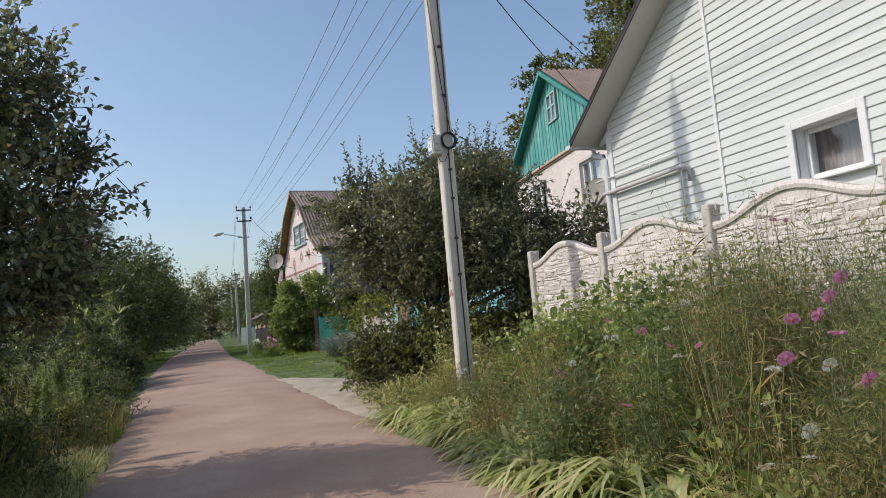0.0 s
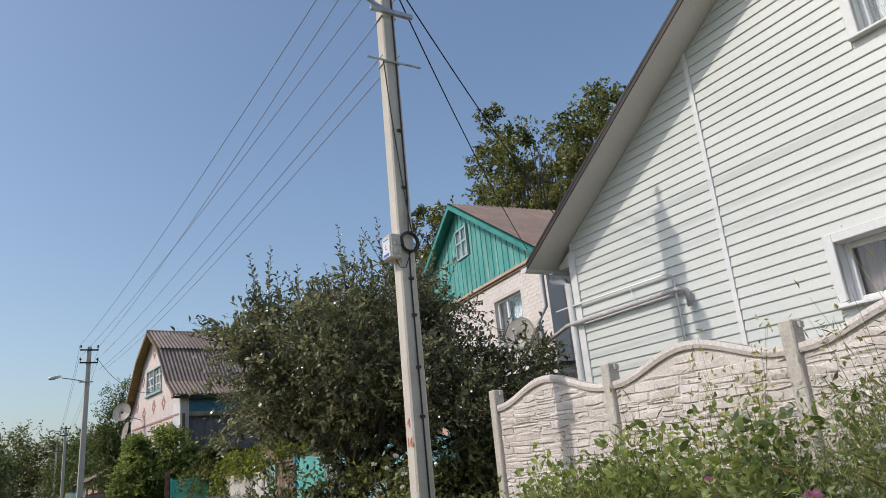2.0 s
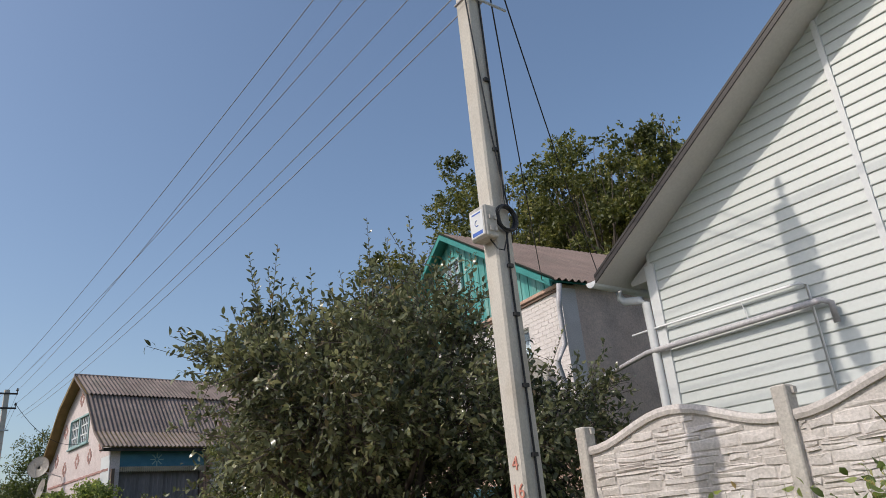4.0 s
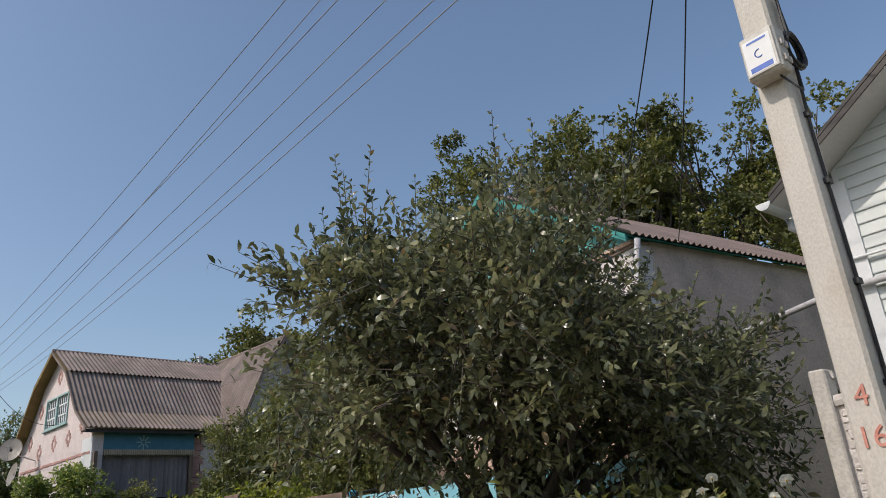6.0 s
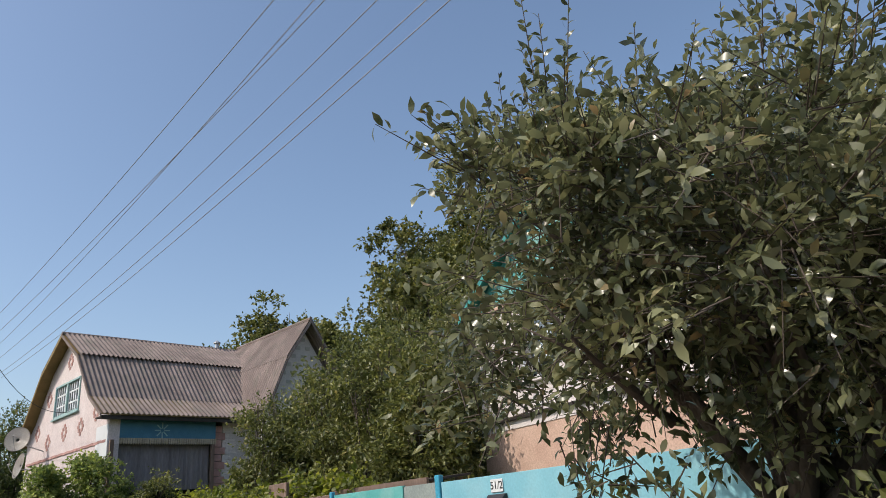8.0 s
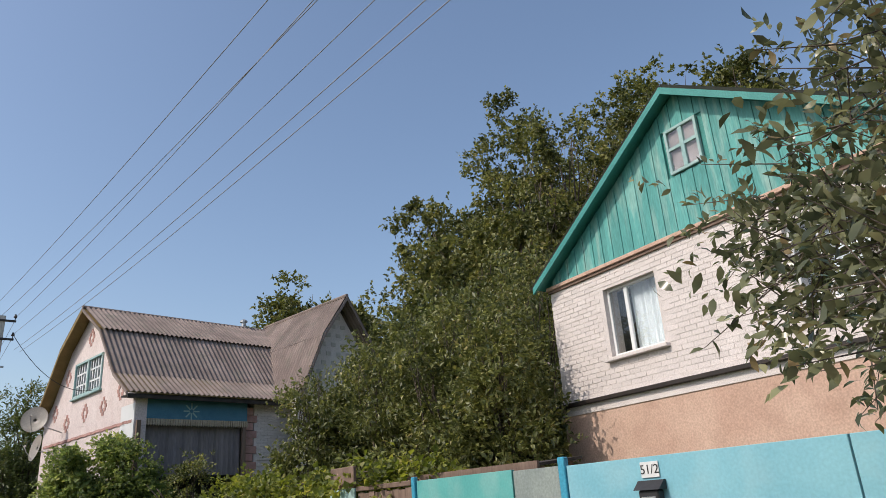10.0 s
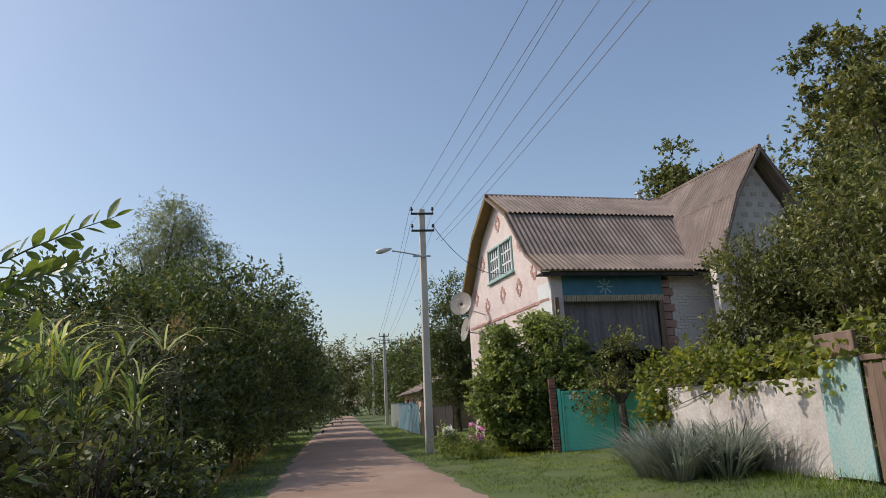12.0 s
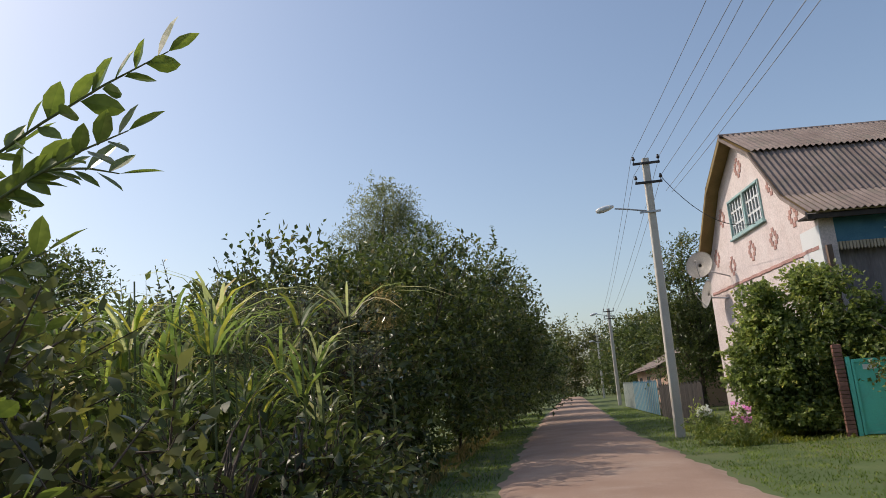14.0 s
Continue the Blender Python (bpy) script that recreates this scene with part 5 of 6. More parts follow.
def cosmos_flower(p, which, seed, size=1.0):
    r = random.Random(seed)
    f = thing("cosmos_flower", ("pink cosmos flower on a thin stem", "white cosmos flower on a thin stem")[which], "flower", group=("pink cosmos", "white cosmos")[which])
    g = G(p[0], p[1])
    base = (p[0] + r.uniform(-0.1, 0.25), p[1] + r.uniform(-0.15, 0.15), g)
    part("stem", tubed([base, ((base[0] + p[0]) / 2 + 0.03, (base[1] + p[1]) / 2, (g + p[2]) / 2), (p[0], p[1], p[2] - 0.005)], [0.005, 0.004, 0.003], 5), M_STEM, f)
    m = Matrix.Translation(p) @ Euler((radians(r.uniform(15, 70)), 0, radians(r.uniform(100, 190)))).to_matrix().to_4x4() @ Matrix.Scale(size, 4)
    for k in range(8):
        shared("petal", petal_meshes[which], f, m @ Matrix.Rotation(2 * math.pi * k / 8 + r.uniform(-0.08, 0.08), 4, "Z") @ Matrix.Rotation(r.uniform(-0.1, 0.35), 4, "X"))
    part("disc", tubed([(0, 0, -0.004), (0, 0, 0.004), (0, 0, 0.008)], [0.006, 0.009, 0.005], 8), L_YELLOW, f, "yellow disc", True, m)


PINK = [(3.75, 3.33, 1.45), (3.63, 3.32, 1.34), (3.49, 3.49, 1.22), (3.51, 3.3, 1.24), (3.4, 3.09, 1.14), (3.11, 2.68, 0.94), (3.41, 4.96, 1.17), (3.23, 3.31, 1.01), (3.16, 5.94, 0.82), (2.75, 5.34, 0.42), (2.9, 4.5, 0.68)]
WHITE = [(3.2, 3.4, 0.97), (2.8, 2.78, 0.74), (2.95, 3.2, 0.82), (3.28, 4.38, 1.02), (3.4, 5.36, 1.15), (2.95, 5.1, 0.69), (2.7, 3.0, 0.55), (2.7, 2.7, 0.64), (3.22, 3.01, 1.01), (3.6, 4.9, 1.2), (3.6, 4.64, 1.4), (3.6, 4.31, 1.74)]
for k, p in enumerate(PINK):
    cosmos_flower((p[0] - 0.04, p[1] - 0.03, p[2] + 0.03), 0, 400 + k, 1.15)
for k, p in enumerate(WHITE):
    cosmos_flower(p, 1, 430 + k, 1.0 + 0.2 * (k in (0, 1)))
rf = random.Random(21)
for k in range(26):
    x, y = rf.uniform(2.9, 4.7), rf.uniform(3.2, 8.8)
    cosmos_flower((x, y, float(bank_top(x, y)) * rf.uniform(0.7, 1.02)), 1 if rf.random() < 0.8 else 0, 470 + k, rf.uniform(0.5, 0.8))
# daisies where the fence ends
for k in range(9):
    x, y = 3.45 + rf.uniform(-0.15, 0.35), 9.95 + rf.uniform(-0.2, 0.3)
    cosmos_flower((x, y, 1.5 + rf.uniform(-0.25, 0.3)), 1, 510 + k, rf.uniform(0.6, 0.9))
bank_foliage("daisy_foliage", "leafy stems of daisies by the pole", L_COSMOS, 36, 60, 3.3, 3.9, 9.7, 10.4, 0.08, 0.25, 40, 1.0, 1.35, 0.06)

for k, (x, y, top, r) in enumerate([(3.5, 11.6, 1.3, 0.45), (4.0, 11.0, 1.2, 0.4), (2.95, 12.3, 1.15, 0.4), (5.7, 11.5, 1.75, 0.6), (6.0, 12.3, 1.7, 0.55), (5.0, 11.4, 1.3, 0.45)]):
    shrub(x, y, top, r, 620, 0.085, 520 + k, L_YARD, "low sunlit shrub in front of the fruit tree", "shrubs before the fruit tree", True)

# ---- weeds along the far edge of the road ----
def weeds(name, label, mat, seed, n, x0, x1, y0, y1, length, width, bend=0.4, up=1.0):
    rng = np.random.default_rng(seed)
    x, y = rng.uniform(x0, x1, n), rng.uniform(y0, y1, n)
    patch = np.sin(x * 2.1 + 1) * np.cos(y * 1.3) * 0.5 + 0.5
    base = np.stack([x, y, height_at(x, y) - 0.02], 1)
    a = rng.uniform(0, 2 * math.pi, n)
    k = rng.uniform(0.05, 0.5, n)
    way = unit(np.stack([np.cos(a) * k, np.sin(a) * k, np.full(n, up)], 1))
    v, f = blades(rng, base, way, length * rng.uniform(0.4, 1.2, n) * (0.5 + 0.7 * patch), width * rng.uniform(0.6, 1.3, n), bend, 3)
    return tagged(mesh_np(name, v, f, mat), label, "grass", kind="stuff")


weeds("weed_grass", "tall half-dry grass along the road edge", L_DRY, 41, 7000, -3.4, -1.12, 2.0, 13.0, 0.7, 0.014)
weeds("weed_grass", "tall green grass along the road edge", L_GRASS, 42, 6000, -3.6, -1.05, 2.0, 14.0, 0.5, 0.016)
weeds("weed_grass", "tall grass in front of the shrubs", L_DRY, 43, 3000, -3.6, -2.7, 26.0, 46.0, 0.5, 0.016)
# feathery grass in the pale lily colour, which stands in for sun on the weeds
weeds("weed_grass", "feathery grass at the road edge, sunlight put into its pale green", L_LILY, 46, 5200, -2.3, -1.0, 3.4, 9.5, 0.75, 0.009, 0.6)
weeds("weed_stalks", "tall brown withered stalks at the road edge", L_DRY, 47, 900, -2.6, -1.5, 3.6, 11.0, 1.35, 0.008, 0.15)
for k, (x, y, top, r) in enumerate([(-2.5, 8.2, 1.0, 0.5), (-2.2, 10.2, 1.1, 0.6), (-2.9, 6.4, 0.9, 0.6), (-2.4, 12.2, 1.3, 0.8), (-2.7, 5.0, 0.8, 0.5), (-2.0, 7.2, 0.7, 0.45), (-1.95, 9.4, 0.8, 0.45), (-2.3, 6.2, 0.9, 0.5), (-2.0, 11.2, 0.9, 0.5), (-2.9, 7.4, 1.1, 0.6), (-2.1, 5.2, 0.6, 0.4), (-1.9, 13.2, 0.8, 0.5)]):
    x += 0.35
    shrub(x, y, top, r, 600, 0.055, 550 + k, (L_YARD, L_COSMOS_DARK, L_HEDGE)[k % 3], "leafy weeds at the road edge", "roadside weeds", width=0.3)
# spikes of mullein
for k, (x, y, h) in enumerate([(-1.44, 8.6, 1.25), (-1.20, 8.7, 1.2), (-1.5, 8.2, 1.05), (-1.7, 8.8, 1.0)]):
    sp = thing("mullein_spike", "tall fading mullein seed spike", "plant", group="mullein spikes")
    g = G(x, y)
    part("stalk", tubed([(x, y, g), (x + 0.02, y, g + h * 0.6), (x + 0.06, y, g + h)], [0.012, 0.01, 0.006], 6), M_STEM, sp)
    foliage("seed_head", L_COSMOS_DARK, sp, 560 + k, [(x + 0.04, y, g + h * 0.78, 0.04, 0.04, h * 0.24)], 320, 3, 0.035, 0.03, 0.6)

# lawn on both sides
def lawn(seed, n, x0, x1, y0, y1, length, keep):
    rng = np.random.default_rng(seed)
    x, y = rng.uniform(x0, x1, n), rng.uniform(y0, y1, n)
    k = keep(x, y)
    x, y = x[k], y[k]
    n = len(x)
    base = np.stack([x, y, height_at(x, y) - 0.01], 1)
    a = rng.uniform(0, 2 * math.pi, n)
    way = unit(np.stack([np.cos(a) * 0.5, np.sin(a) * 0.5, np.ones(n)], 1))
    v, f = blades(rng, base, way, length * rng.uniform(0.4, 1.3, n), np.full(n, 0.02), 0.3, 2)
    return tagged(mesh_np("lawn_grass", v, f, L_GRASS), "short green grass on the verge", "grass", kind="stuff")


def right_keep(x, y):
    bare = (np.sin(x * 1.9 + 0.4) * np.sin(y * 1.15) > 0.72)
    return (x > road_edges(y)[1] + 0.02) & ~bare & ~((y < 18) & (x < 3.3))


lawn(51, 40000, 1.6, 6.6, 11.5, 34, 0.07, right_keep)
lawn(52, 16000, 1.5, 5.2, 34, 62, 0.10, lambda x, y: x > road_edges(y)[1] + 0.02)
lawn(53, 22000, -3.4, -1.3, 14, 62, 0.09, lambda x, y: x < road_edges(y)[0] - 0.02)

# ---- cherry branch hanging into the road, with single leaves ----
big = np.array([(0, 0, 0), (0.2, 0.30, 0.02), (0.24, 0.52, 0.02), (0.15, 0.8, 0), (0, 1.0, -0.06), (-0.15, 0.8, 0), (-0.24, 0.52, 0.02), (-0.2, 0.30, 0.02), (0, 0.30, -0.02), (0, 0.52, -0.03), (0, 0.8, -0.04)])
bl = bpy.data.meshes.new("leaf")
bl.from_pydata(big.tolist(), [], [(0, 1, 8), (1, 2, 9, 8), (2, 3, 10, 9), (3, 4, 10), (4, 5, 10), (5, 6, 9, 10), (6, 7, 8, 9), (7, 0, 8)])
bl.materials.append(L_CHERRY)
cherry = tree("cherry_tree", "young cherry tree with long leafy branches over the road", -3.4, 19.6, [(-3.2, 19.5, 1.6, 0.9, 0.9, 0.8), (-3.6, 19.8, 1.8, 0.5, 0.5, 0.5), (-2.7, 19.4, 1.3, 0.7, 0.7, 0.7), (-3.6, 20.2, 1.4, 0.9, 0.9, 1.0), (-2.6, 19.3, 1.6, 0.35, 0.4, 0.4)], 1200, 0.085, L_YARD, 0.05, 0.8, 71, 8, 0.3, 0.45, 0.2, 0.5, 0, True, clump=0.1, fine=True)
rc = random.Random(5)


def leafy_branch(a, b, n, size):
    """A thin branch with single leaves set to both sides, drooping a little."""
    a, b = Vector(a), Vector(b)
    d = (b - a).normalized()
    mid = a.lerp(b, 0.5) + Vector((0, 0, 0.04))
    br = part("branch", tubed([a, a.lerp(mid, 0.5) + Vector((0, 0, 0.012)), mid, mid.lerp(b, 0.5) + Vector((0, 0, 0.01)), b], [0.007, 0.006, 0.005, 0.004, 0.002], 6), M_STEM, cherry, "", True)
    across = d.cross(Vector((0, -1, 0.2))).normalized()
    for k in range(n):
        t = 0.05 + 0.95 * (k + 1) / n
        p = (a.lerp(mid, t * 2) if t < 0.5 else mid.lerp(b, t * 2 - 1))
        s = 1 if k % 2 else -1
        w = (d * rc.uniform(0.7, 1.1) + across * 0.75 * s + Vector((rc.uniform(-0.15, 0.15), rc.uniform(-0.5, 0.5), rc.uniform(-0.3, 0.1)))).normalized()
        if k == n - 1:
            w = d
        q = w.to_track_quat("Y", "Z").to_matrix().to_4x4()
        shared("leaf", bl, br, Matrix.Translation(p) @ q @ Matrix.Rotation(rc.uniform(-1.1, 1.1), 4, "Y") @ Matrix.Scale(size * rc.uniform(0.7, 1.15), 4))


BR = [((-2.55, 19.32, 2.42), (-1.66, 19.3, 2.86), 22), ((-2.45, 19.3, 2.30), (-1.78, 19.28, 2.60), 18), ((-2.75, 19.5, 2.0), (-2.62, 19.4, 3.05), 22), ((-2.6, 19.2, 1.9), (-1.98, 19.2, 2.22), 16),
      ((-2.9, 19.3, 2.2), (-2.35, 19.5, 2.7), 18), ((-2.6, 19.0, 1.2), (-1.75, 18.9, 1.55), 18), ((-2.6, 19.2, 1.5), (-1.95, 19.0, 1.75), 16), ((-2.7, 19.3, 2.1), (-2.1, 19.35, 2.55), 16),
      ((-2.8, 19.4, 1.9), (-2.25, 19.2, 2.35), 16), ((-2.9, 19.5, 2.3), (-2.8, 19.3, 2.9), 16), ((-2.6, 19.3, 1.7), (-2.05, 19.3, 2.0), 16), ((-2.3, 19.35, 2.5), (-1.95, 19.5, 2.55), 10), ((-2.7, 19.1, 1.0), (-2.0, 18.8, 1.2), 16)]
for a, b, n in BR:
    leafy_branch(a, b, n, 0.14 if b[2] > 2.1 else 0.10)

# reeds behind the cherry
for k in range(64):
    x, y = rc.uniform(-4.0, -2.1), rc.uniform(21.0, 23.4)
    lift = rc.uniform(1.3, 2.2)
    rd = strap_clump("reed", "tall arching green reed with long leaves", x, y, 9, rc.uniform(0.6, 1.0), 0.026, L_REED if k % 6 else L_LILY, 600 + k, 0.6, 0.05, "reed", "reeds beside the road", lie=0.75, up=1.0)
    for o in rd.children:
        o.location.z = lift
    low = strap_clump("reed", "shorter reed with drooping leaves", x + 0.1, y - 0.1, 7, rc.uniform(0.6, 0.9), 0.028, L_REED, 760 + k, 1.0, 0.06, "reed", "reeds beside the road", lie=0.8) if k % 2 else None
    if low:
        for o in low.children:
            o.location.z = lift * 0.5
        part("stalk", tubed([(x + 0.1, y - 0.1, G(x, y) - 0.05), (x + 0.1, y - 0.1, G(x, y) + lift * 0.5 + 0.2)], [0.009, 0.005], 5), M_STEM, low)
    part("stalk", tubed([(x, y, G(x, y) - 0.05), (x + 0.03, y, G(x, y) + lift * 0.6), (x, y, G(x, y) + lift + 0.3)], [0.01, 0.008, 0.005], 5), M_STEM, rd)
for k, (x, y, top, r, mt) in enumerate([(-2.1, 20.5, 1.35, 0.55, L_HEDGE), (-1.95, 21.2, 1.35, 0.55, L_HEDGE), (-2.9, 20.9, 1.3, 0.55, L_HEDGE)]):
    shrub(x, y, top, r, 700, 0.07, 740 + k, mt, "leafy bush beneath the reeds at the road edge", "bushes below the reeds", True)
for k, p in enumerate([(-2.9, 27.0, 3.2), (-2.85, 26.9, 2.85), (-3.5, 26.5, 3.0)]):
    pl = thing("reed_plume", "brown feathery reed plume", "reed", group="reed plumes")
    part("stalk", tubed([(p[0] + 0.2, p[1], G(p[0], p[1])), (p[0] + 0.15, p[1], p[2] * 0.6), p], [0.012, 0.01, 0.005], 5), M_STEM, pl)
    foliage("plume", L_DRY, pl, 640 + k, [(p[0] + 0.12, p[1], p[2], 0.2, 0.12, 0.1), (p[0] - 0.05, p[1], p[2] - 0.02, 0.16, 0.1, 0.08)], 110, 4, 0.12, 0.04, 0.2)["kind"] = "stuff"

# ---- creeper, vines, small apple tree, grasses by the gambrel house ----
def h3p(u, v, z):
    return tuple(H3_M @ Vector((u, v, z)))


CR = []
rk = random.Random(9)
for k in range(60):
    t = rk.random()
    u, v = -2.0 * t + 0.15, -0.7 + 0.9 * t + rk.uniform(-0.25, 0.35)
    z = rk.uniform(0.45, 3.8 - 0.55 * t)
    CR.append((*h3p(u, v, z), 0.42, 0.5, 0.5))
CR += [(*h3p(-0.2, -0.7, 3.9), 0.35, 0.35, 0.35), (*h3p(0.25, -0.9, 3.0), 0.4, 0.4, 0.6), (*h3p(0.4, -1.0, 2.4), 0.4, 0.3, 0.5), (*h3p(0.8, -1.1, 2.8), 0.45, 0.3, 0.4), (*h3p(0.1, -1.0, 1.5), 0.35, 0.35, 0.7), (*h3p(0.15, -1.0, 2.2), 0.4, 0.35, 0.6)]
cx, cy, _ = h3p(-0.5, 0.2, 0)
tree("creeper", "dense green creeper grown into a tall bush beside the porch", cx, cy, CR, 11000, 0.09, L_CREEPER, 0.05, 0.5, 72, 7, 0.22, 0.75, 0.05, 0.3, droop=0.3, category="climber", clump=0.17, spray=30)
ax, ay = 6.75, 32.3
tree("apple_tree", "small apple tree with dark trunk before the green gate", ax, ay, [(ax, ay, 2.55, 0.7, 0.7, 0.45), (ax - 0.5, ay, 1.95, 0.45, 0.5, 0.45), (ax + 0.45, ay, 2.15, 0.45, 0.5, 0.4), (ax + 0.1, ay, 3.0, 0.4, 0.4, 0.35), (ax - 0.75, ay + 0.2, 2.5, 0.35, 0.4, 0.4)], 480, 0.085, L_YARD, 0.12, 1.2, 73, 7, 0.3, 0.6, 0.1, 0.5, droop=0.4, spray=26)
VN = [(6.9 + rk.uniform(-0.15, 0.3), y, 2.14 + rk.uniform(-0.12, 0.15), 0.25, 0.35, 0.18) for y in np.arange(22.6, 30.0, 0.42)] + [(6.58, 24.9, 1.9, 0.15, 0.25, 0.4), (6.6, 29.6, 1.6, 0.15, 0.3, 0.4), (6.65, 30.2, 1.7, 0.25, 0.35, 0.45), (6.7, 30.6, 2.0, 0.3, 0.4, 0.3), (6.6, 30.0, 1.2, 0.2, 0.3, 0.4)]
tree("grape_vine", "bright green grape vine trained along the top of the wall", 7.0, 26.0, VN, 1150, 0.11, L_VINE, 0.04, 1.8, 74, 6, 0.28, 0.9, 0.1, 0.5, category="climber")
# bushes filling the yard between the two houses
YB = [(10.4, 29.9, 4.7, 1.4), (9.5, 27.0, 4.6, 1.4), (9.6, 25.0, 5.0, 1.7), (10.0, 23.6, 4.6, 1.0), (11.5, 27.0, 5.8, 2.0), (12.0, 30.5, 5.4, 2.0), (12.5, 24.8, 6.6, 2.0), (14.5, 27.0, 7.5, 2.4), (9.3, 22.9, 4.2, 0.8), (15.5, 32, 7.0, 2.4), (9.0, 29.6, 4.4, 1.3)]
for k, (x, y, top, r) in enumerate(YB):
    shrub(x, y, top, r, int(800 + 650 * r), 0.12, 660 + k, L_CREEPER if k == 9 else L_YARD, "tall leafy bush in the yard between the houses", "bushes in the yard")
for k, (x, y) in enumerate([(5.0, 27.2), (5.4, 26.6), (5.9, 27.3), (5.7, 26.0), (6.1, 26.3), (5.5, 28.0), (6.25, 26.9), (5.1, 26.4)]):
    strap_clump("lyme_grass", "spiky blue-grey ornamental grass before the white wall", x, y, 170, 1.65, 0.026, L_BLUEGRASS, 680 + k, 0.45, 0.28, "grass", "lyme grass clumps", lie=0.7)
weeds("weed_grass", "long grass at the foot of the wall", L_GRASS, 44, 3500, 5.2, 6.55, 12.5, 30.0, 0.35, 0.014)
weeds("border_plants", "leafy border plants along the creeper", L_VINE, 45, 2600, 2.9, 5.4, 33.0, 39.0, 0.4, 0.04, 0.6)
PH = [(*h3p(-2.65 + rk.uniform(-0.18, 0.18), -1.1 + rk.uniform(-0.2, 0.2), rk.uniform(0.8, 1.25)), 0.06, 0.06, 0.05) for k in range(6)]
ph = thing("phlox", "magenta phlox in bloom beside the creeper", "flower")
foliage("bloom", L_PINK, ph, 690, PH, 80, 4, 0.04, 0.04, 0.9)["kind"] = "stuff"
foliage("leafage", L_CREEPER, ph, 691, [(b[0], b[1], b[2] - 0.45, 0.2, 0.2, 0.4) for b in PH], 260, 5, 0.15, 0.09, 0.35)["kind"] = "stuff"
pw = thing("phlox", "white phlox in bloom beside the creeper", "flower")
foliage("bloom", L_WHITE, pw, 692, [(*h3p(-3.2, -0.6 + 0.2 * k, 1.1), 0.07, 0.07, 0.06) for k in range(2)], 60, 4, 0.06, 0.06, 0.9)["kind"] = "stuff"
foliage("leafage", L_CREEPER, pw, 693, [(*h3p(-3.2, -0.4, 0.8), 0.25, 0.3, 0.35)], 200, 5, 0.15, 0.09, 0.35)["kind"] = "stuff"
tree("pear_tree", "dark upright pear tree behind the second pole", 5.6, 49.0, [(5.4, 49, 5.5, 1.0, 1.0, 1.9), (4.9, 49, 4.2, 0.8, 0.8, 1.5), (6.1, 49, 4.0, 1.0, 1.0, 1.6), (5.3, 49, 7.2, 0.5, 0.5, 0.8), (5.5, 49, 2.6, 1.2, 1.2, 1.2)], 2600, 0.13, L_HEDGE, 0.12, 1.5, 75, 7, 0.5, 0.5, 0.4, 0.5)
for k, (x, y, top, r) in enumerate([(8, 62, 5.5, 2.6), (6.5, 74, 6, 2.8), (9.5, 45.5, 4, 1.8), (7, 86, 6.5, 3.0), (8.5, 100, 7, 3.4), (6, 110, 6, 3)]):
    shrub(x, y, top, r, 1100, 0.26, 700 + k, L_HEDGE, "leafy bush beside the far road", "far roadside bushes")


# ---- gambrel house: fittings ----
wf = bmesh.new()
v0, v1, z0, z1 = W3
for q in ((v0, z0, v0 + 0.045, z1), (v1 - 0.045, z0, v1, z1), (v0 + 0.09, z0, v1 - 0.09, z0 + 0.08), (v0 + 0.09, z1 - 0.08, v1 - 0.09, z1), ((v0 + v1) / 2 - 0.05, z0 + 0.08, (v0 + v1) / 2 + 0.05, z1 - 0.08)):
    box(wf, GU - 0.05, q[0], q[1], GU + 0.10, q[2], q[3], 0.01)
h3_win = part("window", wf, M_PALETEAL, H3, "teal-framed pair of casement windows with white bars")
vm = (v0 + v1) / 2
for a, b in ((v0 + 0.045, vm - 0.05), (vm + 0.05, v1 - 0.045)):
    part("pane", boxed(GU + 0.06, a, z0 + 0.08, GU + 0.066, b, z1 - 0.08), M_GLASS, h3_win)
    part("curtain", boxed(GU + 0.16, a, z0 + 0.08, GU + 0.17, b, z1 - 0.08), M_CURTAINW, h3_win)
    for k in range(6):
        c = a + (b - a) * k / 5
        part("sash_bar", boxed(GU + 0.02, c - 0.03, z0 + 0.08, GU + 0.05, c + 0.03, z1 - 0.08), M_WHITE, h3_win)
    for zz in (z0 + 0.42, z1 - 0.4):
        part("sash_bar", boxed(GU + 0.025, a, zz - 0.03, GU + 0.045, b, zz + 0.03), M_WHITE, h3_win)
part("window_sill", boxed(GU - 0.10, v0 - 0.08, z0 - 0.07, GU - 0.0, v1 + 0.08, z0 - 0.005, 0.01), M_PALETEAL, h3_win)


def brick_motif(v, z, s=0.13):
    """A diamond ornament of red bricks with an open centre."""
    for i, row in enumerate(((0,), (-1, 1), (-1.6, 1.6), (-1, 1), (0,))):
        for c in row:
            part("ornament_brick", boxed(GU - 0.018, v + c * s - s * 0.62, z + (i - 2) * s * 0.95 - s * 0.45, GU - 0.001, v + c * s + s * 0.62, z + (i - 2) * s * 0.95 + s * 0.45, 0.004), M_REDBRICK, h3_wall)


for v, zz in ((4.55, 8.05), (2.55, 6.9), (1.55, 5.75), (6.5, 6.95), (7.5, 5.8), (4.5, 5.45), (6.2, 5.3), (2.9, 5.45)):
    brick_motif(v, zz)
for k in range(22):
    part("band_brick", boxed(GU - 0.03, 0.5 + k * 0.36, 4.64 + 0.012 * (k % 2), GU - 0.001, 0.5 + k * 0.36 + 0.345, 4.73 + 0.012 * (k % 2), 0.004), M_REDBRICK, h3_wall)
part("white_corner", boxed(GU - 0.022, 0.36, 3.0, GU - 0.002, 1.35, 5.2), M_WHITE, H3, "white painted corner panel")
part("brown_post", boxed(GU + 0.02, 0.2, 0.4, GU + 0.14, 0.29, 4.68), M_BROWNWOOD, H3)
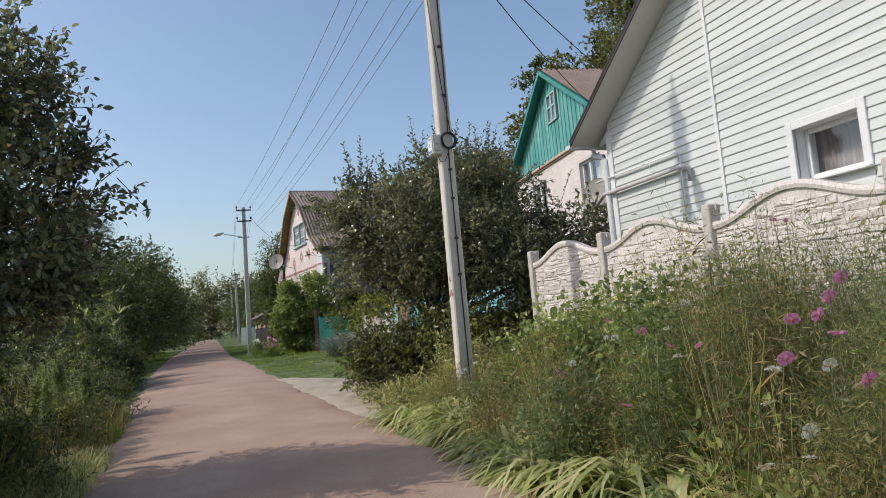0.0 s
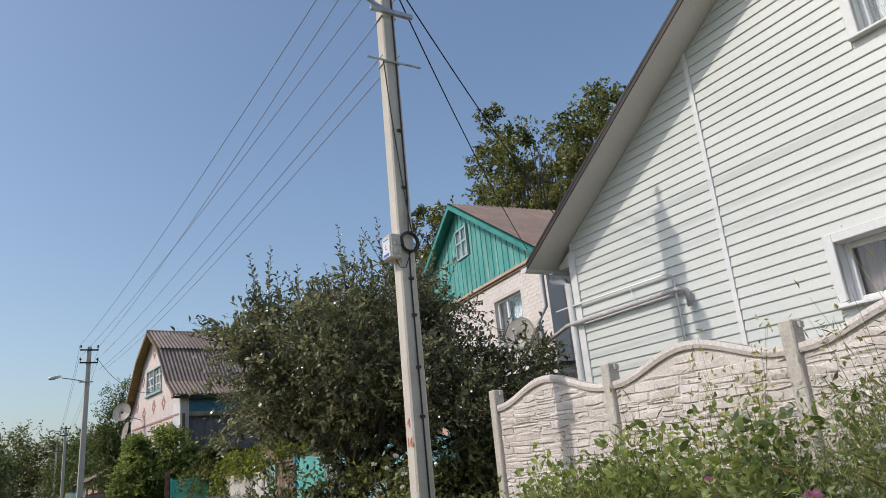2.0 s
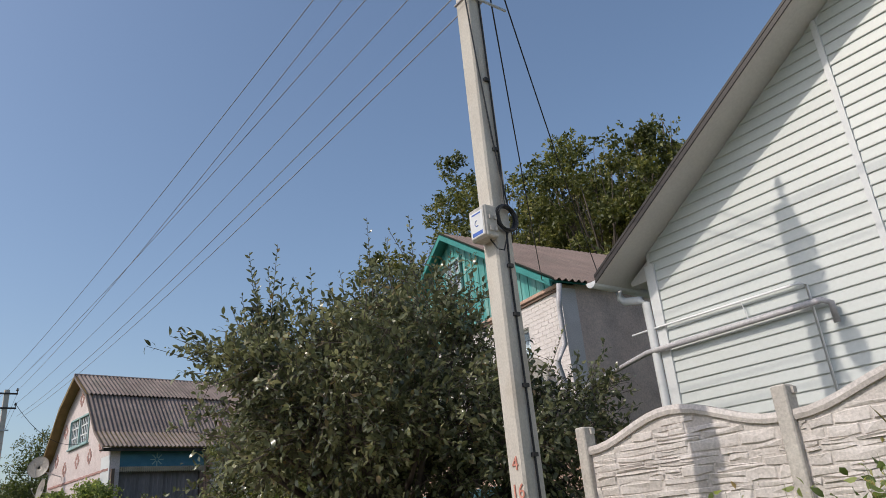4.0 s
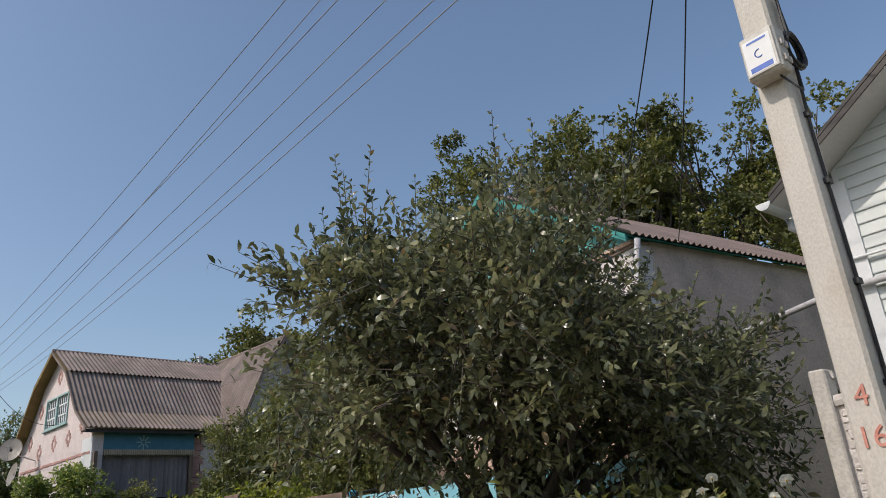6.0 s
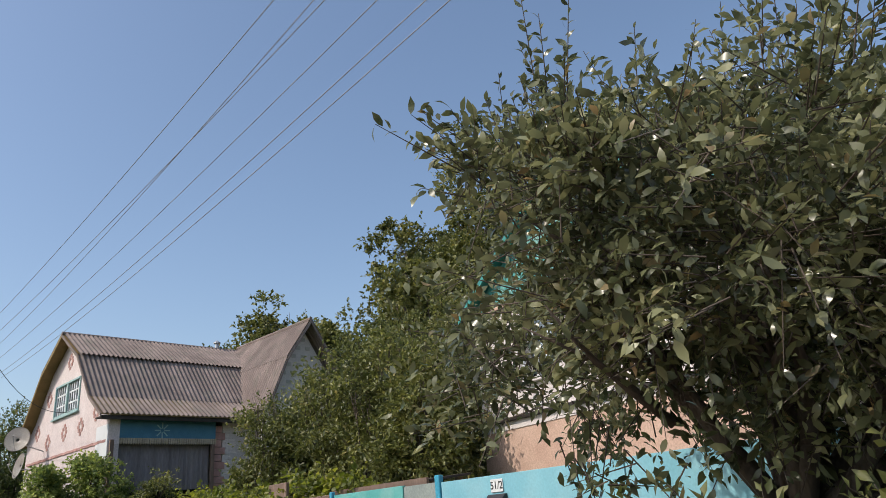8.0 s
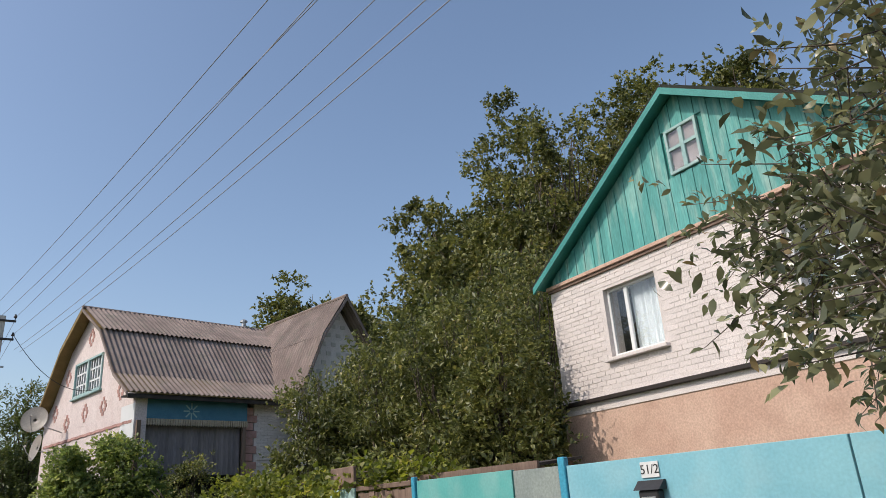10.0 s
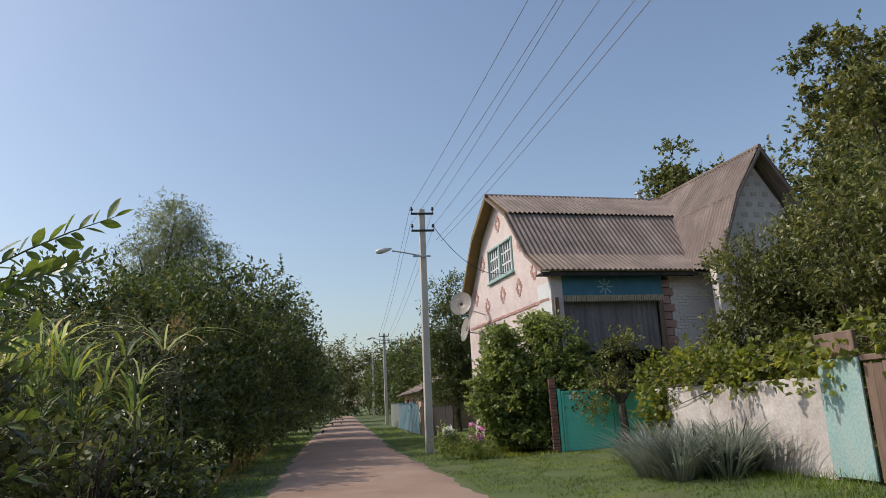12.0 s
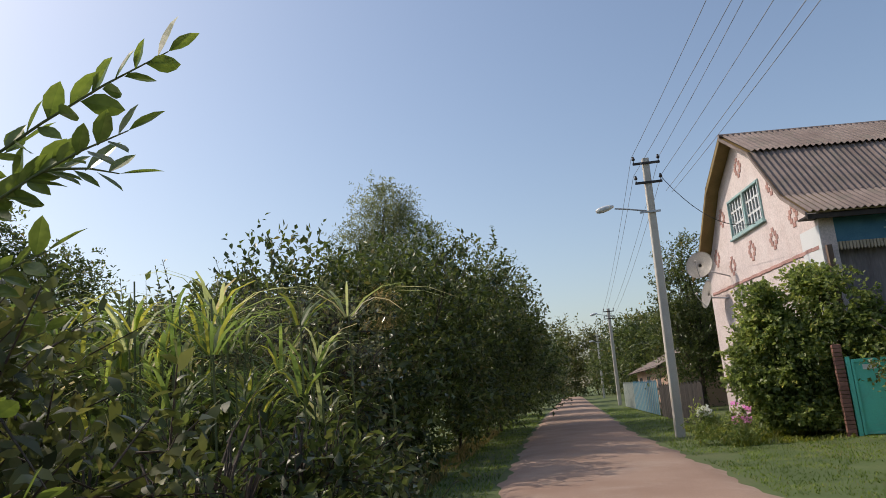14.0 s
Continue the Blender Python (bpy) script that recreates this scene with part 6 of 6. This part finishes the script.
part("brown_post", boxed(4.0, 0.38, 0.4, 4.12, 0.48, 4.68), M_BROWNWOOD, H3)
frieze = part("frieze", boxed(GU + 0.05, 0.40, 4.70, 4.15, 0.46, 5.36), M_FRIEZE, H3, "dark blue frieze with pale star ornament")
for k in range(8):
    a = math.pi * k / 4
    part("star_ray", boxed(-0.02, -0.012, 0.06, 0.02, 0.0, 0.26), M_PALETEAL, frieze, "", False, Matrix.Translation((2.2, 0.398, 5.02)) @ Matrix.Rotation(a, 4, "Y"))
for k in range(46):
    u = GU + 0.08 + k * 0.08
    part("fringe_slat", prism([(u, 4.60), (u + 0.03, 4.55), (u + 0.06, 4.60), (u + 0.06, 4.76), (u, 4.76)], "y", 0.36, 0.395), M_FRINGE, frieze)
part("eave_board", boxed(0.05, 0.05, 5.30, 5.4, 0.1, 5.42), M_DARKWOOD, H3)
part("eave_soffit", boxed(0.05, 0.1, 5.36, 5.4, 0.56, 5.40), M_DARKWOOD, H3)
cb = bmesh.new()
pts = [(GU + 0.1 + 3.5 * k / 60, 0.62 + 0.014 * math.sin(k * 0.7) + 0.008 * math.sin(k * 2.1)) for k in range(61)]
for a, b in zip(pts, pts[1:]):
    cb.faces.new([cb.verts.new(p) for p in ((*a, 3.1), (*b, 3.1), (*b, 4.68), (*a, 4.68))])
part("porch_curtain", cb, M_CURTAIN, H3, "drab grey porch curtain")
part("porch_back", boxed(GU + 0.35, 2.2, 0.3, 4.5, 2.3, 5.3), M_ROOM, H3)
part("porch_wall", boxed(4.45, 0.9, 0.3, 4.52, 2.2, 5.3), M_BRICK, H3)
for k in range(19):
    w = 0.42 if k % 2 else 0.28
    part("quoin_brick", boxed(4.16 + (0.42 - w) * 0, 0.50, 0.5 + k * 0.25, 4.16 + w, 0.56 + 0.02, 0.5 + k * 0.25 + 0.235, 0.006), M_REDBRICK, H3)
# brick courses of the front wall
bme = bpy.data.meshes.new("brick")
_b = boxed(0, 0, 0, 0.25, 0.02, 0.078, 0.006)
_b.to_mesh(bme)
_b.free()
bme.materials.append(M_BRICK)
h3_front = [o for o in H3.children if o.name.startswith("front_wall")][0]
for r in range(22):
    for c in range(7):
        shared("brick", bme, h3_front, pose(4.62 + c * 0.262 + (0.13 if r % 2 else 0), 0.532, 3.35 + r * 0.09))
# cross wing with its own bell-shaped roof
WU, WP = 7.3, [(0.0, 9.18), (1.05, 7.62), (1.9, 5.65)]
for sgn in (-1, 1):
    for (d0, za), (d1, zb) in zip(WP, WP[1:]):
        corrugated("wing_roof_sheet", (WU + sgn * d0, -1.05, za + 0.06), (0, 5.6 if sgn < 0 else 9.0, 0), (sgn * (d1 - d0), 0, zb - za), M_SLATE, H3)
        part("wing_bargeboard", prism([(WU + sgn * d0, za + 0.03), (WU + sgn * d1, zb + 0.03), (WU + sgn * d1, zb - 0.12), (WU + sgn * d0, za - 0.12)], "y", -1.07, -1.02), M_SLATE, H3)
wg = prism([(WU - 1.75, 0.3), (WU + 1.75, 0.3), (WU + 1.75, 5.8), (WU + 0.98, 7.5), (WU, 8.95), (WU - 0.98, 7.5), (WU - 1.75, 5.8)], "y", -0.45, -0.15)
wing_wall = part("wing_wall", wg, M_BRICK, H3, "grey-white brick wing gable with diamond pattern")
for i in range(7):
    for j in range(-5, 6):
        zz = 6.4 + i * 0.34
        lim = np.interp(zz, [5.8, 7.5, 8.95], [1.6, 0.9, 0.05])
        if (i + j) % 2 == 0 and abs(j * 0.22) < lim - 0.12:
            part("pattern_brick", boxed(WU + j * 0.22 - 0.1, -0.475, zz, WU + j * 0.22 + 0.1, -0.448, zz + 0.14, 0.004), M_POST, wing_wall)
part("ridge_cap", tubed([(WU, -1.05, 9.24), (WU, 4.6, 9.24)], 0.07, 8), M_SLATE, H3)
lo_roof = thing("shed", "low outbuilding with grey corrugated roof behind the bushes", "shed")
corrugated("roof_sheet", (14.2, 30.2, 6.9), (4.2, 0.6, -0.2), (0.3, -2.2, -1.2), M_SLATE, lo_roof)
part("wall", boxed(14.4, 28.5, 0.6, 18.2, 30.6, 5.6), M_BRICK, lo_roof)
# chimney pipe on the ridge
part("chimney_pipe", tubed([(6.3, 4.6, 8.9), (6.3, 4.6, 9.35)], 0.09, 10), M_STEEL, H3, "galvanised chimney pipe")
part("chimney_cap", tubed([(6.3, 4.6, 9.36), (6.3, 4.6, 9.42), (6.3, 4.6, 9.50)], [0.15, 0.15, 0.03], 10), M_STEEL, H3)


def satellite_dish(label, at, yaw, tilt, r, tail):
    d = thing("satellite_dish", label, "satellite dish", Matrix.Translation(at) @ Euler((radians(tilt), 0, radians(yaw))).to_matrix().to_4x4(), "satellite dishes")
    bm = bmesh.new()
    n = 28
    rings = [[bm.verts.new((q * r * math.cos(t), 0.18 * r * (q * q - 1), q * r * 1.08 * math.sin(t))) for t in (2 * math.pi * k / n for k in range(n))] for q in (0.12, 0.4, 0.7, 0.92, 1.0)]
    for a, b in zip(rings, rings[1:]):
        for k in range(n):
            bm.faces.new((a[k], a[(k + 1) % n], b[(k + 1) % n], b[k]))
    bm.faces.new(rings[0])
    bmesh.ops.solidify(bm, geom=bm.faces[:], thickness=0.012)
    part("reflector", bm, M_ENAMEL, d, "", True)
    part("feed_arm", tubed([(0, -0.1 * r, -r), (0, 0.55 * r, -0.45 * r), (0, 0.8 * r, -0.05)], 0.012, 6), M_STEEL, d)
    part("feed_horn", tubed([(0, 0.82 * r, -0.06), (0, 0.70 * r, 0.0)], [0.035, 0.03], 8), M_POST, d)
    part("bracket", tubed([(0, -0.2 * r, 0), (0, -0.3 * r, -0.1), tail], 0.022, 8), M_STEEL, d)
    return d


satellite_dish("cream satellite dish on a bracket at the pink house", (4.45, 41.0, 5.45), 150, 18, 0.44, (-0.7, -0.9, -0.15))
satellite_dish("cream satellite dish turned sideways at the pink house", (4.75, 42.0, 4.6), 100, 12, 0.44, (-0.5, -0.8, -0.1))
satellite_dish("cream satellite dish on the teal house wall", (9.84, 15.69, 4.28), 118, 15, 0.38, (-0.15, -0.45, -0.1))

# green sheet gate under the porch
GM = pose(5.439, 33.21, 0, 0, 0, -9) @ Matrix.Translation((0.42, 1.5, 0))
gate = thing("green_gate", "green painted sheet metal double gate", "gate", GM)
for a, b in ((-0.40, 0.90), (0.92, 2.25)):
    leaf = part("gate_leaf", boxed(a, -1.5, 0.46, b, -1.47, 1.95, 0.005), M_GREENGATE, gate)
    part("leaf_frame", boxed(a, -1.53, 1.9, b, -1.5, 1.96), M_GREENGATE, leaf)
    part("leaf_frame", boxed(a, -1.53, 0.46, a + 0.05, -1.5, 1.9), M_GREENGATE, leaf)
    part("leaf_frame", boxed(b - 0.05, -1.53, 0.46, b, -1.5, 1.9), M_GREENGATE, leaf)
part("number_plate", boxed(-0.2, -1.512, 1.74, 0.05, -1.502, 1.84), M_WHITE, gate)
part("gate_post", boxed(-0.5, -1.54, 0.2, -0.41, -1.45, 2.02, 0.01), M_GREENGATE, gate)
part("gate_post", boxed(2.27, -1.54, 0.2, 2.4, -1.42, 2.35, 0.01), M_GREENGATE, gate)
brickpost = thing("brick_pillar", "worn red brick pillar beside the green gate", "pillar", GM)
for k in range(22):
    part("brick", boxed(-0.70, -1.56, 0.42 + k * 0.085, -0.53, -1.40, 0.42 + k * 0.085 + 0.077, 0.006), M_DARKBRICK, brickpost)

# fittings on the teal house: number plate, mailbox, pipes
plate = thing("house_number", "white plate with the number 51/2 on the blue fence", "sign")
PM = Matrix.Translation((6.588, 17.76, 1.91))
part("plate", boxed(-0.006, -0.12, -0.085, 0.006, 0.12, 0.085, 0.004), M_WHITE, plate, "", False, PM)


def lettering(txt, size, mat, parent, m):
    cu = bpy.data.curves.new("lettering", "FONT")
    cu.body, cu.size, cu.extrude, cu.align_x, cu.align_y = txt, size, 0.002, "CENTER", "CENTER"
    ob = bpy.data.objects.new("lettering", cu)
    me = bpy.data.meshes.new_from_object(ob)
    bpy.data.objects.remove(ob)
    me.materials.append(mat)
    o = new("lettering", me)
    o.parent = parent
    o.matrix_basis = m
    return o


FACE = Matrix(((0, 0, -1, 0), (-1, 0, 0, 0), (0, 1, 0, 0), (0, 0, 0, 1)))
lettering("51/2", 0.14, M_BLACK, plate, PM @ Matrix.Translation((-0.008, 0, 0)) @ FACE)
mb = thing("mailbox", "black metal mailbox hung on the blue fence", "mailbox")
part("body", boxed(6.48, 17.62, 1.36, 6.595, 17.88, 1.70, 0.015), M_BLACK, mb)
part("lid", prism([(6.45, 1.7), (6.595, 1.7), (6.595, 1.80), (6.56, 1.80)], "y", 17.58, 17.92), M_BLACK, mb)
part("slot", boxed(6.476, 17.66, 1.60, 6.482, 17.84, 1.63), M_STEEL, mb)
part("notice", boxed(6.475, 17.68, 1.42, 6.481, 17.82, 1.5), M_GREYSHEET, mb)
part("downpipe", tubed([(10.80, 14.50, 5.9), (10.80, 14.60, 5.45), (10.80, 14.60, 4.68), (10.66, 14.60, 4.50), (10.56, 14.60, 4.30), (10.70, 14.60, 3.75), (10.78, 14.60, 3.52), (10.62, 14.60, 3.44)], 0.055, 10), M_PIPE, H2, "grey bent downpipe", True)
gas = thing("gas_pipe", "pale painted gas pipe running between the houses", "pipe")
part("pipe", tubed([(6.63, 8.12, 3.05), (6.62, 8.12, 3.24), (6.61, 8.2, 3.29), (6.61, 10.3, 3.27), (7.4, 12.0, 3.25), (10.2, 15.6, 3.2)], 0.032, 10), M_PIPE, gas, "", True)
part("conduit", tubed([(6.55, 10.42, 3.50), (6.64, 10.2, 3.53), (6.64, 8.38, 3.52), (6.64, 8.31, 3.48), (6.64, 8.30, 2.0)], 0.014, 8), M_WHITE, gas, "", True)
part("stay", tubed([(6.64, 9.1, 3.53), (6.64, 9.02, 3.50), (6.64, 8.98, 3.29)], 0.007, 6), M_WHITE, gas)

# ---- fittings on the near pole ----
mbx = part("meter_box", boxed(3.165, 8.975, 3.675, 3.292, 9.175, 3.95, 0.012), M_ENAMEL, P1, "off-white meter box with blue sticker")
part("box_lid", boxed(3.158, 8.985, 3.69, 3.1655, 9.165, 3.935, 0.003), M_ENAMEL, mbx)
part("sticker", boxed(3.1565, 9.0, 3.70, 3.1582, 9.155, 3.91), M_WHITE, mbx, "white printed sticker")
part("sticker", boxed(3.155, 9.015, 3.708, 3.1565, 9.14, 3.738), M_INK, mbx)
part("sticker", boxed(3.155, 9.02, 3.885, 3.1565, 9.13, 3.897), M_INK, mbx)
arc = [(3.156, 9.075 + 0.024 * math.cos(t), 3.81 + 0.024 * math.sin(t)) for t in (-2.2 + 4.0 * j / 10 for j in range(11))]
part("sticker", tubed(arc, 0.0035, 5), M_INK, mbx)
for k in range(4):
    part("box_clip", boxed(3.20 + 0.05 * (k % 2), 8.962, 3.72 + 0.10 * (k // 2), 3.225 + 0.05 * (k % 2), 8.976, 3.76 + 0.10 * (k // 2), 0.003), M_POST, mbx)
for k in range(6):
    rad = 0.094 + 0.006 * (k % 4)
    ring = [(3.404 + rad * math.cos(t) + 0.004 * math.sin(3 * t + k), 9.005 - 0.006 * k + 0.004 * math.cos(2 * t + k), 3.868 + rad * 1.05 * math.sin(t)) for t in (2 * math.pi * j / 20 for j in range(21))]
    part("cable_coil", tubed(ring, 0.009, 5), M_BLACK, P1, "coil of black cable")
part("cable", tubed([(3.43, 9.015, 7.2), (3.43, 9.012, 5.5), (3.43, 9.01, 4.4), (3.40, 8.995, 3.97)], 0.009, 6), M_BLACK, P1)
part("cable", tubed([(3.395, 9.0, 3.76), (3.395, 9.014, 3.4), (3.402, 9.014, 2.2), (3.41, 9.014, 0.3)], 0.009, 6), M_BLACK, P1)
part("cable", tubed([(3.27, 9.02, 6.1), (3.31, 9.01, 5.4), (3.38, 9.01, 4.6), (3.45, 9.0, 3.95)], 0.007, 6), M_BLACK, P1)
part("cable", tubed([(3.24, 9.03, 3.67), (3.255, 8.97, 3.57), (3.32, 8.97, 3.57), (3.41, 9.0, 3.75)], 0.006, 6), M_BLACK, P1)
for zz in (5.2, 4.5, 3.45, 3.05, 2.5, 2.0):
    part("cable_clip", boxed(3.375, 8.998, zz, 3.425, 9.026, zz + 0.03), M_BLACK, P1)
for zz in (6.1, 6.72):
    part("band", boxed(3.285, 9.021, zz, 3.485, 9.199, zz + 0.012), M_PIPE, P1)
part("low_bracket", tubed([(3.05, 9.0, 6.1), (3.75, 9.0, 6.1)], 0.014, 6), M_STEEL, P1)
for zz, ch in ((1.96, "4"), (1.77, "16")):
    lettering(ch, 0.14, M_REDPAINT, P1, Matrix.Translation((3.279, 9.10, zz)) @ FACE)

# ---- far house and fences beyond the second pole ----
FH = thing("brick_cottage", "orange brick cottage with grey slate roof", "house")
part("wall", boxed(4.6, 52.0, 0.4, 11, 64, 2.66), M_ORANGE, FH)
for y in (54.0, 58.0, 61.5):
    # dark slab without glass, indoor shade put into its colour
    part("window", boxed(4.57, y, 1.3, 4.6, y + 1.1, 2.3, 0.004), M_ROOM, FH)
    part("window_frame", boxed(4.55, y - 0.08, 1.22, 4.568, y + 1.18, 1.3), M_PALETEAL, FH)
for sgn in (-1, 1):
    corrugated("roof_sheet", (7.8, 51.6, 4.35), (0, 12.8, 0), (sgn * 3.6, 0, -1.72), M_SLATE, FH)
    part("gable", prism([(4.6, 2.66), (11, 2.66), (7.8, 4.28)], "y", 52.02 if sgn < 0 else 63.8, 52.2 if sgn < 0 else 63.98), M_ORANGE, FH)
part("eave_board", boxed(4.22, 51.6, 2.58, 4.27, 64.4, 2.70), M_DARKWOOD, FH)
pf = thing("picket_fence", "faded teal wooden picket fence in front of the cottage", "fence")
for k in range(74):
    y = 48.0 + k * 0.2
    part("picket", boxed(3.55 + 0.002 * (k % 3), y, G(3.5, y) + 0.05, 3.58, y + 0.16, G(3.5, y) + 1.38 + 0.05 * (k % 3), 0.004), M_FRIEZE if k % 3 and k < 46 else M_GREYSHEET, pf)
for zz in (0.5, 1.1):
    part("rail", boxed(3.59, 48.0, 0.5 + zz, 3.63, 62.8, 0.5 + zz + 0.07), M_GREYSHEET, pf)
df = thing("board_fence", "dark weathered board fence behind the second pole", "fence")
for k in range(45):
    y = 39.2 + k * 0.195
    part("board", boxed(3.62 + 0.004 * (k % 2), y, 0.4, 3.65, y + 0.185, 1.72 + 0.04 * (k % 3)), M_DARKWOOD, df)

lean = thing("lean_to_roof", "low brown lean-to roof edge behind the turquoise gate", "roof")
part("roof_board", prism([(7.1, 2.12), (7.1, 2.16), (8.0, 2.24), (8.0, 2.20)], "y", 19.9, 23.6), M_DARKWOOD, lean)
part("fascia", boxed(7.04, 19.9, 2.06, 7.09, 23.6, 2.19), M_BROWNWOOD, lean)
for yy in (20.0, 23.4):
    part("post", boxed(7.2, yy, 0.2, 7.3, yy + 0.1, 2.12), M_BROWNWOOD, lean)
    part("post", boxed(7.8, yy, 0.3, 7.9, yy + 0.1, 2.18), M_BROWNWOOD, lean)


# ---- brick courses on the gable of the teal house ----
def laid_bricks(parent, x, y0, y1, z0, z1, holes, part_from, mat, w=0.25, h=0.088, gap=0.008):
    """Courses of bricks standing proud of the mortar; those nearest the walk are parts, the rest one mesh."""
    rng = random.Random(77)
    meshes = []
    for k in range(3):
        bm = boxed(-0.005 - 0.002 * k, 0.0, 0.0, 0.0, w, h, 0.002)
        me = bpy.data.meshes.new("brick")
        bm.to_mesh(me)
        bm.free()
        me.materials.append(mat)
        meshes.append(me)
    rest = bmesh.new()
    r = 0
    z = z0 + 0.005
    while z + h < z1:
        y = y0 - (0.13 if r % 2 else 0.0)
        while y < y1:
            a, b = max(y, y0), min(y + w, y1)
            cut = any(q[0] - 0.02 < b and a < q[1] + 0.02 and q[2] - 0.1 < z + h and z < q[3] + 0.02 for q in holes)
            if not cut and b - a > 0.06:
                if a > part_from and b - a > w - 0.001:
                    shared("brick", rng.choice(meshes), parent, pose(x, a, z))
                else:
                    box(rest, x - 0.007, a, z, x, b, z + h)
            y += w + gap
        z += h + gap
        r += 1
    part("bricks", rest, mat, parent)["kind"] = "stuff"


laid_bricks(h2_wall, H2_X, H2_Y0, H2_Y1, 3.58, H2_TOP, H2_HOLES, 18.8, M_BRICK)
